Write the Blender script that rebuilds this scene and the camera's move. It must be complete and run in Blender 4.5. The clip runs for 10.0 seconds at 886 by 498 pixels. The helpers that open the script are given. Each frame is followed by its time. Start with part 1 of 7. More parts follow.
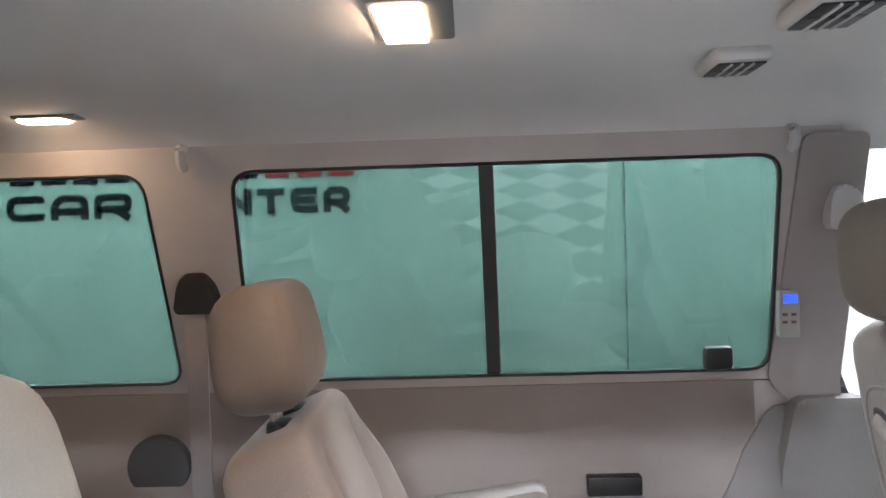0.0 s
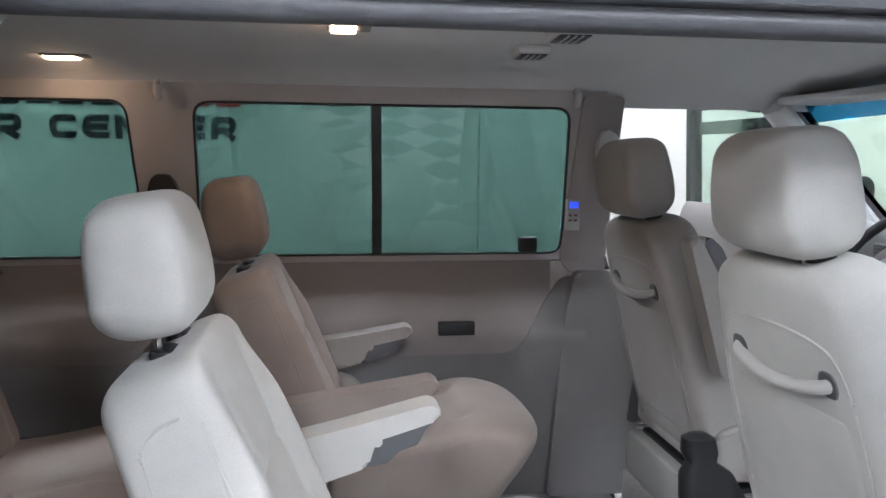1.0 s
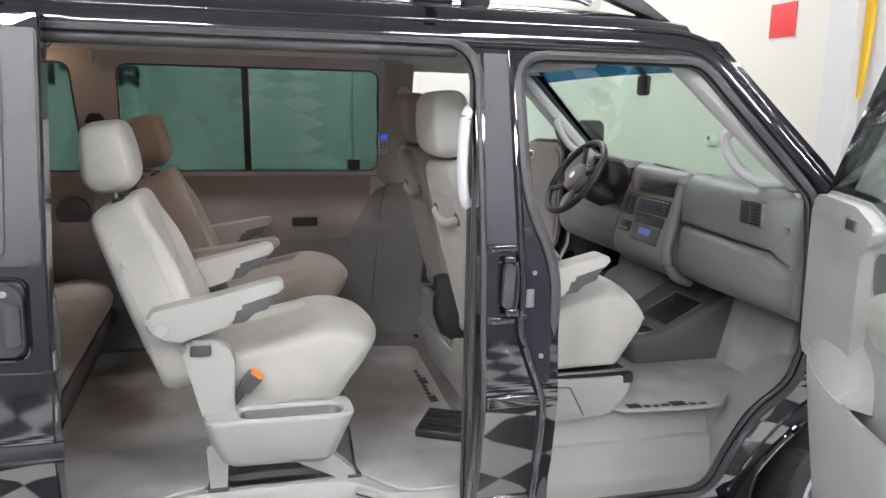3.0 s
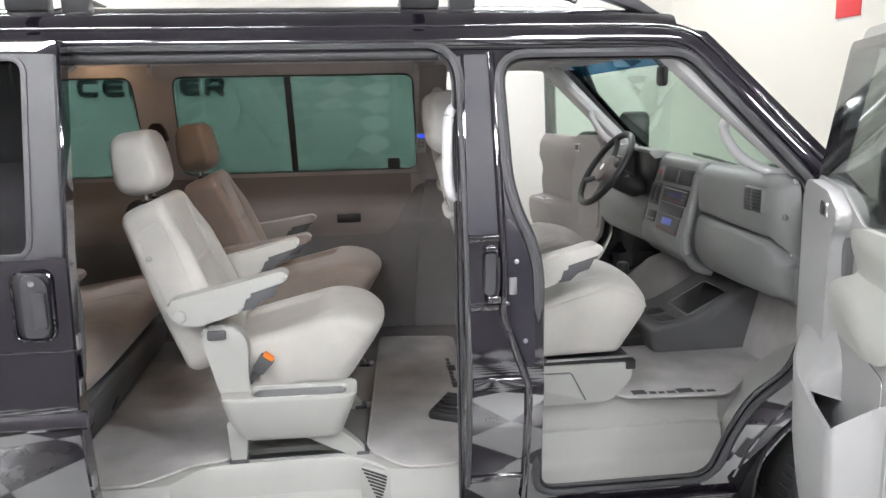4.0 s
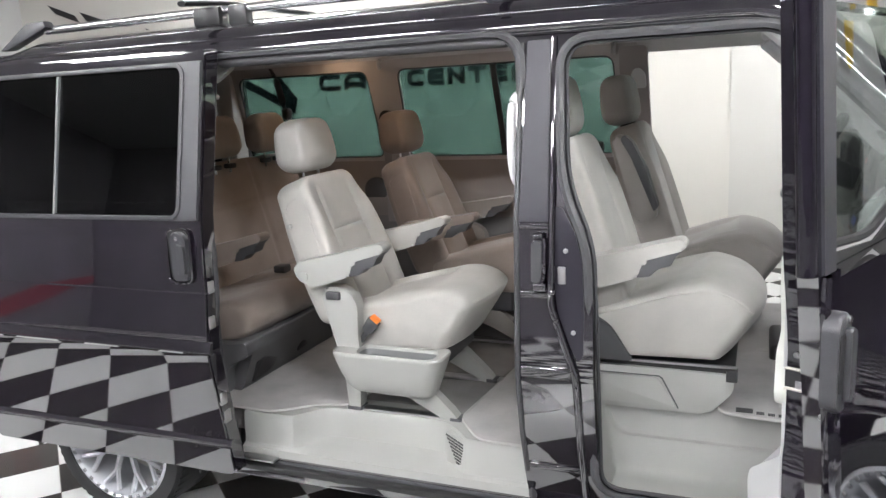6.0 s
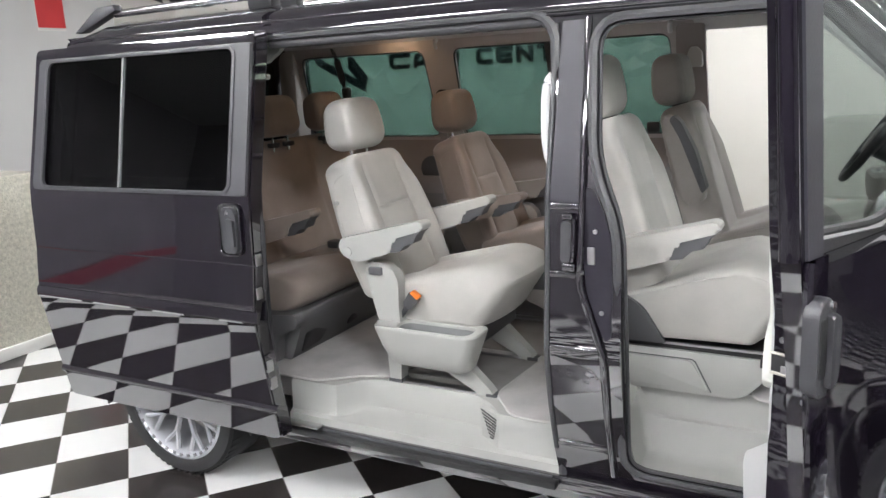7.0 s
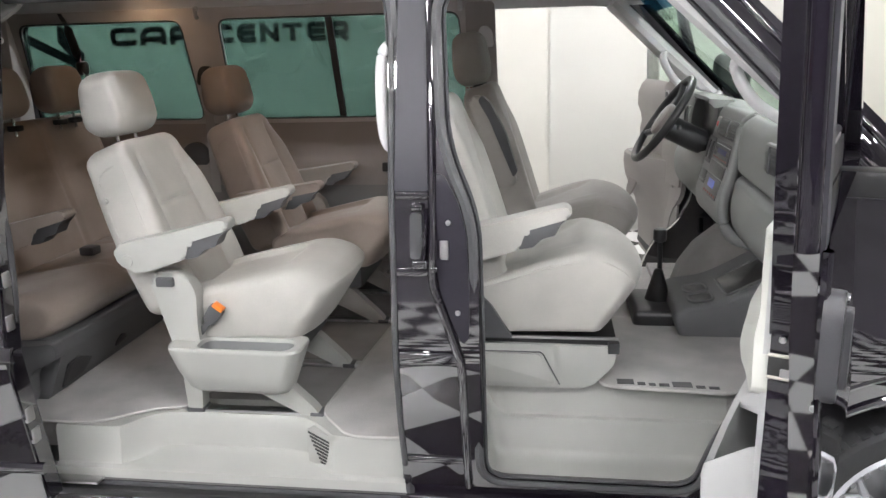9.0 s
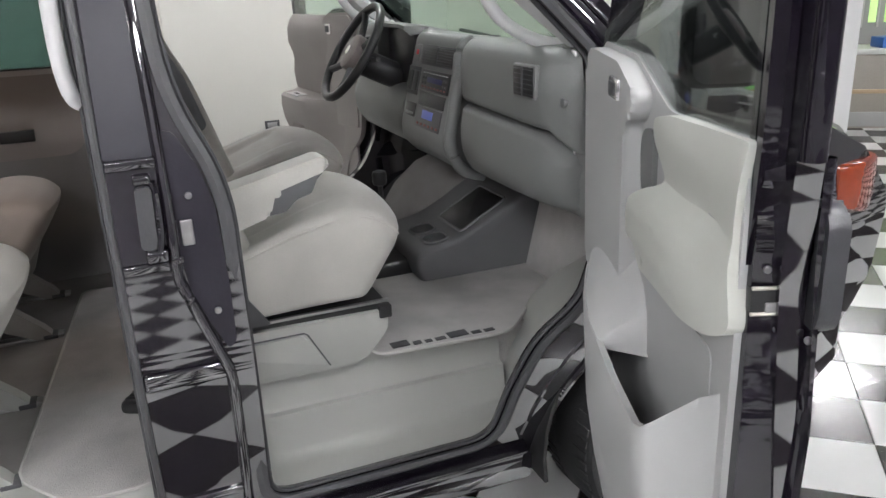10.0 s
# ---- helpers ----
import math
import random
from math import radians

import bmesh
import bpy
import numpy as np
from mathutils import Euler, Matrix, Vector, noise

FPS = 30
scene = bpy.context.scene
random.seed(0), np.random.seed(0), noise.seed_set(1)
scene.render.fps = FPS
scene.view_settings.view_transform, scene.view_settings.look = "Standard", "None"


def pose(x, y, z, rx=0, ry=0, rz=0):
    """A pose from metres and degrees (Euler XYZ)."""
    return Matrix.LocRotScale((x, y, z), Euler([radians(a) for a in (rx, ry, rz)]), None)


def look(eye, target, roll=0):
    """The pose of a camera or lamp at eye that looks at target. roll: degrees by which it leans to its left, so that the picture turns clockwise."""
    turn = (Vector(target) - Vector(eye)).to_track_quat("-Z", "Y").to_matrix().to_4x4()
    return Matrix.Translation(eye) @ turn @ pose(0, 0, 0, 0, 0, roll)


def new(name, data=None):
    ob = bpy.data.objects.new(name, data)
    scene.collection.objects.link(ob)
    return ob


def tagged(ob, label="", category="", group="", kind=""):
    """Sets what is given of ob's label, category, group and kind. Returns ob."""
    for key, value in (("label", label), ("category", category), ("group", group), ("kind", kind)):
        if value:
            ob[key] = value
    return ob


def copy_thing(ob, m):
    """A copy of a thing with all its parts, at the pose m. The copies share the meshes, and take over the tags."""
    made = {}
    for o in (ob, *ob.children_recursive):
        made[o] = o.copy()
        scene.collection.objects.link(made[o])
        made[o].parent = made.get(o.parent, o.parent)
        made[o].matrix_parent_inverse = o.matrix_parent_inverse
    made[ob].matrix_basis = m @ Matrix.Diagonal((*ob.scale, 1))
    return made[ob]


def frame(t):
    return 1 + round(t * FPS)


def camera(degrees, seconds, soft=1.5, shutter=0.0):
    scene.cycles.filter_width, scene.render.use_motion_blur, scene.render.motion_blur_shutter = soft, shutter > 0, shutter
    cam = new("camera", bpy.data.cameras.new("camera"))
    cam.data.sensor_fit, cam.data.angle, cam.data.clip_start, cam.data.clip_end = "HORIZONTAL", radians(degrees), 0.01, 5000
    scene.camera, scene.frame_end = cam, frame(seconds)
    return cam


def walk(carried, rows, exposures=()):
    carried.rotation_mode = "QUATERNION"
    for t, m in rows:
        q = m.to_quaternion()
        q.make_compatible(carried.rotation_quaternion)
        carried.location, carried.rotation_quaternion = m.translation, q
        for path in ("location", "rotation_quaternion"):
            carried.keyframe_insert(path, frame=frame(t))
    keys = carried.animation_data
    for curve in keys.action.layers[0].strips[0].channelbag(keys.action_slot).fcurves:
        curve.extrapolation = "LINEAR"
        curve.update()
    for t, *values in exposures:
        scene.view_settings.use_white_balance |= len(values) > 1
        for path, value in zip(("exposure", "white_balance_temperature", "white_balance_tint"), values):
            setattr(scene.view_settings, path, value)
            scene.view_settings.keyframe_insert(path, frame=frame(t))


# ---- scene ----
cam = camera(59.7, 10.0)
PATH = [
    (0, (-0.631, 0.062, 1.648), (-0.691, 2.059, 1.567), -1.8),
    (0.5, (-0.748, -0.261, 1.644), (-0.584, 1.721, 1.436), -0.4),
    (1, (-0.73, -0.671, 1.607), (-0.436, 1.293, 1.368), 0.5),
    (1.5, (-0.71, -1.065, 1.613), (-0.309, 0.874, 1.328), 1.3),
    (2, (-0.754, -1.414, 1.622), (-0.236, 0.49, 1.298), 1.5),
    (2.5, (-0.689, -1.703, 1.612), (-0.162, 0.194, 1.256), 1.4),
    (3, (-0.642, -1.915, 1.619), (-0.125, -0.019, 1.248), 1.2),
    (3.2, (-0.634, -1.975, 1.617), (-0.148, -0.071, 1.245), 1.2),
    (4.3, (-0.142, -2.152, 1.631), (-0.087, -0.189, 1.25), -2.1),
    (4.5, (-0.026, -2.169, 1.624), (-0.115, -0.208, 1.24), -2.4),
    (5, (0.194, -2.178, 1.638), (-0.102, -0.238, 1.249), -3.2),
    (5.5, (0.473, -2.087, 1.616), (-0.083, -0.206, 1.228), -2.8),
    (6, (0.658, -2.081, 1.616), (-0.101, -0.273, 1.224), -2.9),
    (6.2, (0.706, -2.106, 1.611), (-0.116, -0.326, 1.216), -2.6),
    (7.5, (0.813, -2.043, 1.621), (-0.141, -0.346, 1.161), -3.4),
    (8, (0.774, -2.059, 1.616), (-0.145, -0.347, 1.142), -3.6),
    (8.5, (0.622, -2.0, 1.597), (-0.096, -0.197, 1.115), -2.7),
    (8.9, (0.442, -1.896, 1.589), (0.056, 0.001, 1.089), -1.9),
    (9, (0.406, -1.872, 1.587), (0.132, 0.046, 1.091), -1.5),
    (9.5, (0.196, -1.725, 1.574), (0.486, 0.182, 1.046), -2.3),
    (9.7, (0.119, -1.66, 1.563), (0.595, 0.197, 0.993), -1.8),
    (10, (0.077, -1.481, 1.525), (0.765, 0.281, 0.875), -2.6),
]
EXPOSURES = [(0, 1.68, 5800, 10), (0.5, 0.82, 5500, 10), (1.0, 0.84, 5700, 10), (1.5, 0.66, 5850, 10), (2.0, 0.51, 5950, 10), (2.5, 0.45, 6080, 10), (3.0, 0.55, 6200, 10), (4.5, 0.64, 6220, 10), (5.5, 0.66, 6220, 10), (6.0, 0.66, 6220, 10), (7.5, 0.56, 6250, 10), (8.0, 0.48, 6280, 10), (8.5, 0.52, 6300, 10), (9.0, 0.64, 6300, 10), (9.5, 0.70, 6250, 10), (10.0, 0.22, 6250, 10)]
walk(cam, [(t, look(eye, target, roll)) for t, eye, target, roll in PATH], EXPOSURES)

# ---- world and light ----
world = bpy.data.worlds.new("room_air")
scene.world = world
world.use_nodes = True
world.node_tree.nodes["Background"].inputs[0].default_value = (0.9, 0.95, 1.0, 1)
world.node_tree.nodes["Background"].inputs[1].default_value = 0.25
TUBE_POWER = 92.0
DOME_POWER = 25.0


# ---- materials ----
def paint(name, colour, rough=0.5, metal=0.0, vary=0.12, scale=6.0, grain=160.0, bump=0.02, coat=0.0, sheen=0.0, spec=0.5, dist=0.002):
    m = bpy.data.materials.new(name)
    m.use_nodes = True
    nt = m.node_tree
    b = nt.nodes["Principled BSDF"]
    tc = nt.nodes.new("ShaderNodeTexCoord")
    big = nt.nodes.new("ShaderNodeTexNoise")
    big.inputs["Scale"].default_value = scale
    big.inputs["Detail"].default_value = 5
    fine = nt.nodes.new("ShaderNodeTexNoise")
    fine.inputs["Scale"].default_value = grain
    fine.inputs["Detail"].default_value = 3
    for n in (big, fine):
        nt.links.new(tc.outputs["Object"], n.inputs["Vector"])
    add = nt.nodes.new("ShaderNodeMath")
    add.operation = "MULTIPLY_ADD"
    add.inputs[1].default_value = 0.4
    nt.links.new(fine.outputs["Fac"], add.inputs[0])
    nt.links.new(big.outputs["Fac"], add.inputs[2])
    ramp = nt.nodes.new("ShaderNodeMapRange")
    ramp.inputs["From Min"].default_value = 0.35
    ramp.inputs["From Max"].default_value = 1.05
    ramp.inputs["To Min"].default_value = 1 - vary
    ramp.inputs["To Max"].default_value = 1 + vary
    nt.links.new(add.outputs[0], ramp.inputs["Value"])
    mul = nt.nodes.new("ShaderNodeVectorMath")
    mul.operation = "SCALE"
    mul.inputs[0].default_value = colour[:3]
    nt.links.new(ramp.outputs[0], mul.inputs["Scale"])
    nt.links.new(mul.outputs[0], b.inputs["Base Color"])
    rr = nt.nodes.new("ShaderNodeMapRange")
    rr.inputs["To Min"].default_value = max(0.02, rough - 0.08 * min(1, rough * 2))
    rr.inputs["To Max"].default_value = min(1, rough + 0.08 * min(1, rough * 2))
    nt.links.new(big.outputs["Fac"], rr.inputs["Value"])
    nt.links.new(rr.outputs[0], b.inputs["Roughness"])
    b.inputs["Metallic"].default_value = metal
    b.inputs["Specular IOR Level"].default_value = spec
    b.inputs["Coat Weight"].default_value = coat
    b.inputs["Coat Roughness"].default_value = 0.03
    b.inputs["Sheen Weight"].default_value = sheen
    b.inputs["Sheen Roughness"].default_value = 0.4
    if bump > 0:
        bp = nt.nodes.new("ShaderNodeBump")
        bp.inputs["Strength"].default_value = bump * 10
        bp.inputs["Distance"].default_value = dist
        nt.links.new(fine.outputs["Fac"], bp.inputs["Height"])
        nt.links.new(bp.outputs[0], b.inputs["Normal"])
    return m


def glass(name, tint, rough=0.01, gloss=0.035):
    m = bpy.data.materials.new(name)
    m.use_nodes = True
    nt = m.node_tree
    nt.nodes.remove(nt.nodes["Principled BSDF"])
    out = nt.nodes["Material Output"]
    tr = nt.nodes.new("ShaderNodeBsdfTransparent")
    tr.inputs[0].default_value = (*tint, 1)
    gl = nt.nodes.new("ShaderNodeBsdfGlossy")
    gl.inputs["Roughness"].default_value = rough
    lw = nt.nodes.new("ShaderNodeLayerWeight")
    lw.inputs[0].default_value = 0.5
    pw = nt.nodes.new("ShaderNodeMath")
    pw.operation = "POWER"
    pw.inputs[1].default_value = 5.0
    fr = nt.nodes.new("ShaderNodeMath")
    fr.operation = "MULTIPLY_ADD"
    fr.inputs[1].default_value = 0.9
    fr.inputs[2].default_value = gloss
    nt.links.new(lw.outputs["Facing"], pw.inputs[0])
    nt.links.new(pw.outputs[0], fr.inputs[0])
    mix = nt.nodes.new("ShaderNodeMixShader")
    nt.links.new(fr.outputs[0], mix.inputs[0])
    nt.links.new(tr.outputs[0], mix.inputs[1])
    nt.links.new(gl.outputs[0], mix.inputs[2])
    nt.links.new(mix.outputs[0], out.inputs[0])
    return m


def glow(name, colour, power):
    m = bpy.data.materials.new(name)
    m.use_nodes = True
    b = m.node_tree.nodes["Principled BSDF"]
    b.inputs["Base Color"].default_value = (*colour, 1)
    b.inputs["Emission Color"].default_value = (*colour, 1)
    b.inputs["Emission Strength"].default_value = power
    return m


BLACK_PAINT = paint("black_car_paint", (0.0095, 0.0075, 0.0122), 0.03, 0, 0.2, 3, 300, 0, spec=0.9, coat=1.0)
BLACK_PAINT.node_tree.nodes["Principled BSDF"].inputs["Coat IOR"].default_value = 1.9
WAVY = paint("black_inner_paint", (0.008, 0.006, 0.011), 0.05, 0, 0.2, 3, 9, 0.014, spec=0.6, dist=0.012)
JAMB_BLACK = paint("dull_black_jamb_paint", (0.020, 0.018, 0.025), 0.32, 0, 0.2, 14, 120, 0.02, spec=0.35)
SATIN = paint("satin_pillar_film", (0.043, 0.042, 0.050), 0.36, 0, 0.08, 6, 200, 0.01, spec=0.3)
# Mirror metal darkened in colour, for the dark surroundings that it should reflect.
MIRROR = paint("mirror_with_dark_reflection", (0.12, 0.125, 0.125), 0.03, 1.0, 0.02, 3, 60, 0)
GREY_TRIM = paint("grey_window_trim", (0.047, 0.047, 0.052), 0.42, 0, 0.08, 8, 200, 0.01)
RUBBER = paint("dark_rubber_seal", (0.05, 0.05, 0.054), 0.5, 0, 0.15, 12, 150, 0.03)
TYRE = paint("tyre_rubber", (0.02, 0.02, 0.021), 0.7, 0, 0.25, 10, 120, 0.05)
LATCH = paint("pale_latch_plastic", (0.5, 0.48, 0.42), 0.4, 0, 0.1, 20, 100, 0)
ALLOY = paint("silver_alloy", (0.56, 0.57, 0.60), 0.3, 0.4, 0.05, 8, 200, 0)
CHROME = paint("brushed_aluminium", (0.75, 0.75, 0.76), 0.22, 1.0, 0.05, 8, 200, 0)
STEEL = paint("steel", (0.5, 0.5, 0.5), 0.3, 1.0, 0.1, 20, 200, 0)
FABRIC = paint("pale_grey_velour", (0.43, 0.42, 0.39), 0.92, 0, 0.17, 6, 420, 0.05, sheen=0.25, dist=0.0008)
# Same grey velour; shade and warm dome light are put into its colour.
FABRIC_SHADED = paint("velour_in_warm_shade", (0.285, 0.235, 0.205), 0.95, 0, 0.24, 5, 420, 0.05, sheen=0.25, dist=0.0008)
# Velour of the backlit driver's seat; its shade is put into this colour.
FABRIC_DIMMED = paint("velour_dimmed_by_shade", (0.30, 0.28, 0.26), 0.95, 0, 0.2, 5, 420, 0.05, sheen=0.2, dist=0.0012)
PLASTIC = paint("light_grey_plastic", (0.375, 0.378, 0.355), 0.48, 0, 0.05, 5, 500, 0.02, dist=0.0006)
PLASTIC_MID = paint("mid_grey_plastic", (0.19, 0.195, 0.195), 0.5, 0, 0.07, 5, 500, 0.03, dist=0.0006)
DASH = paint("grey_dashboard_plastic", (0.168, 0.172, 0.169), 0.52, 0, 0.06, 4, 600, 0.04, dist=0.0006)
PLASTIC_DARK = paint("charcoal_plastic", (0.068, 0.069, 0.073), 0.5, 0, 0.1, 6, 500, 0.03, dist=0.0006)
BLACK_PLASTIC = paint("black_plastic", (0.022, 0.022, 0.023), 0.4, 0, 0.15, 8, 300, 0.02)
TRIM_TAUPE = paint("taupe_trim_panel", (0.29, 0.262, 0.25), 0.75, 0, 0.10, 5, 300, 0.03)
HEAD = paint("pale_headliner_fabric", (0.70, 0.695, 0.70), 0.95, 0, 0.06, 3, 500, 0.05, dist=0.001)
LINER = paint("grey_headliner_fabric", (0.58, 0.58, 0.585), 0.95, 0, 0.07, 4, 500, 0.05, dist=0.001)
CARPET = paint("grey_carpet", (0.421, 0.408, 0.396), 1.0, 0, 0.32, 6, 330, 0.12, sheen=0.15, dist=0.003)
CARPET_DARK = paint("dark_grey_carpet", (0.255, 0.245, 0.238), 1.0, 0, 0.2, 9, 330, 0.12, dist=0.003)
MAT_EDGE = paint("mat_binding", (0.46, 0.45, 0.43), 0.8, 0, 0.1, 20, 300, 0.05)
HANDLE = paint("charcoal_handle_plastic", (0.045, 0.045, 0.05), 0.35, 0, 0.1, 8, 300, 0.02)
SEAL_GREY = paint("grey_seal_rubber", (0.062, 0.062, 0.066), 0.5, 0, 0.1, 8, 300, 0.02)
REFLECTED_DARK = paint("dark_reflection_sheet", (0.16, 0.153, 0.163), 0.8, 0, 0.2, 2, 60, 0, spec=0.1)
WALL = paint("white_wall_paint", (0.62, 0.62, 0.615), 0.7, 0, 0.03, 1.2, 120, 0.01)
CONSOLE = paint("console_plastic", (0.125, 0.126, 0.13), 0.6, 0, 0.1, 6, 400, 0.05, dist=0.001)
STACK = paint("stack_plastic", (0.07, 0.069, 0.07), 0.45, 0, 0.1, 6, 500, 0.03, dist=0.0006)
WALL_PANEL = paint("pale_panel_paint", (0.545, 0.54, 0.505), 0.7, 0, 0.04, 0.9, 120, 0.01)
WALL_WARM = paint("warm_white_wall_paint", (0.62, 0.605, 0.555), 0.7, 0, 0.04, 0.8, 120, 0.01)
WALL_CREAM = paint("cream_wall_paint", (0.67, 0.655, 0.59), 0.7, 0, 0.03, 1.2, 120, 0.01)
CEIL = paint("ceiling_paint", (0.34, 0.34, 0.345), 0.85, 0, 0.04, 1.5, 90, 0.01)
TILE_W = paint("white_floor_tile", (0.76, 0.765, 0.75), 0.26, 0, 0.03, 1.2, 60, 0.0, coat=0.08)
TILE_B = paint("black_floor_tile", (0.028, 0.024, 0.023), 0.24, 0, 0.25, 5, 60, 0.0, coat=0.1)
GROUT = paint("grout", (0.2, 0.19, 0.18), 0.9, 0, 0.2, 6, 120, 0.04)
LETTER = paint("black_sign_acrylic", (0.012, 0.012, 0.014), 0.35, 0, 0.1, 6, 120, 0)
RED = paint("red_sign", (0.62, 0.04, 0.045), 0.5, 0, 0.06, 4, 120, 0)
REFLECTED_RED = paint("dull_red_reflection", (0.22, 0.03, 0.035), 0.5, 0, 0.06, 4, 120, 0)
ORANGE = paint("orange_button", (0.85, 0.22, 0.02), 0.4, 0, 0.05, 20, 120, 0)
YELLOW = paint("yellow_plastic", (0.85, 0.55, 0.03), 0.4, 0, 0.05, 20, 120, 0)
YELLOW_WOOD = paint("pale_wood", (0.55, 0.42, 0.26), 0.5, 0, 0.12, 8, 60, 0)
GREY_WALL = paint("grey_partition", (0.42, 0.42, 0.41), 0.6, 0, 0.06, 2, 60, 0)
BLUE = paint("blue_plastic", (0.05, 0.16, 0.55), 0.4, 0, 0.05, 10, 60, 0)
GREEN_DAY = glow("green_daylight", (0.55, 0.75, 0.30), 0.7)
GREEN_TAG = paint("green_tag", (0.15, 0.75, 0.06), 0.6, 0, 0.05, 20, 120, 0)
WHITE = paint("white_plastic", (0.75, 0.75, 0.72), 0.4, 0, 0.03, 10, 120, 0)
GLASS_GREEN = glass("green_tinted_glass", (0.29, 0.40, 0.375))
GLASS_DARK = glass("dark_privacy_glass", (0.24, 0.25, 0.255), gloss=0.07)
GLASS_CLEAR = glass("faintly_green_glass", (0.82, 0.92, 0.86), gloss=0.05)
GLASS_BAND = glass("blue_sun_band_glass", (0.10, 0.32, 0.45))
LENS_AMBER = paint("amber_lens", (0.24, 0.036, 0.012), 0.1, 0, 0.1, 30, 60, 0, coat=1.0)
TUBE = glow("led_tube", (1.0, 0.975, 0.965), TUBE_POWER)
DOME = glow("warm_dome_light", (1.0, 0.64, 0.36), DOME_POWER)
BLUE_LCD = glow("blue_display", (0.03, 0.06, 0.8), 0.8)
PALE_LCD = glow("pale_violet_display", (0.11, 0.14, 0.42), 0.12)
DIM_LCD = glow("dim_blue_display", (0.030, 0.034, 0.11), 0.02)
RED_LED = glow("red_key_light", (0.17, 0.045, 0.04), 0.03)


# ---- mesh helpers ----
def part(name, bm, material, parent=None, label="", smooth=True, at=None):
    me = bpy.data.meshes.new(name)
    bmesh.ops.recalc_face_normals(bm, faces=bm.faces)
    bm.to_mesh(me)
    bm.free()
    for p in me.polygons:
        p.use_smooth = smooth
    me.materials.append(material)
    ob = new(name, me)
    if parent:
        ob.parent = parent
    if at is not None:
        ob.matrix_basis = at
    if label:
        ob["label"] = label
    if smooth:
        split(me)
    return ob


def split(me, degrees=38):
    """Marks edges sharper than that, so that smooth shading keeps them crisp."""
    bm = bmesh.new()
    bm.from_mesh(me)
    for e in bm.edges:
        e.smooth = len(e.link_faces) == 2 and e.calc_face_angle(0) < radians(degrees)
    bm.to_mesh(me)
    bm.free()


def thing(name, at, label, category, group="", kind=""):
    e = new(name)
    e.empty_display_size = 0.1
    e.matrix_basis = at
    return tagged(e, label, category, group, kind)


def box(x0, x1, y0, y1, z0, z1, bev=0.0, seg=2, bm=None):
    bm = bm or bmesh.new()
    vs = bmesh.ops.create_cube(bm, size=1)["verts"]
    bmesh.ops.scale(bm, vec=(x1 - x0, y1 - y0, z1 - z0), verts=vs)
    bmesh.ops.translate(bm, vec=((x0 + x1) / 2, (y0 + y1) / 2, (z0 + z1) / 2), verts=vs)
    if bev:
        es = list({e for v in vs for e in v.link_edges})
        bmesh.ops.bevel(bm, geom=es, offset=bev, segments=seg, profile=0.5, affect="EDGES")
    return bm


def rounded(pts, r, seg=5):
    """The polygon with its corners rounded; r is one radius or one a corner."""
    out, n = [], len(pts)
    rs = r if isinstance(r, (list, tuple)) else [r] * n
    for i in range(n):
        p, a, b = Vector(pts[i]), Vector(pts[i - 1]), Vector(pts[(i + 1) % n])
        d1, d2 = a - p, b - p
        k = min(rs[i], d1.length * 0.45, d2.length * 0.45)
        if k < 1e-4:
            out.append((p.x, p.y))
            continue
        q1, q2 = p + d1.normalized() * k, p + d2.normalized() * k
        for j in range(seg + 1):
            t = j / seg
            q = q1 * (1 - t) ** 2 + p * 2 * t * (1 - t) + q2 * t * t
            out.append((q.x, q.y))
    return out


def prism(poly, a0, a1, axis="y", bev=0.0, seg=2):
    """A polygon in (x, z) pushed along y; or (x, y) along z; or (y, z) along x."""
    bm = bmesh.new()
    put = {"y": lambda u, v, a: (u, a, v), "z": lambda u, v, a: (u, v, a), "x": lambda u, v, a: (a, u, v)}[axis]
    lo = [bm.verts.new(put(u, v, a0)) for u, v in poly]
    hi = [bm.verts.new(put(u, v, a1)) for u, v in poly]
    caps = [bm.faces.new(lo), bm.faces.new(hi[::-1])]
    n = len(poly)
    for i in range(n):
        bm.faces.new((lo[i], hi[i], hi[(i + 1) % n], lo[(i + 1) % n]))
    if bev:
        es = list({e for f in caps for e in f.edges})
        bmesh.ops.bevel(bm, geom=es, offset=bev, segments=seg, profile=0.5, affect="EDGES", clamp_overlap=True)
    return bm


def loft(rings, caps=True, closed=True):
    bm = bmesh.new()
    vs = [[bm.verts.new(p) for p in ring] for ring in rings]
    n = len(rings[0])
    for a, b in zip(vs, vs[1:]):
        for i in range(n if closed else n - 1):
            bm.faces.new((a[i], a[(i + 1) % n], b[(i + 1) % n], b[i]))
    if caps and closed:
        bm.faces.new(vs[0][::-1])
        bm.faces.new(vs[-1])
    return bm


def smooth_line(pts, steps=6):
    pts = [Vector(p) for p in pts]
    out = []
    for i in range(len(pts) - 1):
        p0, p1, p2, p3 = pts[max(i - 1, 0)], pts[i], pts[i + 1], pts[min(i + 2, len(pts) - 1)]
        for j in range(steps):
            t = j / steps
            out.append(0.5 * (2 * p1 + (p2 - p0) * t + (2 * p0 - 5 * p1 + 4 * p2 - p3) * t**2 + (3 * p1 - p0 - 3 * p2 + p3) * t**3))
    return out + [pts[-1]]


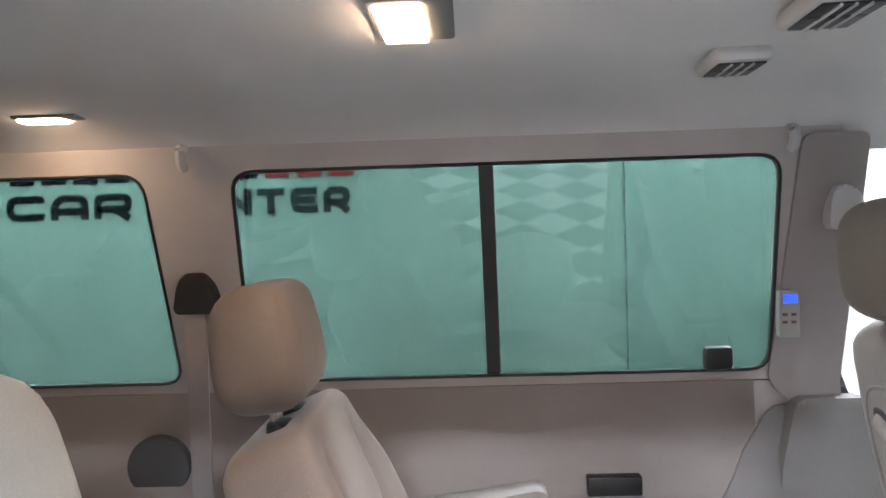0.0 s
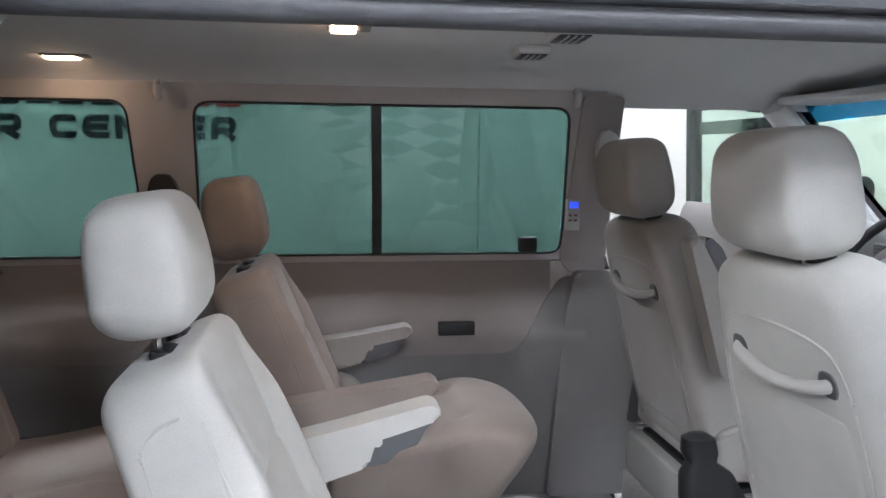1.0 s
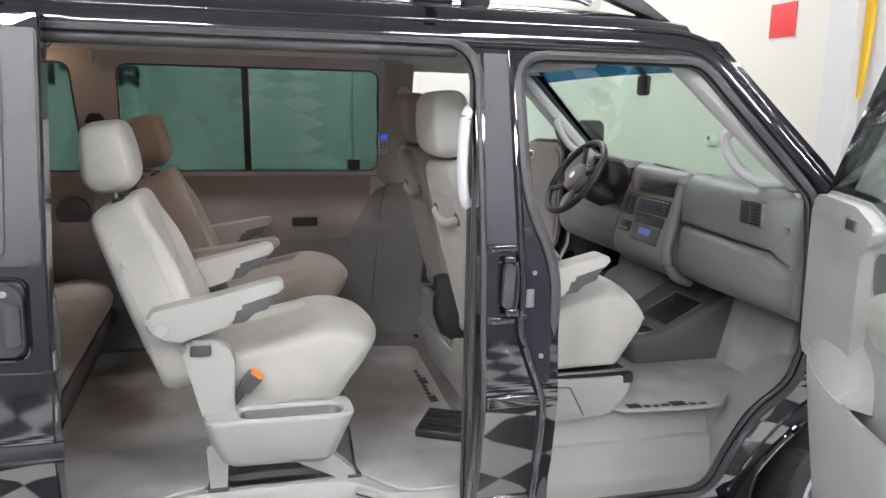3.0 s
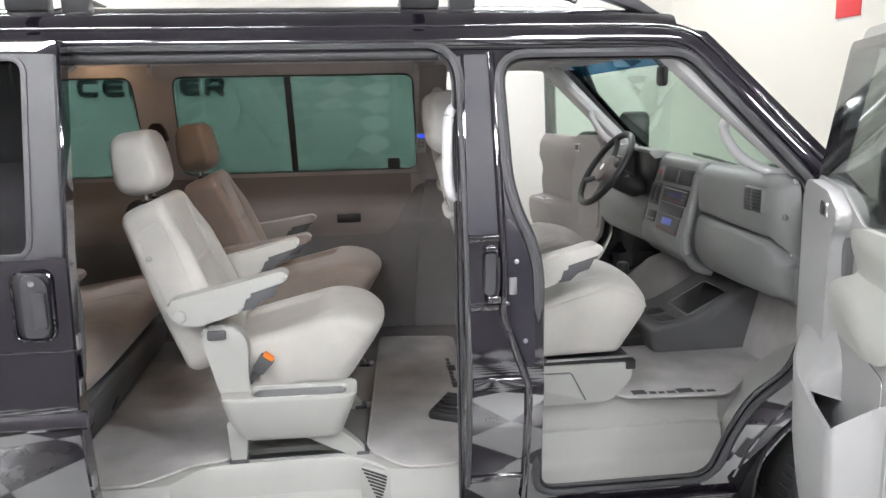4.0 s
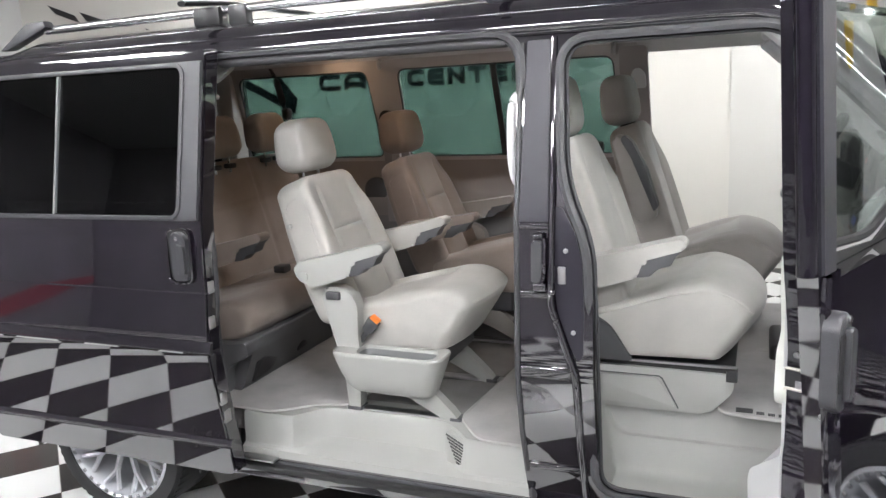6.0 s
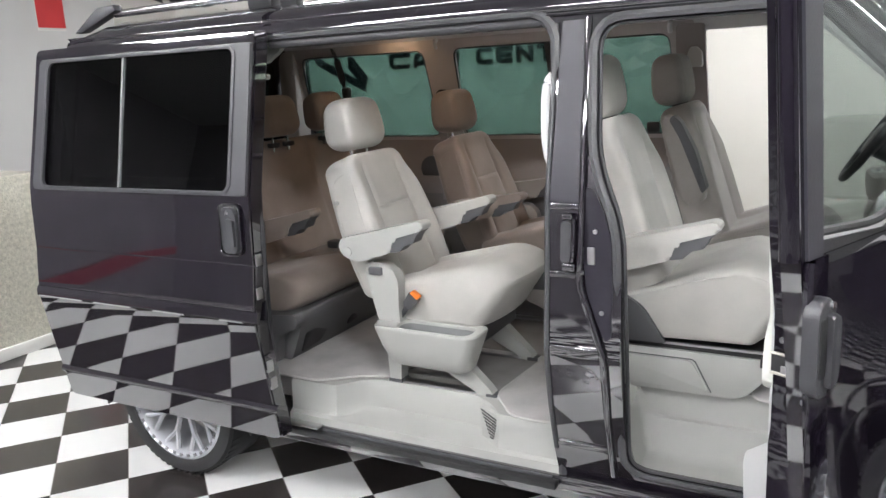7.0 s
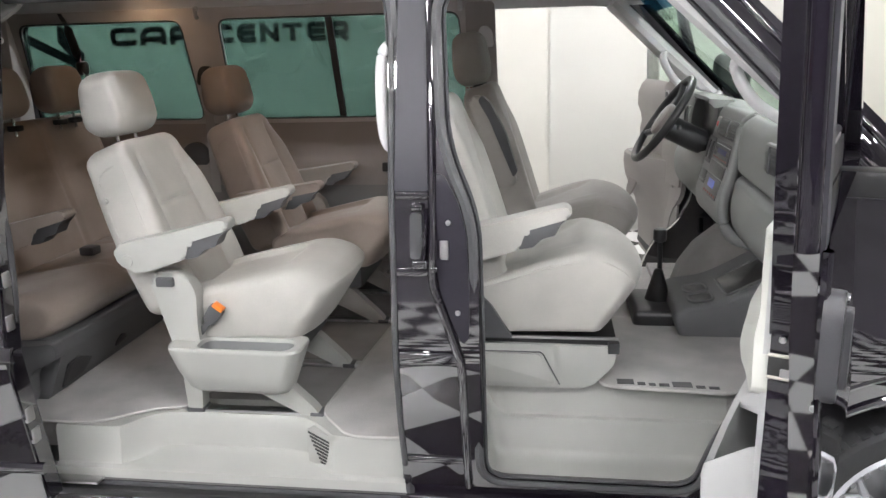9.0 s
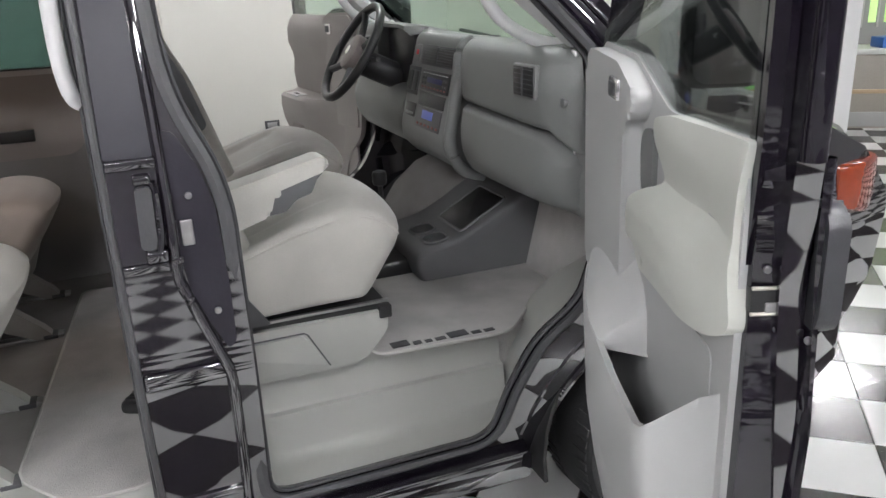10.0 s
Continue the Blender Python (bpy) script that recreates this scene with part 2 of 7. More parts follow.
def tube(pts, r, sides=8, flat=1.0, steps=6, closed=False):
    line = smooth_line(pts, steps) if steps > 1 else [Vector(p) for p in pts]
    if closed:
        line = line[:-1]
    rings, n = [], len(line)
    up = Vector((0, 0, 1))
    for i, p in enumerate(line):
        d = (line[(i + 1) % n] - line[i - 1]) if closed else (line[min(i + 1, n - 1)] - line[max(i - 1, 0)])
        d.normalize()
        a = d.cross(up if abs(d.z) < 0.95 else Vector((0, 1, 0))).normalized()
        b = d.cross(a).normalized()
        rings.append([p + a * r * math.cos(k * math.tau / sides) + b * r * flat * math.sin(k * math.tau / sides) for k in range(sides)])
    if closed:
        rings.append(rings[0])
        bm = loft(rings, caps=False)
        bmesh.ops.remove_doubles(bm, verts=bm.verts, dist=1e-5)
        return bm
    return loft(rings)


def disc(c, r, h, axis="y", sides=24, bev=0.0, r2=None):
    bm = bmesh.new()
    bmesh.ops.create_cone(bm, cap_ends=True, segments=sides, radius1=r, radius2=r if r2 is None else r2, depth=h)
    turn = {"z": Matrix(), "y": Matrix.Rotation(radians(90), 4, "X"), "x": Matrix.Rotation(radians(90), 4, "Y")}[axis]
    bmesh.ops.transform(bm, matrix=Matrix.Translation(c) @ turn, verts=bm.verts)
    if bev:
        es = [e for e in bm.edges if len(e.link_faces) == 2 and e.calc_face_angle(0) > 1]
        bmesh.ops.bevel(bm, geom=es, offset=bev, segments=2, profile=0.5, affect="EDGES")
    return bm


def panel(outer, holes, yfun, thick, zcuts=(), xcuts=()):
    """A sheet in (x, z) with openings, bent by y = yfun(x, z), with thickness towards +y (minus: -y)."""
    bm = bmesh.new()
    for loop in (outer, *holes):
        vs = [bm.verts.new((u, 0, v)) for u, v in loop]
        for i in range(len(vs)):
            bm.edges.new((vs[i - 1], vs[i]))
    bmesh.ops.triangle_fill(bm, use_beauty=True, use_dissolve=False, edges=bm.edges[:])
    for z in zcuts:
        bmesh.ops.bisect_plane(bm, geom=bm.verts[:] + bm.edges[:] + bm.faces[:], plane_co=(0, 0, z), plane_no=(0, 0, 1), dist=1e-5)
    for x in xcuts:
        bmesh.ops.bisect_plane(bm, geom=bm.verts[:] + bm.edges[:] + bm.faces[:], plane_co=(x, 0, 0), plane_no=(1, 0, 0), dist=1e-5)
    bmesh.ops.recalc_face_normals(bm, faces=bm.faces)
    for v in bm.verts:
        v.co.y = yfun(v.co.x, v.co.z)
    back = bmesh.ops.extrude_face_region(bm, geom=bm.faces[:])
    bmesh.ops.translate(bm, vec=(0, thick, 0), verts=[g for g in back["geom"] if isinstance(g, bmesh.types.BMVert)])
    return bm


def frame_strip(loop, width, yfun, depth):
    """A raised band that follows a closed loop in (x, z), width outwards, depth towards -y."""
    n = len(loop)
    cx, cz = sum(p[0] for p in loop) / n, sum(p[1] for p in loop) / n
    rings = []
    for i in range(n):
        p, a, b = Vector(loop[i]), Vector(loop[i - 1]), Vector(loop[(i + 1) % n])
        d = (b - a).normalized()
        nrm = Vector((d.y, -d.x))
        if nrm.dot(p - Vector((cx, cz))) < 0:
            nrm = -nrm
        q = p + nrm * width
        m = p + nrm * width * 0.5
        rings.append([(p.x, yfun(p.x, p.y), p.y), (p.x, yfun(p.x, p.y) - depth * 0.7, p.y), (m.x, yfun(m.x, m.y) - depth, m.y), (q.x, yfun(q.x, q.y) - depth * 0.7, q.y), (q.x, yfun(q.x, q.y), q.y)])
    rings.append(rings[0])
    bm = loft(rings, caps=False)
    bmesh.ops.remove_doubles(bm, verts=bm.verts, dist=1e-5)
    return bm


def super_ring(a, b, n=4.0, k=28):
    out = []
    for i in range(k):
        t = math.tau * i / k
        c, s = math.cos(t), math.sin(t)
        out.append((a * math.copysign(abs(c) ** (2 / n), c), b * math.copysign(abs(s) ** (2 / n), s)))
    return out


# ---- the room ----
def wall(name, x0, x1, y0, y1, z0, z1, material, label):
    return tagged(part(name, box(x0, x1, y0, y1, z0, z1), material, smooth=False), label, "wall", kind="structure")


FAR_Y, FRONT_X, REAR_X, NEAR_Y, CEIL_Z = 5.05, 2.75, -7.75, -5.9, 3.7
wall("wall_far", REAR_X - 0.2, FRONT_X + 0.2, FAR_Y, FAR_Y + 0.2, 0, CEIL_Z, WALL_WARM, "plain white showroom wall with black lettering")
wall("wall_front", FRONT_X, FRONT_X + 0.2, 2.0, FAR_Y, 0, CEIL_Z, WALL_CREAM, "cream painted wall with a thermostat and a red sign")
wall("wall_front_column", FRONT_X - 0.03, FRONT_X + 0.2, 1.79, 2.0, 0, CEIL_Z, WALL, "white painted wall column")
wall("wall_front_end", FRONT_X + 0.05, FRONT_X + 0.2, 0.97, 1.79, 0, CEIL_Z, WALL, "white wall end with a fire extinguisher")
wall("wall_rear", REAR_X - 0.2, REAR_X, NEAR_Y, FAR_Y, 0, CEIL_Z, WALL, "plain white showroom wall with a red sign")
wall("wall_near", REAR_X - 0.2, 14.0, NEAR_Y - 0.2, NEAR_Y, 0, CEIL_Z, WALL, "plain white showroom wall")
# Unseen dark sheets, added so the van's paint and glass reflect something dark.
wall("wall_near_cladding", REAR_X, 12.0, NEAR_Y, NEAR_Y + 0.03, 0, CEIL_Z, REFLECTED_DARK, "unseen dark sheet added for the van's dark reflections")
wall("wall_rear_cladding", REAR_X, REAR_X + 0.03, NEAR_Y + 0.03, -0.6, 0, CEIL_Z, REFLECTED_DARK, "unseen dark sheet added at the rear for dark reflections")
# Unseen red strip, added for the red reflection of a likely parked car.
wall("wall_rear_stripe", REAR_X + 0.03, REAR_X + 0.05, NEAR_Y + 0.03, -0.6, 0.26, 0.33, REFLECTED_RED, "unseen red strip added for the red line in the door's reflection")
wall("wall_end", 12.0, 12.2, NEAR_Y, 12.0, 0, CEIL_Z, WALL, "plain white end wall of the showroom")
wall("wall_beyond", FRONT_X + 0.2, 12.0, 10.0, 10.2, 0, CEIL_Z, WALL, "white wall with windows at the end of the hall")
wall("wall_far_panel", 0.392, FRONT_X, FAR_Y - 0.03, FAR_Y, 0, CEIL_Z, WALL_PANEL, "white wall panel standing proud of the wall")
tagged(part("ceiling", box(REAR_X - 0.2, 14, NEAR_Y - 0.2, 12, CEIL_Z, CEIL_Z + 0.1), CEIL, smooth=False), "grey painted showroom ceiling", "ceiling", kind="structure")

floor = tagged(part("floor", box(REAR_X - 0.2, 14, NEAR_Y - 0.2, 12, -0.1, -0.004), GROUT, smooth=False), "black and white chequered tile floor", "floor", kind="structure")
tagged(part("baseboard", box(REAR_X, 0.388, FAR_Y - 0.015, FAR_Y - 0.002, 0, 0.1, 0.004), WHITE, smooth=False), "white skirting board along the wall", "skirting", kind="structure")

# LED tube fixtures on the ceiling
def tube_light(at):
    t = thing("ceiling_light", at, "white ceiling fixture with bright LED tubes", "ceiling light", "tube lights on the ceiling")
    part("housing", box(-0.62, 0.62, -0.28, 0.28, -0.04, 0, 0.01), WHITE, t)
    for k in range(4):
        part("led_tube", tube([(-0.58, -0.21 + 0.14 * k, -0.06), (0.58, -0.21 + 0.14 * k, -0.06)], 0.017, 8, steps=1), TUBE, t)
    return t


first = tube_light(pose(-4.2, -5.0, CEIL_Z, 0, 0, 90))
for x, y in ((-4.2, -2.0), (-1.4, -5.0), (-2.2, -2.5), (1.4, -5.0), (1.4, -2.1), (4.2, -3.2), (-3.2, 3.4), (1.2, 3.4), (6.5, 1.0), (8.0, 5.0)):
    copy_thing(first, pose(x, y, CEIL_Z, 0, 0, 0))


# ---- the van's outer skin ----
PROFILE = [(0.26, 0.15), (0.35, 0.112), (0.45, 0.072), (0.6, 0.030), (0.75, 0.007), (0.80, 0.0), (0.86, 0.006), (1.0, 0.018), (1.18, 0.030), (1.26, 0.038), (1.5, 0.09), (1.745, 0.142), (1.80, 0.1535), (1.86, 0.18)]


def y_out(x, z):
    """How far the near side of the body lies in from its widest line, by height."""
    for (z0, y0), (z1, y1) in zip(PROFILE, PROFILE[1:]):
        if z <= z1:
            return y0 + (y1 - y0) * max(0, (z - z0)) / (z1 - z0)
    return PROFILE[-1][1]


def taper(x):
    """The nose and tail draw in."""
    d = 0.0
    if x > 1.2:
        d += 0.16 * ((x - 1.2) / 1.0) ** 2
    if x < -1.9:
        d += 0.05 * ((-1.9 - x) / 0.4) ** 2
    return d


WIDTH = 1.84
ZC = [0.35, 0.45, 0.52, 0.6, 0.68, 0.75, 0.792, 0.808, 0.86, 1.0, 1.18, 1.26, 1.38, 1.5, 1.62, 1.745, 1.8]
XC = [-2.1, -1.9, -1.5, 1.3, 1.5, 1.7, 1.9]


def near(x, z):
    return y_out(x, z) + taper(x) + 0.5 * min(1, max(0, (x - 1.15) / 0.2)) * max(0, z - 0.93) ** 2


def far(x, z):
    return WIDTH - near(x, z)


def arc(cx, cz, r, a0, a1, n=10):
    return [(cx + r * math.cos(radians(a0 + (a1 - a0) * i / n)), cz + r * math.sin(radians(a0 + (a1 - a0) * i / n))) for i in range(n + 1)]


WHEEL_R, WHEEL_F, WHEEL_Z = -1.70, 1.36, 0.33
SLIDE = rounded([(-1.19, 0.318), (-0.005, 0.318), (-0.005, 1.775), (-1.19, 1.775)], [0.04, 0.02, 0.10, 0.04])
DOORWAY = rounded([(0.230, 0.405), (0.800, 0.405), (0.842, 0.585), (0.900, 0.700), (1.005, 0.775), (1.06, 0.90), (1.06, 1.355), (0.69, 1.745), (0.128, 1.745), (0.145, 1.36), (0.225, 1.18)], [0.07, 0.06, 0.05, 0.08, 0.06, 0.03, 0.03, 0.05, 0.08, 0.12, 0.10])
REAR_WIN = rounded([(-2.14, 1.285), (-1.27, 1.285), (-1.27, 1.757), (-2.10, 1.757)], 0.05)
MID_WIN = rounded([(-1.142, 1.275), (0.044, 1.275), (0.022, 1.774), (-1.132, 1.774)], 0.05)
SIDE = (
    [(-2.30, 0.36), (-2.10, 0.30)]
    + arc(WHEEL_R, WHEEL_Z, 0.37, 185, -5, 14)
    + [(-1.32, 0.275), (0.90, 0.275)]
    + arc(WHEEL_F, WHEEL_Z, 0.41, 183, -3, 14)
    + [(1.80, 0.30), (2.18, 0.34), (2.24, 0.55), (2.21, 0.86), (2.06, 1.02), (1.78, 1.14), (1.36, 1.24), (1.12, 1.46), (0.76, 1.815), (0.60, 1.835), (-2.16, 1.835), (-2.27, 1.5), (-2.31, 1.2)]
)

van = thing("van", pose(0, 0.92, 0), "black passenger van with its side doors standing open", "van")
VAN_IN = Matrix.Translation((0, -0.92, 0))


def vp(name, bm, material, label="", parent=None, smooth=True):
    """A part of the van, built in the room's own coordinates."""
    if parent is None:
        bmesh.ops.transform(bm, matrix=VAN_IN, verts=bm.verts)
        return part(name, bm, material, van, label, smooth)
    return part(name, bm, material, parent, label, smooth)


vp("side_panel", panel(SIDE, [SLIDE, DOORWAY, REAR_WIN], near, 0.035, ZC, XC), BLACK_PAINT, "glossy black body side with open doorways")
DOORWAY_FAR = [(x, z + max(0, z - 1.3) * 0.07) for x, z in DOORWAY]
vp("side_panel", panel(SIDE, [MID_WIN, DOORWAY_FAR, REAR_WIN], far, -0.035, ZC, XC), BLACK_PAINT, "glossy black body side with tinted windows")
vp("rear_quarter_glass", panel(rounded([(-2.14, 1.29), (-1.285, 1.29), (-1.285, 1.745), (-2.10, 1.745)], 0.05), [], lambda x, z: near(x, z) + 0.012, 0.005, ZC), GLASS_DARK)

# roof, lofted across the body
ROOF_Y = [0.150, 0.158, 0.175, 0.22, 0.32, 0.55, 0.92]
ROOF_H = [1.795, 1.83, 1.858, 1.885, 1.912, 1.935, 1.945]


def roof_ring(x, drop=0.0, inset=0.0):
    pts = [(x, y + inset + taper(x), z - drop) for y, z in zip(ROOF_Y, ROOF_H)]
    return pts + [(x, WIDTH - y, z) for x, y, z in pts[-2::-1]]


rings = [roof_ring(x, d, i) for x, d, i in ((-2.30, 0.30, 0.03), (-2.27, 0.12, 0.01), (-2.2, 0.03, 0), (-2.0, 0.0, 0), (-1.0, 0, 0), (0, 0, 0), (0.45, 0.004, 0))]
nose = []
for (x, y, z) in roof_ring(0.66, 0.02):
    k = max(0.0, 1 - abs(y - 0.92) / 0.77)
    nose.append((x + 0.11 * k**0.6, y, z - 0.02 * k))
rings.append(nose)
bm = loft(rings, caps=False, closed=False)
sheet = bm.faces[:]
ret = bmesh.ops.extrude_face_region(bm, geom=sheet)
bmesh.ops.translate(bm, vec=(0, 0, -0.02), verts=[g for g in ret["geom"] if isinstance(g, bmesh.types.BMVert)])
vp("roof", bm, BLACK_PAINT, "glossy black roof skin")
EDGE_PATH = [(-2.2, 1.806), (-1.6, 1.806), (-0.8, 1.806), (0.0, 1.806), (0.40, 1.805), (0.56, 1.803), (0.65, 1.796), (0.72, 1.770), (0.80, 1.694), (0.90, 1.588), (1.0, 1.484), (1.10, 1.384), (1.22, 1.272), (1.34, 1.205)]


def swept_edge(offset, half, bulge, side, sides=12, start=0):
    """A convex band along the roof's edge and down the windscreen pillar."""
    line = smooth_line([(x, 0, z) for x, z in EDGE_PATH[start:]], 10)
    rings = []
    for k, p in enumerate(line):
        d = (line[min(k + 1, len(line) - 1)] - line[max(k - 1, 0)]).normalized()
        out = Vector((-d.z, 0, d.x))
        ring = []
        for q in range(sides + 1):
            a = math.pi * q / sides
            c = p + out * (offset - half * math.cos(a))
            y = near(c.x, c.z) + 0.006 - (bulge + 0.006) * math.sin(a) ** 0.8
            ring.append((c.x, y if side == 0 else WIDTH - y, c.z))
        rings.append(ring + [(ring[-1][0], near(0, 1.8) + 0.03 if side == 0 else WIDTH - near(0, 1.8) - 0.03, ring[-1][2])])
    return loft(rings)


for side in (0, 1):
    vp("roof_edge", swept_edge(0.0, 0.030, 0.016, side), BLACK_PAINT, "rounded glossy black roof edge and windscreen pillar")
    vp("roof_gutter", swept_edge(0.036, 0.010, 0.008, side), BLACK_PAINT, "narrow black roof gutter")
    vp("gutter_seam", swept_edge(-0.031, 0.004, 0.012, side, 6), RUBBER, "dark seam below the roof edge")

# roof rails with feet, and two cross bars
for side in (0, 1):
    f = (lambda y: y) if side == 0 else (lambda y: WIDTH - y)
    rail = vp("roof_rail", tube([(-2.02, f(0.30), 1.945), (-1.0, f(0.29), 1.95), (0.2, f(0.29), 1.945), (0.40, f(0.295), 1.925)], 0.016, 10, steps=4), CHROME, "silver roof rail")
    for x, t in ((-2.10, 1), (0.50, -1)):
        prof = [(0, 0.05), (0.10 * t, 0.055), (0.12 * t, 0.03), (-0.11 * t, -0.045), (-0.16 * t, -0.045)]
        bm = prism([(x + u, 1.925 + v) for u, v in prof], f(0.265), f(0.315), "y", 0.008)
        vp("rail_end", bm, GREY_TRIM, "grey moulded end of the roof rail")
    for x in (-1.20, -0.09):
        vp("rail_foot", box(x - 0.06, x + 0.06, f(0.29) - 0.03, f(0.29) + 0.03, 1.895, 1.965, 0.014), BLACK_PLASTIC)
        vp("rail_bracket", box(x + 0.09, x + 0.17, f(0.29) - 0.022, f(0.29) + 0.022, 1.89, 1.965, 0.01), BLACK_PLASTIC)
for x in (-1.20, -0.09):
    vp("cross_bar", tube([(x, 0.14, 1.965), (x, 0.4, 1.985), (x, 0.92, 1.99), (x, 1.44, 1.985), (x, 1.70, 1.965)], 0.018, 8, flat=0.6), BLACK_PLASTIC, "black roof cross bar")

# rear end, bonnet, nose
tail = [[(-2.30, 0.16, 1.2), (-2.30, WIDTH - 0.16, 1.2)]]
vp("tailgate", panel(rounded([(0.06, 0.40), (1.78, 0.40), (1.80, 1.2), (1.64, 1.80), (0.20, 1.80), (0.04, 1.2)], 0.08), [], lambda x, z: 0, 0.03), BLACK_PAINT)
gate = van.children[-1]
gate.matrix_basis = Matrix.Translation((-2.30, -0.92, 0)) @ Matrix.Rotation(radians(90), 4, "Z") @ Matrix.Translation((0, 0.92, 0))
hood = []
for x, z, w in ((1.36, 1.24, 0.088), (1.56, 1.22, 0.10), (1.78, 1.165, 0.118), (2.0, 1.08, 0.16), (2.14, 0.99, 0.21), (2.20, 0.90, 0.25)):
    ys = [w, w + 0.03, w + 0.12, w + 0.3, 0.92]
    zs = [z - 0.02, z, z + 0.018, z + 0.03, z + 0.035]
    half = [(x, y, h) for y, h in zip(ys, zs)]
    hood.append(half + [(px, WIDTH - py, pz) for px, py, pz in half[-2::-1]])
vp("bonnet", loft(hood, caps=False, closed=False), BLACK_PAINT, "glossy black bonnet")
vp("front_bumper", prism(rounded([(x + 0.12, y) for x, y in ((2.02, 0.20), (1.70, 0.05), (1.66, 0.09), (1.9, 0.30), (2.02, 0.5), (2.05, 0.92), (2.02, 1.34), (1.9, 1.54), (1.66, 1.75), (1.70, 1.79), (2.02, 1.64), (2.20, 1.2), (2.22, 0.92), (2.20, 0.64))], 0.05), 0.30, 0.56, "z", 0.02), BLACK_PAINT)
vp("grille", box(2.17, 2.22, 0.45, 1.39, 0.68, 0.86, 0.01), BLACK_PLASTIC)
for f, s in ((0.0, 1), (WIDTH, -1)):
    vp("headlight", box(2.10, 2.215, f + s * 0.22 - (0.13 if s < 0 else 0), f + s * 0.22 + (0.13 if s > 0 else 0) , 0.70, 0.90, 0.03, 3), CHROME, "clear headlight with chrome reflector")
    lens = [[(x, f + s * y, z) for y, z in rounded([(y0, z0), (y0 + 0.10, z0), (y0 + 0.10, 0.995), (y0, 0.985)], 0.02, 4)] for x, y0, z0 in ((1.90, 0.110, 0.88), (1.915, 0.090, 0.86), (1.98, 0.088, 0.84), (2.06, 0.112, 0.82), (2.13, 0.15, 0.81))]
    vp("indicator", loft(lens), LENS_AMBER, "amber indicator lens")
vp("firewall", box(1.36, 1.40, 0.10, 1.74, 0.40, 1.24), BLACK_PLASTIC)
vp("underbody", box(-2.2, 1.3, 0.30, 1.54, 0.26, 0.36, 0.01), BLACK_PLASTIC)
vp("sill", prism(rounded([(-1.32, 0.255), (0.92, 0.255), (0.92, 0.335), (-1.32, 0.335)], 0.01), 0.095, 0.15, "y", 0.006), BLACK_PAINT)
vp("sill_channel", box(-1.15, 0.0, 0.060, 0.10, 0.300, 0.322, 0.004), BLACK_PLASTIC, "black channel along the sill")
vp("slide_rail", box(-1.15, -0.02, 0.088, 0.104, 0.318, 0.332, 0.003), SEAL_GREY, "grey guide rail along the sill")
vp("sill_seal", tube([(-1.16, 0.085, 0.300), (-0.6, 0.085, 0.300), (-0.02, 0.085, 0.300)], 0.010, 8, steps=3), SEAL_GREY, "grey rubber lip along the sill")

# windscreen
ws = []
for k in range(11):
    t = k / 10
    y = 0.185 + t * (WIDTH - 0.37)
    b = math.sin(math.pi * t) ** 0.7
    top = Vector((0.745 + 0.10 * b, y, 1.80 + 0.03 * b))
    low = Vector((1.30 + 0.14 * b, 0.10 + t * (WIDTH - 0.20), 1.265))
    ws.append([tuple(top.lerp(low, s)) for s in (0.0, 0.14, 0.14001, 0.4, 0.6, 0.8, 1.0)])
for nm, sel, mt, lb in (("sun_band", slice(0, 2), GLASS_BAND, "blue sun band along the windscreen's top"), ("windscreen", slice(2, 7), GLASS_CLEAR, "clear faintly green windscreen")):
    bm = loft([r[sel] for r in ws], caps=False, closed=False)
    ret = bmesh.ops.extrude_face_region(bm, geom=bm.faces[:])
    bmesh.ops.translate(bm, vec=(-0.004, 0, -0.003), verts=[g for g in ret["geom"] if isinstance(g, bmesh.types.BMVert)])
    o = vp(nm, bm, mt, lb)
    o.visible_shadow = False

# door seals
for loop, nm in ((SLIDE, "sliding_door_seal"), (DOORWAY, "front_door_seal")):
    vp(nm, frame_strip(loop, 0.024, lambda x, z: near(x, z) + 0.004, 0.019), SEAL_GREY, "grey rubber door seal")
    vp("seal_lip", frame_strip(loop, -0.010, lambda x, z: near(x, z) + 0.016, 0.012), RUBBER)
vp("front_door_seal", frame_strip(DOORWAY_FAR, 0.016, lambda x, z: far(x, z) + 0.01, 0.02), RUBBER)

# wheels
# Darker copy of the alloy: the rim slots' shade put into block colour.
ALLOY_SHADED = paint("shaded_alloy", (0.22, 0.22, 0.23), 0.4, 0.3, 0.1, 20, 200, 0)


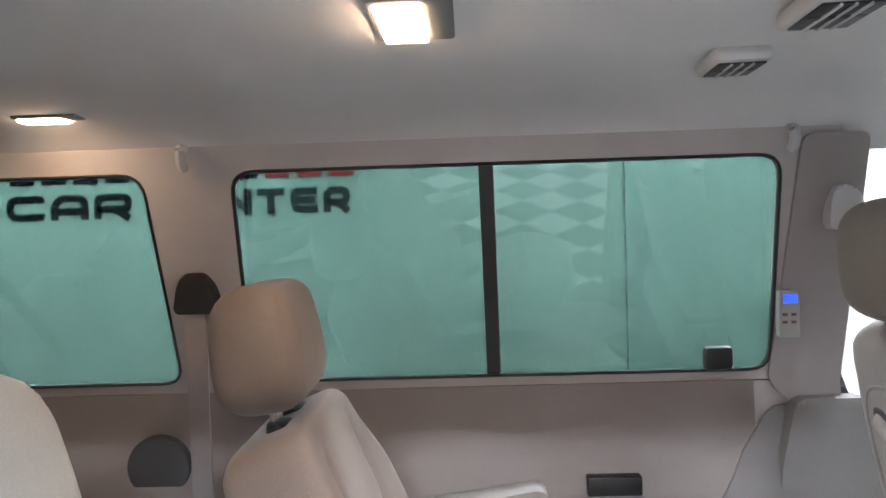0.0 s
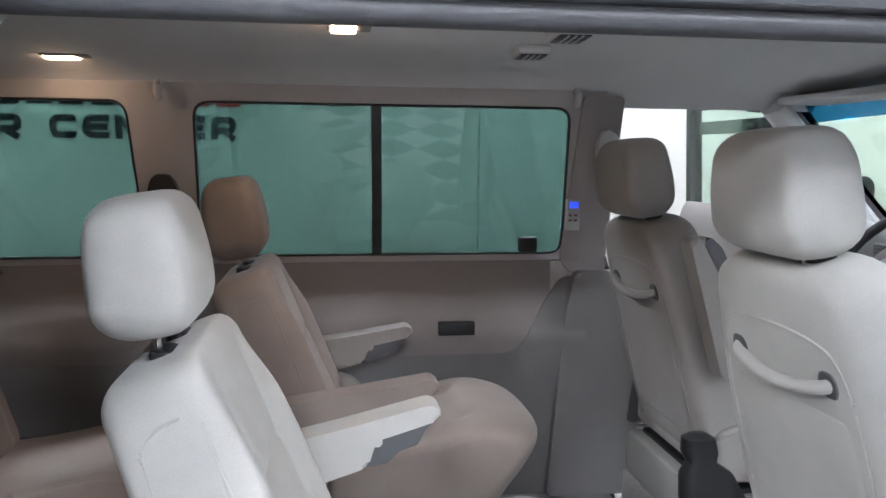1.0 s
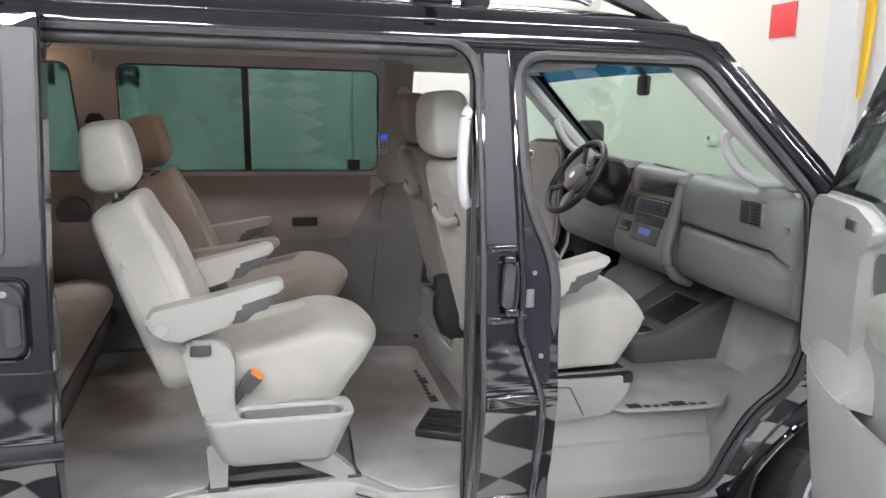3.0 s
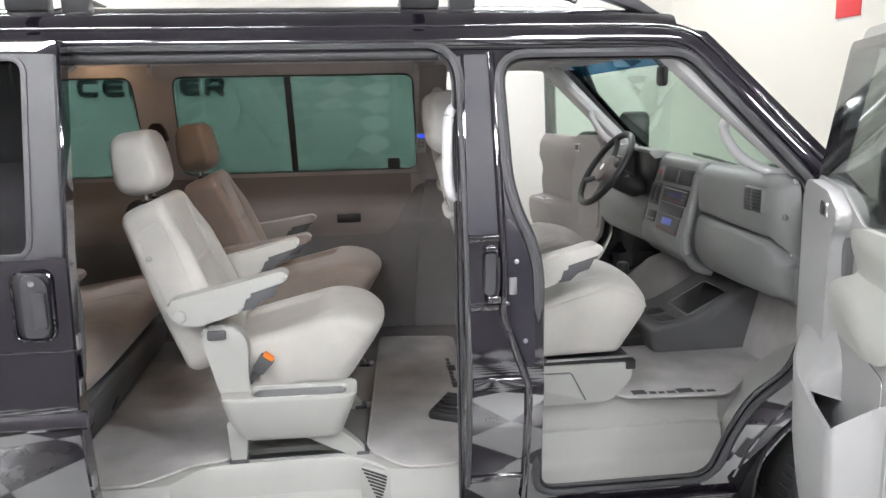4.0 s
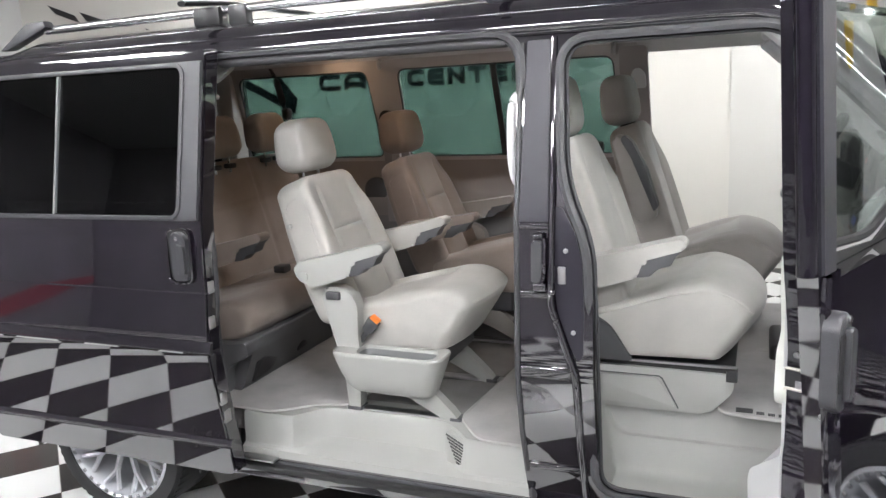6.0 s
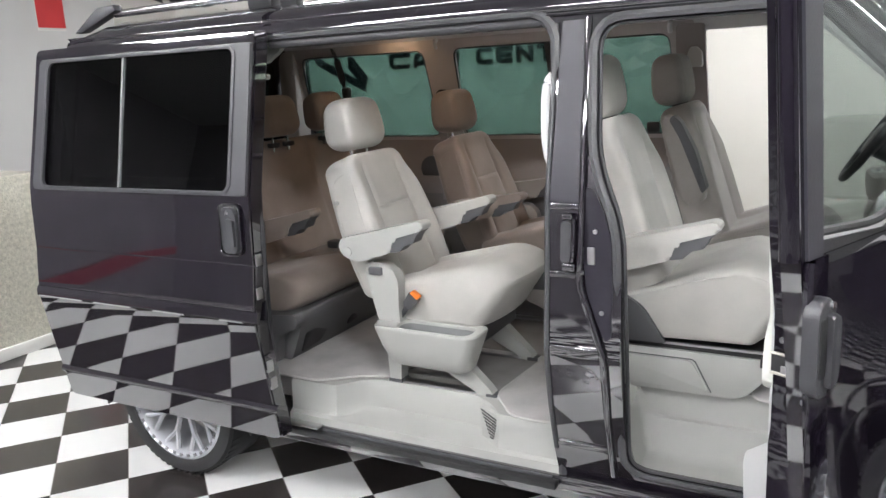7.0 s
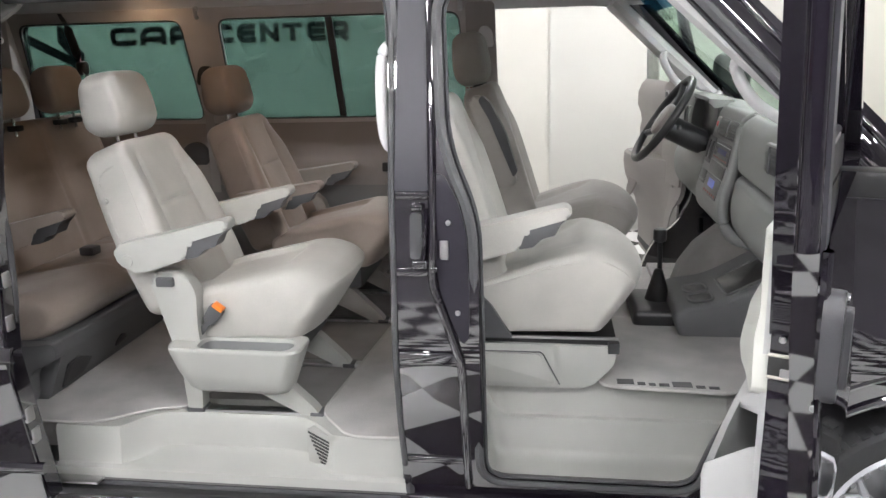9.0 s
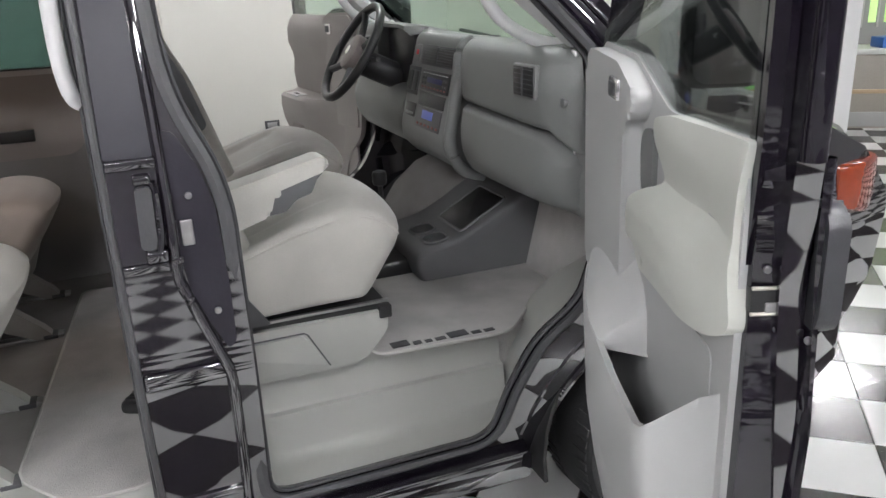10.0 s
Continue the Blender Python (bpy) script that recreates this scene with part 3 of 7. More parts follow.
def wheel(cx, cy, turn, s):
    w = thing("wheel", Matrix(), "", "")
    for key in list(w.keys()):
        del w[key]
    w.parent = van
    w.matrix_basis = VAN_IN @ Matrix.Translation((cx, cy, WHEEL_Z)) @ Matrix.Rotation(radians(turn), 4, "Z")
    prof = [(0.262, -0.11), (0.275, -0.115), (0.315, -0.112), (0.327, -0.095), (0.33, -0.06), (0.33, 0.06), (0.327, 0.095), (0.315, 0.112), (0.275, 0.115), (0.262, 0.11)]
    part("tyre", loft([[(r * math.cos(a), v, r * math.sin(a)) for r, v in prof] for a in (math.tau * k / 56 for k in range(57))], caps=False), TYRE, w, "low-profile black tyre")
    for k in range(-2, 3):
        gp = [(0.3305, k * 0.035 - 0.004), (0.3305, k * 0.035 + 0.004), (0.334, k * 0.035 + 0.002), (0.334, k * 0.035 - 0.002)]
    for k in range(60):
        a = math.tau * k / 60
        for v in (-0.075, 0.075):
            b = box(-0.010, 0.010, v - 0.028, v + 0.028, 0.326, 0.3312)
            if k == 0 and v < 0:
                block = bpy.data.meshes.new("tread_block")
                b.to_mesh(block)
                block.materials.append(TYRE)
            b.free()
            o = new("tread_block", block)
            o.parent = w
            o.matrix_basis = Matrix.Rotation(a, 4, "Y") @ (Matrix.Translation((0, 0.15, 0)) if v > 0 else Matrix()) @ Matrix.Rotation(0.0, 4, "Z")
    rim = [(0.264, 0.10), (0.264, -0.105), (0.250, -0.112), (0.238, -0.10), (0.232, -0.06), (0.225, 0.0), (0.235, 0.10)]
    rim_ob = part("rim", loft([[(r * math.cos(a), v * s, r * math.sin(a)) for r, v in rim] for a in (math.tau * k / 48 for k in range(49))], caps=False), ALLOY, w, "silver alloy rim")
    if s > 0:
        pocket = bpy.data.meshes.new("rim_pocket")
        b = box(-0.0085, 0.0085, -0.105, -0.098, 0.240, 0.254, 0.002, 1)
        b.to_mesh(pocket)
        b.free()
        pocket.materials.append(ALLOY_SHADED)
        for k in range(36):
            o = new("rim_pocket", pocket)
            o.parent = rim_ob
            o.matrix_basis = Matrix.Rotation(math.tau * k / 36, 4, "Y") @ Matrix.Translation((0, -0.0085, -0.004))
    part("brake_disc", disc((0, 0.03 * s, 0), 0.15, 0.02, "y", 32), STEEL, w)
    part("hub", disc((0, -0.045 * s, 0), 0.062, 0.05, "y", 24, 0.008), ALLOY, rim_ob)
    for k in range(10):
        a = math.tau * k / 10
        for sgn in (-1, 1):
            e0, e1 = 0.055, 0.236
            p0 = Vector((e0 * math.cos(a), -0.055 * s, e0 * math.sin(a)))
            a2 = a + sgn * 0.16
            p1 = Vector((0.16 * math.cos(a), -0.065 * s, 0.16 * math.sin(a)))
            p2 = Vector((e1 * math.cos(a2), -0.085 * s, e1 * math.sin(a2)))
            if sgn < 0:
                part("spoke", tube([p0, p0.lerp(p1, 0.5), p1], 0.014, 6, flat=1.0, steps=1), ALLOY, rim_ob)
            part("spoke", tube([p1, p1.lerp(p2, 0.5), p2], 0.011, 6, steps=1), ALLOY, rim_ob)
    return w


wheel(WHEEL_R, 0.165, 0, 1)
wheel(WHEEL_F, 0.125, 2, 1)
wheel(WHEEL_R, WIDTH - 0.16, 0, -1)
wheel(WHEEL_F, WIDTH - 0.15, 2, -1)
for cx in (WHEEL_R, WHEEL_F):
    for y0, y1 in ((0.05, 0.36), (WIDTH - 0.36, WIDTH - 0.05)):
        vp("wheel_arch_liner", loft([[(cx + r * math.cos(a), y, WHEEL_Z + r * math.sin(a)) for y, r in ((y0, 0.42), (y1, 0.42), (y1, 0.43), (y0, 0.43))] for a in (radians(-10 + 200 * k / 20) for k in range(21))]), BLACK_PLASTIC)

for cx, r in ((WHEEL_R, 0.374), (WHEEL_F, 0.414)):
    vp("wheel_arch_lip", tube([(x, near(x, z) - 0.002, z) for x, z in arc(cx, WHEEL_Z, r, 184, -4, 20)], 0.011, 8, steps=2), BLACK_PAINT, "rolled black wheel arch lip")
vp("wheel_arch_crease", tube([(x, near(x, z) + 0.002, z) for x, z in arc(WHEEL_F, WHEEL_Z, 0.475, 172, 20, 16)], 0.007, 6, steps=2), BLACK_PAINT)


# ---- the van's interior ----
FLOOR_Z, CAB_Z = 0.485, 0.615
vp("cabin_floor", prism(rounded([(-2.24, 0.17), (-1.05, 0.17), (-0.95, 0.18), (-0.80, 0.31), (-0.28, 0.31), (-0.18, 0.18), (0.02, 0.17), (0.20, 0.17), (0.20, 1.75), (-2.24, 1.75)], [0, 0, 0.1, 0.1, 0.06, 0.06, 0, 0, 0, 0]), 0.40, FLOOR_Z, "z", 0.008), CARPET_DARK, "dark grey cabin floor")
def rise(x, y):
    """One station of the moulded step: outer lip, tray floor, riser, tread edge."""
    o = 0.106
    return [(x, o, 0.322), (x, o + 0.003, 0.364), (x, o + 0.014, 0.370), (x, max(o + 0.02, y - 0.030), 0.372), (x, max(o + 0.024, y - 0.012), 0.385), (x, max(o + 0.028, y - 0.002), 0.44), (x, max(o + 0.03, y), 0.478), (x, max(o + 0.036, y + 0.008), 0.4895), (x, y + 0.11, 0.4895), (x, y + 0.11, 0.322)]


vp("moulded_step", loft([rise(x, y) for x, y in ((-1.115, 0.10), (-0.98, 0.105), (-0.94, 0.112), (-0.905, 0.14), (-0.87, 0.185), (-0.84, 0.222), (-0.80, 0.243), (-0.74, 0.25), (-0.5, 0.252), (-0.40, 0.25), (-0.345, 0.24), (-0.30, 0.212), (-0.262, 0.176), (-0.232, 0.14), (-0.20, 0.112), (-0.16, 0.104), (0.0, 0.10))]), PLASTIC, "light grey moulded door step")
grille = vp("step_vent", box(-0.060, 0.066, -0.0015, 0.06, -0.064, 0.050, 0.006), PLASTIC, "slotted vent in the step riser")
grille.matrix_basis = Matrix.Translation((-0.272, 0.170 - 0.92, 0.432)) @ Matrix.Rotation(radians(-27), 4, "Z") @ Matrix.Translation((0, 0.92, 0))
for k in range(9):
    z = 0.042 - 0.0115 * k
    slat = box(-0.052 + 0.0065 * k, 0.040 + 0.0015 * k, -0.9232, -0.9160, z - 0.0035, z + 0.0025)
    for v in slat.verts:
        v.co.z -= 0.16 * (v.co.x + 0.05)
    part("slot", slat, BLACK_PLASTIC, grille)

# cab floor and step
vp("cab_floor", box(0.20, 1.36, 0.30, 1.62, 0.40, CAB_Z, 0.02), CARPET)
def cab_tray(x, f):
    """One station of the cab step: tray floor, tread, riser; f = 0 lifts the floor into the end wall."""
    up = 0.20 * (1 - f)
    return [(x, 0.108, 0.396 + up), (x, 0.205, 0.398 + up), (x, 0.232, 0.406 + up), (x, 0.246, 0.425 + up), (x, 0.256, 0.505 + 0.5 * up), (x, 0.262, 0.516 + 0.45 * up), (x, 0.276, 0.520 + 0.45 * up), (x, 0.282, 0.530 + 0.4 * up), (x, 0.286, 0.600), (x, 0.296, 0.620), (x, 0.42, 0.623), (x, 0.42, 0.37), (x, 0.108, 0.37)]


vp("cab_step", loft([cab_tray(x, f) for x, f in ((0.190, 0.0), (0.215, 0.05), (0.226, 0.35), (0.238, 0.72), (0.255, 0.93), (0.28, 1.0), (0.5, 1.0), (0.75, 1.0), (0.84, 1.0), (0.92, 1.0))]), PLASTIC, "light grey moulded cab step")
vp("cab_step", box(0.20, 0.86, 1.60, 1.80, 0.40, 0.45, 0.01), PLASTIC)
arch = vp("inner_wheel_arch", loft([[(WHEEL_F + r * math.cos(a), y, WHEEL_Z + r * math.sin(a)) for y, r in ((0.125, 0.448), (0.34, 0.448), (0.42, 0.40), (0.42, 0.385), (0.33, 0.437), (0.125, 0.437))] for a in (radians(90 + 96 * k / 12) for k in range(13))]), PLASTIC, "light grey carpeted inner wheel arch")
vp("footwell_carpet", box(0.84, 1.36, 0.36, 1.62, 0.60, 0.632, 0.012), CARPET)
vp("toe_board", prism([(1.20, 0.60), (1.36, 0.60), (1.36, 1.0), (1.30, 1.0)], 0.30, 1.62, "y", 0.01), CARPET)

# side lining opposite, with window openings and a lower ledge
LINE_Y = 1.765


def lining(x, z):
    if z > 1.27:
        return LINE_Y - (z - 1.27) * 0.30
    if z > 1.12:
        return LINE_Y - 0.012 * (1.27 - z) / 0.15
    if z > 1.02:
        return LINE_Y - 0.012 - 0.04 * math.sin((1.12 - z) / 0.1 * math.pi / 2)
    return LINE_Y - 0.052 + 0.03 * min(1, (1.02 - z) / 0.2)


LIN_Z = [0.6, 0.8, 0.9, 1.0, 1.02, 1.04, 1.07, 1.1, 1.12, 1.27, 1.4, 1.55, 1.7]
MID_IN = rounded([(-1.118, 1.292), (0.028, 1.292), (0.004, 1.757), (-1.108, 1.757)], 0.05)
REAR_IN = rounded([(-2.14, 1.292), (-1.268, 1.292), (-1.285, 1.757), (-2.10, 1.757)], 0.05)
LINER_WARM = paint("grey_mauve_lining", (0.485, 0.46, 0.455), 0.85, 0, 0.07, 4, 400, 0.03)


def ease_in(x, z):
    """Draws the lower lining's upper edge in towards the ledge above it."""
    return min(1.0, max(0.0, (z - 0.90) / 0.075)) if x < -0.135 else 0.0


LOWER = paint("grey_lower_lining", (0.225, 0.218, 0.217), 0.8, 0, 0.1, 5, 300, 0.04)
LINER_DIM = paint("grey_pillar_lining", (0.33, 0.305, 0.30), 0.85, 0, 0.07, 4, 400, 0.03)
vp("side_lining", panel([(-2.24, 0.48), (0.12, 0.48), (0.12, 1.20), (0.11, 1.81), (-2.2, 1.81)], [MID_IN, REAR_IN], lining, 0.03, LIN_Z), LINER_WARM, "grey-mauve side lining with two tinted windows")
vp("lower_lining", panel([(-2.23, 0.48), (-0.01, 0.48), (-0.01, 1.272), (-2.23, 1.272)], [], lambda x, z: lining(x, z) - 0.004, 0.003, LIN_Z), TRIM_TAUPE, "taupe lower side lining with a ledge")
vp("foot_lining", panel(rounded([(-2.2, 0.485), (0.10, 0.485), (0.10, 1.225), (0.02, 1.215), (-0.135, 0.975), (-2.2, 0.975)], [0, 0, 0, 0.03, 0.05, 0]), [], lambda x, z: lining(x, z) - 0.012 + 0.008 * ease_in(x, z), 0.007, LIN_Z, [-0.6, -0.3, -0.135, -0.05]), LOWER, "grey lower lining with a slanted edge")
for loop in (MID_IN, REAR_IN):
    vp("window_seal", frame_strip([(x, z) for x, z in loop], -0.007, lambda x, z: lining(x, z) + 0.008, 0.012), BLACK_PLASTIC, "thin black window seal")
for nm, loop in (("side_window", MID_WIN), ("side_window", REAR_WIN)):
    o = vp(nm, panel(loop, [], lambda x, z: far(x, z) - 0.022, 0.005, ZC), GLASS_GREEN, "green tinted side window")
    o.visible_shadow = False
vp("window_divider", panel(rounded([(-0.592, 1.285), (-0.562, 1.285), (-0.572, 1.755), (-0.602, 1.755)], 0.002), [], lambda x, z: lining(x, z) + 0.005, 0.015, ZC), BLACK_PLASTIC, "black divider of the sliding window")
latch = vp("window_latch", box(-0.125, -0.062, 1.728, 1.752, 1.30, 1.352, 0.01), BLACK_PLASTIC, "black sliding window catch")
vp("ashtray", box(-0.386, -0.269, 1.700, 1.75, 1.040, 1.082, 0.004), BLACK_PLASTIC, "black ashtray lid in the side lining")
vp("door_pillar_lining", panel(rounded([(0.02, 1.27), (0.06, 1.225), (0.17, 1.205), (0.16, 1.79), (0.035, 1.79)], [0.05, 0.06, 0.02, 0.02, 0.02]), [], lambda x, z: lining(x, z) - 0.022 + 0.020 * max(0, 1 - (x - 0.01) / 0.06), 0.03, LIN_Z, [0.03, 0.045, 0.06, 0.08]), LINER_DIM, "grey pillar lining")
vp("lower_pillar_lining", prism(rounded([(-0.02, 0.48), (0.30, 0.48), (0.29, 1.05), (0.22, 1.24), (0.06, 1.24), (0.03, 1.1)], 0.02), 1.705, 1.75, "y", 0.018), LOWER, "grey lower pillar lining")
vp("belt_anchor", prism(rounded([(0.085, 1.60), (0.155, 1.60), (0.15, 1.665), (0.13, 1.69), (0.10, 1.69), (0.088, 1.66)], 0.012), 1.60, 1.635, "y", 0.01), LINER, "grey belt anchor on the pillar")
ctl = vp("heater_control", box(0.018, 0.062, lining(0, 1.42) - 0.035, lining(0, 1.42) - 0.012, 1.375, 1.475, 0.004), PLASTIC, "small heater control with a blue display")
part("display", box(0.026, 0.055, lining(0, 1.42) - 0.957, lining(0, 1.42) - 0.953, 1.447, 1.466, 0.001), BLUE_LCD, ctl)
for k in range(4):
    part("key", box(0.024 + 0.018 * (k % 2), 0.034 + 0.018 * (k % 2), lining(0, 1.42) - 0.957, lining(0, 1.42) - 0.953, 1.405 + 0.016 * (k // 2), 1.411 + 0.016 * (k // 2)), RED_LED, ctl)
for x in (-1.192, 0.012):
    hk = vp("coat_hook", tube([(x, 1.625, 1.80), (x, 1.59, 1.80), (x, 1.585, 1.775), (x, 1.60, 1.762)], 0.011, 8), LINER, "small grey coat hook")
vp("belt_guide", prism(rounded([(-1.25, 1.462), (-1.155, 1.462), (-1.165, 1.52), (-1.185, 1.548), (-1.225, 1.548), (-1.24, 1.52)], 0.012), 1.655, 1.72, "y", 0.012), BLACK_PLASTIC, "black belt guide on the pillar")
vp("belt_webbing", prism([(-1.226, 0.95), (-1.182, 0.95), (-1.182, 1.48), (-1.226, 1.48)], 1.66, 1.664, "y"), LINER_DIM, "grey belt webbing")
vp("rear_belt", tube([(-1.86, 1.60, 1.80), (-1.83, 1.60, 1.73), (-1.785, 1.60, 1.56), (-1.72, 1.60, 1.45), (-1.63, 1.60, 1.27)], 0.022, 8, flat=0.12, steps=3), BLACK_PLASTIC, "black shoulder belt of the bench")
vp("rear_belt_guide", box(-1.81, -1.755, 1.58, 1.625, 1.52, 1.585, 0.018, 3), BLACK_PLASTIC)
vp("loudspeaker", disc((-1.325, 1.738, 1.115), 0.07, 0.03, "y", 32, 0.005), PLASTIC_DARK, "round dark loudspeaker grille")
vp("rear_lining", box(-2.245, -2.21, 0.14, 1.72, 0.48, 1.25, 0.01), TRIM_TAUPE)
for y0, y1 in ((0.06, 0.20), (1.60, 1.72)):
    vp("rear_pillar_lining", box(-2.26, -2.14, y0, y1, 1.20, 1.80, 0.02), LINER)
o = vp("rear_window", panel(rounded([(0.25, 1.28), (1.59, 1.28), (1.55, 1.74), (0.30, 1.74)], 0.06), [], lambda x, z: 0, 0.006), GLASS_DARK)
o.matrix_basis = Matrix.Translation((-2.25, -0.92, 0)) @ Matrix.Rotation(radians(90), 4, "Z") @ Matrix.Translation((0, 0.92, 0))
vp("quarter_lining", panel([(-2.24, 0.48), (-1.225, 0.48), (-1.225, 1.79), (-2.2, 1.79)], [REAR_WIN], lambda x, z: near(x, z) + 0.05, 0.02, ZC), LINER)

# headliner
head = []
for x, d in ((-2.2, 0), (-1.5, 0), (-0.8, 0), (-0.1, 0), (0.3, 0.004), (0.62, 0.02), (0.74, 0.04), (0.81, 0.062)):
    half = [(x, 0.205, 1.758), (x, 0.215, 1.785), (x, 0.24, 1.81), (x, 0.285, 1.833 - d), (x, 0.36, 1.852 - d), (x, 0.50, 1.865 - d), (x, 0.92, 1.872 - d)]
    head.append(half + [(px, WIDTH - py, pz) for px, py, pz in half[-2::-1]])
bm = loft(head, caps=False, closed=False)
ret = bmesh.ops.extrude_face_region(bm, geom=bm.faces[:])
bmesh.ops.translate(bm, vec=(0, 0, 0.012), verts=[g for g in ret["geom"] if isinstance(g, bmesh.types.BMVert)])
vp("headliner", bm, HEAD, "grey fabric headliner")
vp("header_trim", tube([(-1.08, 0.168, 1.760), (-0.5, 0.168, 1.760), (-0.05, 0.168, 1.760)], 0.018, 10, steps=2), RUBBER)
for x, y, z, a, b in ((-0.690, 0.933, 1.868, 0.031, 0.078), (-1.395, 1.47, 1.852, 0.045, 0.022)):
    lamp = vp("dome_light", box(x - a - 0.008, x + a + 0.022, y - b - 0.008, y + b + 0.008, z - 0.002, z + 0.012, 0.004), PLASTIC_MID, "lit interior dome light")
    part("lens", box(x - a, x + a - 0.01, y - b - 0.92, y + b - 0.92, z - 0.007, z + 0.0, 0.003), DOME, lamp)
for x, y, turn, w in ((-0.240, 1.195, 85, 0.065), (-0.235, 0.90, 85, 0.07)):
    v = vp("ceiling_vent", box(-w, w, -0.040, 0.040, -0.014, 0.008, 0.008), LINER, "grey ceiling air vent")
    v.matrix_basis = Matrix.Translation((x, y - 0.92, 1.862)) @ Matrix.Rotation(radians(turn), 4, "Z") @ Matrix.Translation((0, 0.92, 0))
    part("vent_mouth", box(-w + 0.010, w - 0.022, -0.92 - 0.032, -0.92 + 0.032, -0.0165, -0.012, 0.001), BLACK_PLASTIC, v)
    for k in range(3):
        part("slat", box(-w + 0.010, w - 0.022, -0.9365 + 0.0145 * k, -0.9325 + 0.0145 * k, -0.0185, -0.014, 0.001), LINER, v)
    part("slat_tie", box(-0.012, 0.002, -0.92 - 0.030, -0.92 + 0.030, -0.0175, -0.0145, 0.001), PLASTIC_DARK, v)
for y0, y1 in ((0.27, 0.80), (1.04, 1.57)):
    vp("sun_visor", box(0.64, 0.80, y0, y1, 1.772, 1.795, 0.010), LINER, "folded grey sun visor")
mir = vp("rear_view_mirror", box(0.925, 0.95, 0.86, 0.945, 1.665, 1.745, 0.014), BLACK_PLASTIC, "black interior mirror")
part("stem", tube([(0.945, -0.02, 1.73), (0.90, -0.02, 1.78), (0.84, -0.02, 1.81)], 0.01, 8), BLACK_PLASTIC, mir)

# windscreen pillars inside, with grab handles
for f in (lambda y: y, lambda y: WIDTH - y):
    vp("windscreen_pillar_trim", tube([(0.66, f(0.225), 1.772), (0.90, f(0.18), 1.55), (1.10, f(0.13), 1.375), (1.26, f(0.11), 1.26)], 0.05, 10, flat=0.7), HEAD, "pale grey windscreen pillar trim")
    vp("pillar_grab_handle", tube([(0.90, f(0.205), 1.56), (0.875, f(0.25), 1.53), (0.93, f(0.26), 1.44), (1.02, f(0.25), 1.385), (1.10, f(0.22), 1.37), (1.13, f(0.16), 1.38)], 0.016, 10), HEAD, "pale grey grab handle on the windscreen pillar")
    vp("door_edge_trim", box(1.035, 1.06, min(f(0.085), f(0.11)), max(f(0.085), f(0.11)), 1.10, 1.37, 0.006), HEAD)
vp("pillar_grab_bar", tube([(0.014, 0.180, 1.612), (-0.016, 0.145, 1.598), (-0.028, 0.136, 1.56), (-0.032, 0.134, 1.48), (-0.030, 0.134, 1.40), (-0.018, 0.138, 1.348), (0.014, 0.172, 1.330)], 0.016, 12), HEAD, "white grab bar on the door pillar")
vp("inner_pillar_lining", panel([(0.02, 0.62), (0.13, 0.62), (0.13, 1.2), (0.10, 1.77), (0.02, 1.77)], [], lambda x, z: near(x, z) + 0.05, 0.05, ZC), PLASTIC_MID)
# door pillar hardware
vp("pillar_film", panel(rounded([(0.012, 1.245), (0.098, 1.245), (0.09, 1.755), (0.022, 1.755)], 0.006), [], lambda x, z: near(x, z) - 0.004, 0.006, ZC), SATIN, "satin dark grey film on the door pillar")
vp("striker", tube([(0.128, 0.040, 1.106), (0.160, 0.034, 1.106), (0.168, 0.034, 1.094), (0.160, 0.036, 1.082), (0.128, 0.042, 1.082)], 0.006, 8), STEEL, "steel door striker")
JAMB = rounded([(0.116, 1.29), (0.140, 1.285), (0.176, 1.215), (0.196, 1.14), (0.202, 0.98), (0.200, 0.86), (0.184, 0.845), (0.160, 0.892), (0.126, 0.985), (0.117, 1.06)], 0.015)
vp("jamb_recess", panel(JAMB, [], lambda x, z: near(x, z) - 0.003, 0.006, ZC), JAMB_BLACK, "dark pressed hollow in the door jamb")
for x, z in ((0.150, 1.165), (0.172, 0.930)):
    vp("jamb_bolt", disc((x, near(x, z) - 0.006, z), 0.007, 0.008, "y", 12, 0.002), STEEL)
vp("striker_plate", box(0.126, 0.150, near(0.14, 1.094) - 0.008, near(0.14, 1.094), 1.068, 1.120, 0.004), STEEL, "steel plate behind the striker")
slot = rounded([(0.052, 1.075), (0.082, 1.075), (0.086, 1.195), (0.056, 1.195)], 0.012)
vp("latch_recess", prism(slot, -0.0005, 0.02, "y"), RUBBER, "dark latch slot in the door pillar")
vp("slot_lip", tube([(0.090, 0.012, 1.20), (0.092, 0.004, 1.16), (0.090, 0.001, 1.10), (0.082, -0.002, 1.066)], 0.007, 8), BLACK_PAINT)
for x, y, z, w in ((0.078, -0.002, 1.062, 0.020), (0.112, 0.002, 1.048, 0.013), (0.072, 0.012, 1.207, 0.016)):
    vp("latch_boss", box(x - w, x + w, y - 0.008, y + 0.01, z - w * 0.6, z + w * 0.6, 0.006, 3), BLACK_PAINT)
vp("pillar_seal", tube([(0.004, near(0, z) - 0.001, z) for z in (1.75, 1.5, 1.30, 1.15, 1.0, 0.8, 0.6, 0.45)], 0.008, 8), SEAL_GREY, "grey rubber door seal")
vp("pillar_ridge", tube([(0.10, 0.148, 1.76), (0.108, 0.06, 1.38), (0.110, 0.012, 1.13), (0.108, 0.005, 1.02), (0.122, 0.001, 0.965), (0.168, -0.006, 0.83), (0.178, -0.006, 0.795), (0.181, 0.004, 0.72), (0.182, 0.040, 0.54), (0.183, 0.088, 0.38)], 0.011, 12, steps=14), BLACK_PAINT)
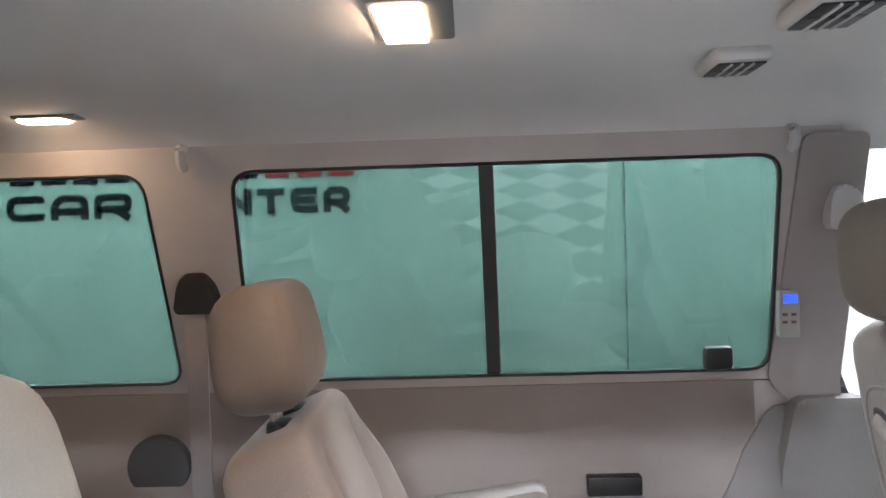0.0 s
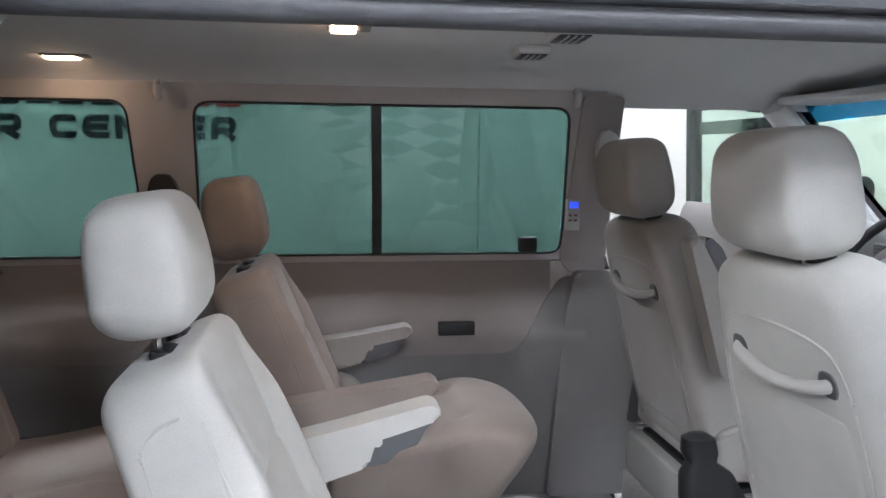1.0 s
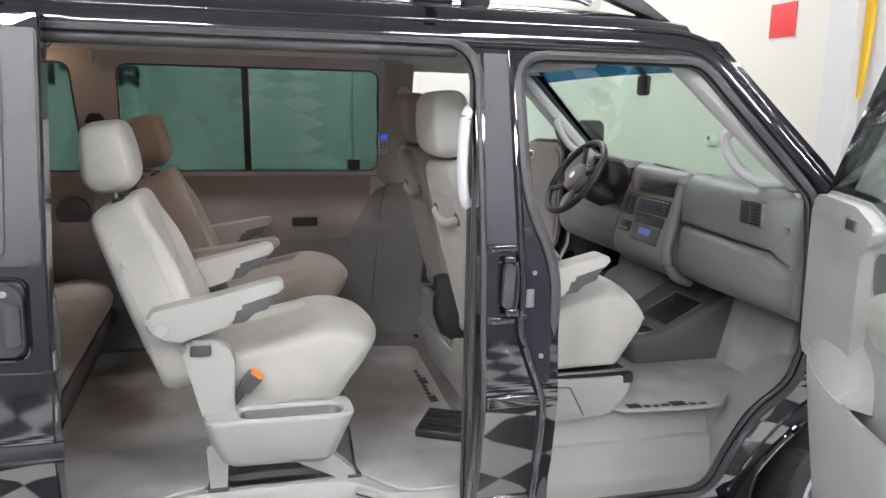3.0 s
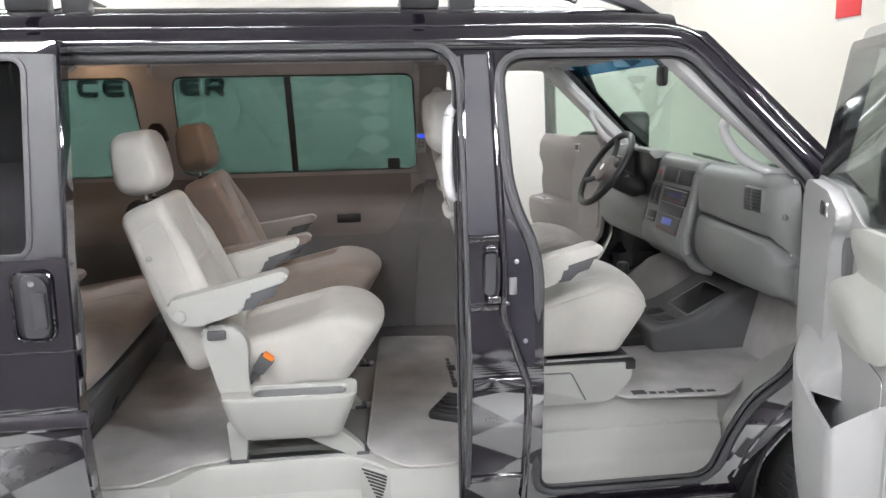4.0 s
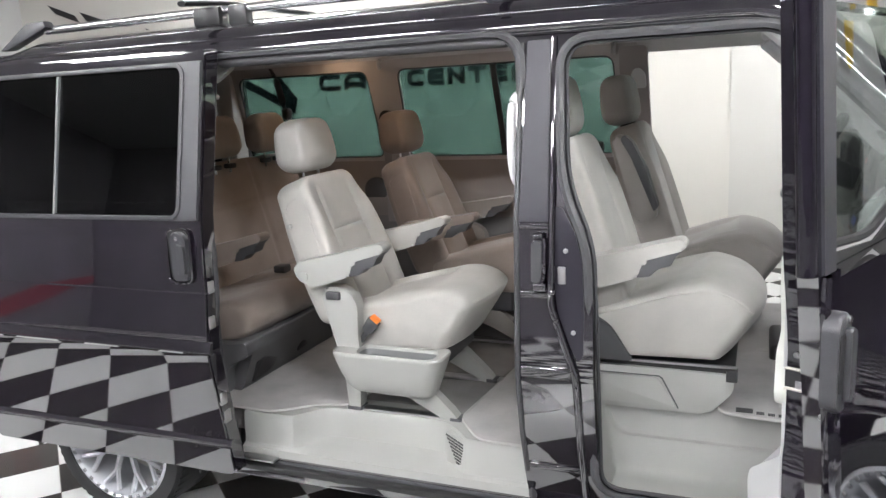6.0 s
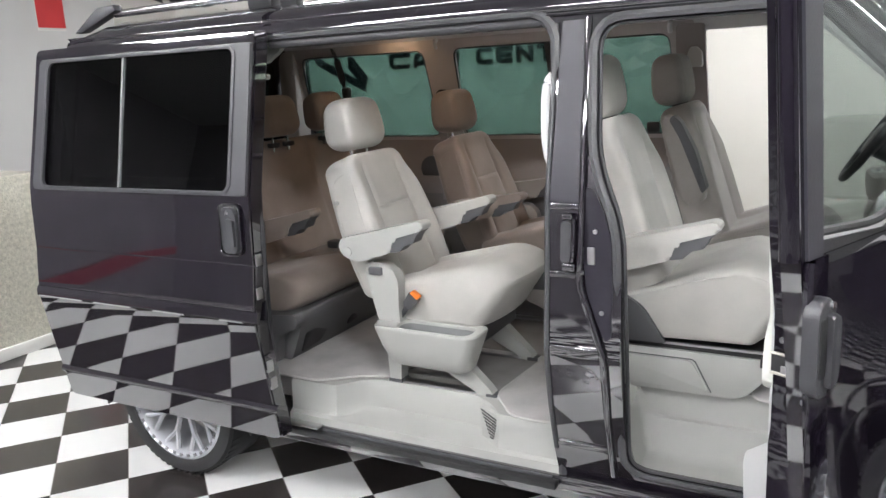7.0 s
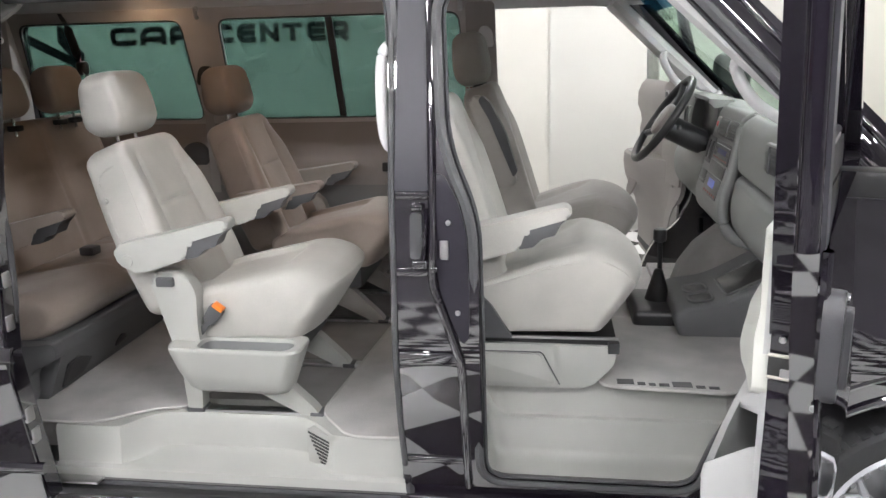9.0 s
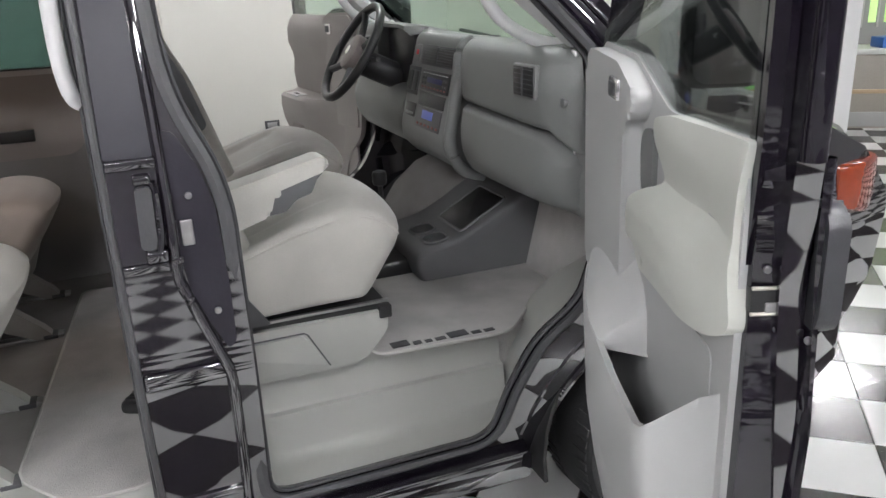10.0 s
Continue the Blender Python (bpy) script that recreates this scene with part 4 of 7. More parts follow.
for z in (1.234, 1.035, 0.805, 0.475):
    h = 0.019 if z == 0.805 else 0.010
    vp("pillar_crease", box(0.012, 0.11 if z > 0.9 else 0.185, near(0, z) - 0.009, near(0, z) + 0.004, z - h, z + h, 0.008 if z == 0.805 else 0.004, 3), BLACK_PAINT)


# ---- dashboard ----
dash = []
for y, lift, push in ((0.060, -0.05, 0.05), (0.075, -0.02, 0.03), (0.10, -0.005, 0.012), (0.14, 0, 0), (0.40, 0, 0), (0.66, 0, 0), (0.70, 0.0, 0.0), (0.9, 0.0, 0), (1.08, 0.005, 0), (1.12, 0.012, 0.0), (1.30, 0.015, 0), (1.48, 0.012, 0), (1.55, 0, 0), (1.72, 0, 0), (1.765, -0.02, 0.02)):
    dash.append([(1.40, y, 1.24), (1.36, y, 1.275), (1.20, y, 1.345 + lift), (1.085, y, 1.374 + lift), (1.05 + push, y, 1.370 + lift), (1.034 + push, y, 1.355 + lift), (1.03 + push, y, 1.33), (1.03 + push, y, 1.23), (1.02 + push, y, 1.17), (1.01 + push, y, 1.06), (1.02 + push, y, 1.0), (1.06, y, 0.965), (1.25, y, 0.95), (1.38, y, 1.0)])
dashboard = vp("dashboard", loft(dash), DASH, "grey moulded dashboard")


def dp(name, bm, material, label="", parent=None, smooth=True):
    bmesh.ops.transform(bm, matrix=VAN_IN, verts=bm.verts)
    return part(name, bm, material, parent or dashboard, label, smooth)


def bulge(rows, ends):
    """A padded panel: an (x, z) front outline carried across by (y, inset) stations."""
    rings = []
    for y, e in ends:
        rings.append([(x + e * (1.0 if x < 1.03 else 0.0), y, z) for x, z in rows(y)])
    return loft(rings)


def upper(y):
    low = 1.196 - 0.018 * (0.66 - y) / 0.5
    if y < 0.14:
        low -= 0.75 * (0.14 - y)
    return rounded([(1.085, 1.372), (1.02, 1.372), (0.988, 1.345), (0.978, 1.28), (0.982, low + 0.012), (0.992, low), (1.085, low)], [0.0, 0.03, 0.03, 0.04, 0.006, 0.005, 0.0], 5)


def lid(y):
    high = 1.188 - 0.018 * (0.66 - y) / 0.5
    if y < 0.14:
        high -= 0.75 * (0.14 - y)
    return rounded([(1.08, high), (0.990, high), (0.972, high - 0.012), (0.960, 1.10), (0.968, 1.035), (1.0, 0.985), (1.08, 0.970)], [0.0, 0.006, 0.012, 0.04, 0.04, 0.02, 0.0], 5)


ENDS_HIGH = ((0.068, 0.075), (0.074, 0.055), (0.09, 0.035), (0.115, 0.018), (0.14, 0.007), (0.18, 0.0), (0.30, -0.002), (0.45, -0.002), (0.58, 0.0), (0.63, 0.004), (0.655, 0.014), (0.668, 0.032), (0.672, 0.05))
dp("passenger_panel", bulge(upper, ENDS_HIGH), DASH, "padded dashboard panel with an air vent")
dp("glovebox_lid", bulge(lid, ((0.070, 0.09), (0.078, 0.06), (0.095, 0.035), (0.12, 0.016), (0.15, 0.005), (0.20, 0.0), (0.35, -0.004), (0.5, -0.002), (0.60, 0.003), (0.628, 0.012), (0.640, 0.030), (0.644, 0.055))), DASH, "closed glovebox lid")
dp("stack_rib", tube([(1.05, 0.690, 1.362), (1.012, 0.688, 1.335), (0.994, 0.684, 1.25), (0.974, 0.680, 1.15), (0.958, 0.676, 1.08), (0.966, 0.668, 1.02), (0.998, 0.662, 0.975), (1.06, 0.66, 0.955)], 0.019, 14), DASH, "rounded rib between the centre stack and the glovebox")
dp("end_cap_screw", disc((1.012, 0.096, 1.25), 0.011, 0.012, "x", 16, 0.002), PLASTIC_MID)


def vent(y0, y1, z0, z1, x, slats=6):
    dp("air_vent", box(x - 0.006, x + 0.02, y0, y1, z0, z1, 0.006), DASH, "grey air vent frame")
    dp("vent_mouth", box(x - 0.0075, x + 0.02, y0 + 0.006, y1 - 0.006, z0 + 0.005, z1 - 0.005, 0.002), BLACK_PLASTIC)
    for k in range(slats):
        z = z0 + 0.006 + (z1 - z0 - 0.012) * (k + 0.5) / slats
        dp("vent_slat", box(x - 0.009, x + 0.004, y0 + 0.008, y1 - 0.008, z - 0.0012, z + 0.0012, 0.0005), PLASTIC_DARK)
    dp("vent_slat", box(x - 0.013, x + 0.004, (y0 + y1) / 2 - 0.002, (y0 + y1) / 2 + 0.002, z0 + 0.006, z1 - 0.006, 0.002), PLASTIC_DARK)


vent(0.165, 0.280, 1.250, 1.332, 0.978, 6)

# the centre stack: a face that leans towards the seats at its foot
LEAN = math.atan(0.26)
STACK_M = Matrix.Translation((1.016, 0, 1.352)) @ Matrix.Rotation(LEAN, 4, "Y")


def on_stack(name, y0, y1, z0, z1, out0, out1, material, label="", bev=0.003):
    """A block on the stack's face, from out0 to out1 proud of it; z as it stands in the room."""
    bm = box(-out1, -out0, y0, y1, (z0 - 1.352) / math.cos(LEAN), (z1 - 1.352) / math.cos(LEAN), bev)
    bmesh.ops.transform(bm, matrix=STACK_M, verts=bm.verts)
    return dp(name, bm, material, label)


stack = []
for y, e in ((0.690, 0.05), (0.694, 0.02), (0.705, 0.004), (0.73, 0.0), (1.06, 0.0), (1.085, 0.004), (1.10, 0.02), (1.104, 0.05)):
    stack.append([(x + e, y, z) for x, z in rounded([(1.09, 1.372), (1.030, 1.372), (1.014, 1.352), (0.940, 1.068), (0.945, 1.02), (1.0, 0.965), (1.09, 0.955)], [0.0, 0.02, 0.02, 0.03, 0.04, 0.03, 0.0], 4)])
dp("centre_console_face", loft(stack), DASH, "grey centre stack of the dashboard")
on_stack("stack_vent", 0.715, 0.985, 1.275, 1.338, -0.01, 0.004, PLASTIC_DARK, "charcoal centre air vent")
on_stack("vent_mouth", 0.722, 0.978, 1.280, 1.333, -0.01, 0.0055, BLACK_PLASTIC)
for k in range(6):
    on_stack("vent_slat", 0.724, 0.976, 1.2835 + 0.0083 * k, 1.2865 + 0.0083 * k, 0.0, 0.009, PLASTIC_DARK, bev=0.001)
on_stack("vent_slat", 0.846, 0.854, 1.281, 1.332, 0.0, 0.011, PLASTIC_DARK, bev=0.002)
on_stack("hazard_switch", 1.005, 1.055, 1.280, 1.335, -0.01, 0.006, PLASTIC_MID)
on_stack("hazard_symbol", 1.020, 1.040, 1.302, 1.318, 0.004, 0.0075, RED, bev=0.002)
on_stack("radio", 0.722, 0.955, 1.198, 1.262, -0.01, 0.006, BLACK_PLASTIC, "black car radio with lit keys")
on_stack("radio_display", 0.775, 0.90, 1.224, 1.240, 0.004, 0.0068, DIM_LCD, bev=0.0005)
for k in range(8):
    on_stack("radio_key", 0.735 + 0.027 * k, 0.750 + 0.027 * k, 1.206, 1.211, 0.004, 0.0072, RED_LED, bev=0.0005)
    on_stack("radio_key", 0.735 + 0.027 * k, 0.752 + 0.027 * k, 1.2505, 1.2535, 0.004, 0.0072, LINER, bev=0.0005)
for z in (1.216, 1.233):
    for y in (0.738, 0.757, 0.915, 0.935):
        on_stack("radio_key", y - 0.006, y + 0.006, z, z + 0.008, 0.004, 0.008, PLASTIC_DARK, bev=0.0005)
on_stack("switch_panel", 0.975, 1.085, 1.175, 1.265, -0.01, 0.005, PLASTIC_DARK, "charcoal switch panel")
for k in range(2):
    on_stack("switch", 0.985 + 0.048 * k, 1.026 + 0.048 * k, 1.188, 1.252, 0.0, 0.009, BLACK_PLASTIC)
on_stack("stack_pocket", 0.730, 0.950, 1.152, 1.193, -0.01, 0.005, BLACK_PLASTIC)
on_stack("climate_panel", 0.735, 0.945, 1.082, 1.148, -0.01, 0.006, STACK, "climate panel with a blue display")
on_stack("climate_display", 0.80, 0.89, 1.112, 1.138, 0.004, 0.0075, PALE_LCD, bev=0.0005)
for k in range(6):
    on_stack("climate_key", 0.745 + 0.033 * k, 0.760 + 0.033 * k, 1.090, 1.097, 0.004, 0.0078, RED_LED, bev=0.0005)
on_stack("stack_pocket", 0.965, 1.055, 1.105, 1.150, -0.01, 0.004, BLACK_PLASTIC)
on_stack("pocket_rim", 0.975, 1.045, 1.112, 1.120, 0.002, 0.008, PLASTIC_MID)

dp("instrument_hood", loft([[(0.978 + e, y, 1.398 - e), (0.974 + e, y, 1.386 - e), (1.0, y, 1.380 - e), (1.07, y, 1.370), (1.07, y, 1.392 - e)] for y, e in ((1.098, 0.02), (1.108, 0.005), (1.15, 0), (1.36, 0), (1.39, 0.0), (1.40, 0.01))]), DASH, "grey instrument hood")
dp("instrument_panel", box(1.012, 1.045, 1.106, 1.38, 1.195, 1.384, 0.006), LETTER, "dark instrument panel")
dp("vent_pod", loft([[(x + e, y, z) for x, z in rounded([(1.06, 1.394), (0.978, 1.390), (0.958, 1.30), (0.970, 1.195), (1.06, 1.19)], [0, 0.03, 0.05, 0.03, 0], 4)] for y, e in ((1.372, 0.03), (1.378, 0.006), (1.39, 0.0), (1.62, 0.0), (1.72, 0.02), (1.745, 0.04))]), DASH, "grey pod with the driver's air vent")
vent(1.405, 1.510, 1.262, 1.350, 0.964)
dp("column_shroud", tube([(0.86, 1.29, 1.28), (0.95, 1.29, 1.235), (1.05, 1.29, 1.19)], 0.06, 12, flat=0.8), BLACK_PLASTIC, "black steering column shroud")
dp("stalk", tube([(0.90, 1.24, 1.28), (0.885, 1.15, 1.285), (0.88, 1.10, 1.29)], 0.008, 6), BLACK_PLASTIC)
dp("lower_dash_panel", loft([[(x + e, y, z) for x, z in rounded([(1.06, 1.19), (0.985, 1.19), (0.945, 1.12), (0.955, 1.03), (1.0, 0.98), (1.06, 0.97)], [0, 0.03, 0.04, 0.04, 0.03, 0], 4)] for y, e in ((1.098, 0.03), (1.105, 0.008), (1.14, 0.0), (1.65, 0.0), (1.72, 0.012), (1.745, 0.04))]), DASH, "grey knee panel below the wheel")
CONS = rounded([(0.848, 0.617), (0.826, 0.68), (0.834, 0.722), (0.868, 0.735), (0.97, 0.750), (1.22, 0.885), (1.33, 0.95), (1.33, 0.617)], [0.02, 0.03, 0.025, 0.02, 0.04, 0.02, 0, 0], 4)
cons = vp("console", loft([[(1.1 + (x - 1.1) * f, y, 0.617 + (z - 0.617) * f) for x, z in CONS] for y, f in ((0.664, 0.93), (0.667, 0.965), (0.676, 0.992), (0.690, 1.0), (1.02, 1.0), (1.034, 0.992), (1.043, 0.965), (1.046, 0.93))]), CONSOLE, "charcoal centre console")
for y0, y1, a0, a1, r, x0, z0, slope in ((-0.215, -0.125, 0.012, 0.092, 0.036, 0.868, 0.735, 0.146), (-0.105, -0.015, 0.012, 0.092, 0.036, 0.868, 0.735, 0.146), (-0.215, -0.015, 0.030, 0.215, 0.02, 0.97, 0.750, 0.495)):
    M = Matrix.Translation((x0, 0, z0)) @ Matrix.Rotation(-slope, 4, "Y")
    loop = rounded([(a0, y0), (a1, y0), (a1, y1), (a0, y1)], r, 6)
    bm = prism(loop, -0.02, 0.0035, "z", 0.002)
    bmesh.ops.transform(bm, matrix=M, verts=bm.verts)
    tray = part("console_tray", bm, BLACK_PLASTIC, cons, "black hollow in the console's slope")
    rim = tube([(x, y, 0.003) for x, y in loop + [loop[0]]], 0.005, 8, steps=1, closed=True)
    bmesh.ops.transform(rim, matrix=M, verts=rim.verts)
    part("tray_rim", rim, CONSOLE, tray)
hump = []
for x, h, w in ((0.90, 0.00, 0.10), (0.905, 0.06, 0.14), (0.93, 0.14, 0.18), (0.98, 0.22, 0.20), (1.06, 0.29, 0.21), (1.20, 0.34, 0.21), (1.32, 0.36, 0.21)):
    hump.append([(x, 1.20 + w * math.cos(a), 0.612 + h * math.sin(a) ** 0.7) for a in (math.pi * k / 14 for k in range(15))] + [(x, 1.20 - w, 0.60), (x, 1.20 + w, 0.60)])
vp("carpet_tunnel", loft(hump), CARPET_DARK, "carpeted engine tunnel beside the pedals")
gear = vp("gear_lever", tube([(0.80, 0.92, 0.62), (0.80, 0.92, 0.72), (0.805, 0.925, 0.80), (0.80, 0.92, 0.91)], 0.009, 8), BLACK_PLASTIC, "black gear lever with a gaiter")
part("gaiter", disc((0.80, 0.0, 0.735), 0.05, 0.13, "z", 20, 0.008, r2=0.014), BLACK_PLASTIC, gear)
part("gear_box", box(0.70, 0.90, -0.16, 0.13, 0.615, 0.685, 0.02, 3), BLACK_PLASTIC, gear, "black moulded gear housing")
part("knob", disc((0.80, 0.0, 0.925), 0.024, 0.05, "z", 16, 0.01), BLACK_PLASTIC, gear)
for y in (1.18, 1.32, 1.46):
    vp("pedal", box(1.16, 1.18, y - 0.03, y + 0.03, 0.75, 0.83, 0.006), BLACK_PLASTIC)

# steering wheel
PAD = paint("dusky_pad_plastic", (0.16, 0.135, 0.13), 0.4, 0, 0.1, 8, 300, 0.02)
wheel_axis = Vector((-0.83, 0, 0.556)).normalized()
SW = VAN_IN @ Matrix.Translation((0.843, 1.29, 1.306)) @ wheel_axis.to_track_quat("Z", "X").to_matrix().to_4x4()
steer = part("steering_wheel", tube([(0.182 * math.cos(a), 0.182 * math.sin(a), 0) for a in (math.tau * k / 32 for k in range(33))], 0.0155, 10, steps=1, closed=True), BLACK_PLASTIC, van, "black steering wheel", at=SW)
part("airbag_pad", disc((0, 0, -0.01), 0.068, 0.05, "z", 24, 0.015), PAD, steer)
for k in range(4):
    a = math.tau * k / 4 + 0.5
    part("spoke", tube([(0.05 * math.cos(a), 0.05 * math.sin(a), -0.015), (0.12 * math.cos(a), 0.12 * math.sin(a), -0.012), (0.178 * math.cos(a), 0.178 * math.sin(a), 0)], 0.013, 8), PLASTIC_DARK, steer)
part("badge", disc((0, 0, 0.017), 0.018, 0.004, "z", 20), CHROME, steer)
for y0, y1 in ((0.30, 0.80), (0.98, 1.50)):
    vp("wiper", tube([(1.40, y0, 1.295), (1.37, (y0 + y1) / 2, 1.33), (1.36, y1, 1.345)], 0.007, 6), BLACK_PLASTIC, "black windscreen wiper")


# ---- doors ----
def y_slide(x, z):
    """The sliding door hangs off the body side; its foot tucks in less."""
    if z < 0.6:
        return 0.030 + (0.6 - z) * 0.17 - 0.098
    swell = 0.005 * min(1, max(0, (z - 0.84) / 0.16)) * (1 - min(1, max(0, (z - 1.0) / 0.26)))
    return y_out(x, z) - 0.098 + swell


SDOOR = rounded([(-2.255, 0.315), (-1.06, 0.315), (-1.056, 1.20), (-1.058, 1.805), (-2.235, 1.805), (-2.255, 1.2)], [0.03, 0.03, 0, 0.02, 0.03, 0])
SWIN = rounded([(-2.16, 1.262), (-1.146, 1.262), (-1.146, 1.750), (-2.145, 1.750)], 0.035)
sdoor = vp("sliding_door", panel(SDOOR, [SWIN], y_slide, 0.03, ZC), BLACK_PAINT, "glossy black sliding door, slid fully back")


def sp(name, bm, material, label="", smooth=True):
    bmesh.ops.transform(bm, matrix=VAN_IN, verts=bm.verts)
    return part(name, bm, material, sdoor, label, smooth)


sp("inner_shell", panel(SDOOR, [SWIN], lambda x, z: y_slide(x, z) + 0.032, 0.04, ZC), PLASTIC_DARK)
frame_out = rounded([(-2.225, 1.246), (-1.058, 1.246), (-1.060, 1.766), (-2.205, 1.766)], [0.03, 0.012, 0.012, 0.03])
sp("window_frame", panel(frame_out, [SWIN], lambda x, z: y_slide(x, z) - 0.006, 0.008, ZC), GREY_TRIM, "satin grey window surround")
sp("window_frame_lip", frame_strip(SWIN, 0.014, lambda x, z: y_slide(x, z) - 0.006, 0.006), GREY_TRIM)
for x0, x1 in ((-2.16, -1.715), (-1.705, -1.145)):
    sp("window_pane", panel([(x0, 1.262), (x1, 1.262), (x1, 1.75), (x0, 1.75)], [], lambda x, z: y_slide(x, z) + 0.008, 0.005, ZC), GLASS_DARK, "dark privacy glass")
sp("window_divider", panel([(-1.715, 1.264), (-1.705, 1.264), (-1.705, 1.748), (-1.715, 1.748)], [], lambda x, z: y_slide(x, z) - 0.002, 0.012, ZC), PLASTIC_MID, "thin pale divider of the window")
sp("post_cover", panel(rounded([(-1.102, 1.252), (-1.060, 1.252), (-1.064, 1.762), (-1.106, 1.762)], 0.006), [], lambda x, z: y_slide(x, z) - 0.0105, 0.006, ZC), GREY_TRIM, "raised grey cover on the window post")
sp("crease_line", panel([(-2.25, 0.999), (-1.04, 0.999), (-1.04, 1.005), (-2.25, 1.005)], [], lambda x, z: y_slide(x, z) - 0.0022, 0.004, [1.002]), BLACK_PAINT, "fine pressed line along the door")
bowl = rounded([(-1.188, 1.04), (-1.098, 1.04), (-1.098, 1.215), (-1.188, 1.215)], 0.025)
sp("handle_bowl", prism(bowl, y_slide(0, 1.1) - 0.004, y_slide(0, 1.1) + 0.004, "y", 0.002), BLACK_PLASTIC)
sp("handle_rim", frame_strip(bowl, 0.007, lambda x, z: y_slide(x, z) - 0.004, 0.010), BLACK_PAINT, "glossy black rim of the handle bowl")
sp("handle_frame", prism(rounded([(-1.164, 1.046), (-1.108, 1.046), (-1.100, 1.075), (-1.100, 1.185), (-1.118, 1.210), (-1.156, 1.210), (-1.164, 1.19)], 0.010), y_slide(0, 1.1) - 0.022, y_slide(0, 1.1), "y", 0.006, 3), HANDLE, "charcoal door handle body")
sp("door_handle", prism(rounded([(-1.136, 1.072), (-1.104, 1.072), (-1.104, 1.166), (-1.136, 1.172)], 0.006), y_slide(0, 1.1) - 0.034, y_slide(0, 1.1) - 0.018, "y", 0.004, 3), GREY_TRIM, "flat grey pull of the sliding door")
sp("lock_barrel", disc((-1.136, y_slide(0, 1.19) - 0.024, 1.190), 0.008, 0.008, "y", 16), CHROME)
sp("side_moulding", panel(rounded([(-2.255, 0.792), (-1.035, 0.792), (-1.035, 0.838), (-2.255, 0.838)], 0.004), [], lambda x, z: y_slide(x, z) - 0.004 - 0.005 * min(1, (z - 0.792) / 0.008, (0.838 - z) / 0.016), 0.014, [0.796, 0.80, 0.822, 0.83]), BLACK_PAINT)
sp("body_crease", panel(rounded([(-2.255, 0.425), (-1.035, 0.425), (-1.035, 0.462), (-2.255, 0.462)], 0.002), [], lambda x, z: y_slide(x, z) - 0.002 - 0.010 * min(1, (z - 0.425) / 0.008, (0.462 - z) / 0.016), 0.012, [0.429, 0.433, 0.446, 0.454]), BLACK_PAINT)
sp("front_edge", panel(rounded([(-1.078, 0.32), (-1.056, 0.32), (-1.052, 1.2), (-1.054, 1.80), (-1.076, 1.80)], 0.004), [], lambda x, z: y_slide(x, z) + 0.01, 0.055, ZC), BLACK_PAINT)
sp("edge_seal", tube([(-1.072, y_slide(0, 0.34) + 0.065, 0.34), (-1.070, y_slide(0, 0.8) + 0.065, 0.8), (-1.058, y_slide(0, 0.95) + 0.06, 0.95), (-1.056, y_slide(0, 1.12) + 0.06, 1.12), (-1.068, y_slide(0, 1.27) + 0.065, 1.27), (-1.070, y_slide(0, 1.78) + 0.065, 1.78)], 0.011, 8), RUBBER)
for z in (1.02, 0.90, 0.62, 0.55):
    sp("edge_latch", box(-1.068, -1.049, y_slide(0, z) + 0.012, y_slide(0, z) + 0.045, z - 0.025, z + 0.02, 0.005), STEEL)
arm = [(-1.158, 1.784), (-1.156, 1.698), (-1.136, 1.694), (-1.112, 1.708), (-1.088, 1.722), (-1.066, 1.736), (-1.054, 1.756), (-1.058, 1.778), (-1.078, 1.766), (-1.098, 1.755), (-1.122, 1.752), (-1.136, 1.784)]
sp("guide_arm", prism(rounded(arm, 0.010), 0.190, 0.212, "y", 0.005, 2), PLASTIC, "pale curled roller arm of the sliding door")
sp("arm_roller", disc((-1.140, 0.195, 1.648), 0.010, 0.02, "y", 16, 0.003), PLASTIC, "small pale roller")
sp("lower_guide_arm", box(-1.10, -0.95, 0.06, 0.10, 0.335, 0.345, 0.003), STEEL)

HINGE = Vector((1.10, 0.0, 0))
HUNG = Vector((1.096, -0.002, 0))
# closed outline, hinge at x = 1.10
FD = [(0.155, 0.43), (0.79, 0.42), (0.815, 0.60), (0.89, 0.735), (1.06, 0.85), (1.085, 0.98), (1.085, 1.375), (0.715, 1.775), (0.105, 1.77), (0.13, 1.36), (0.155, 1.18)]
FW = [(0.195, 1.318), (1.045, 1.318), (1.045, 1.348), (0.70, 1.715), (0.165, 1.715)]


def y_door(z):
    """The open door's frame stands nearly upright above the belt."""
    return y_out(0, min(z, 1.2)) + 0.12 * (y_out(0, max(z, 1.2)) - y_out(0, 1.2))


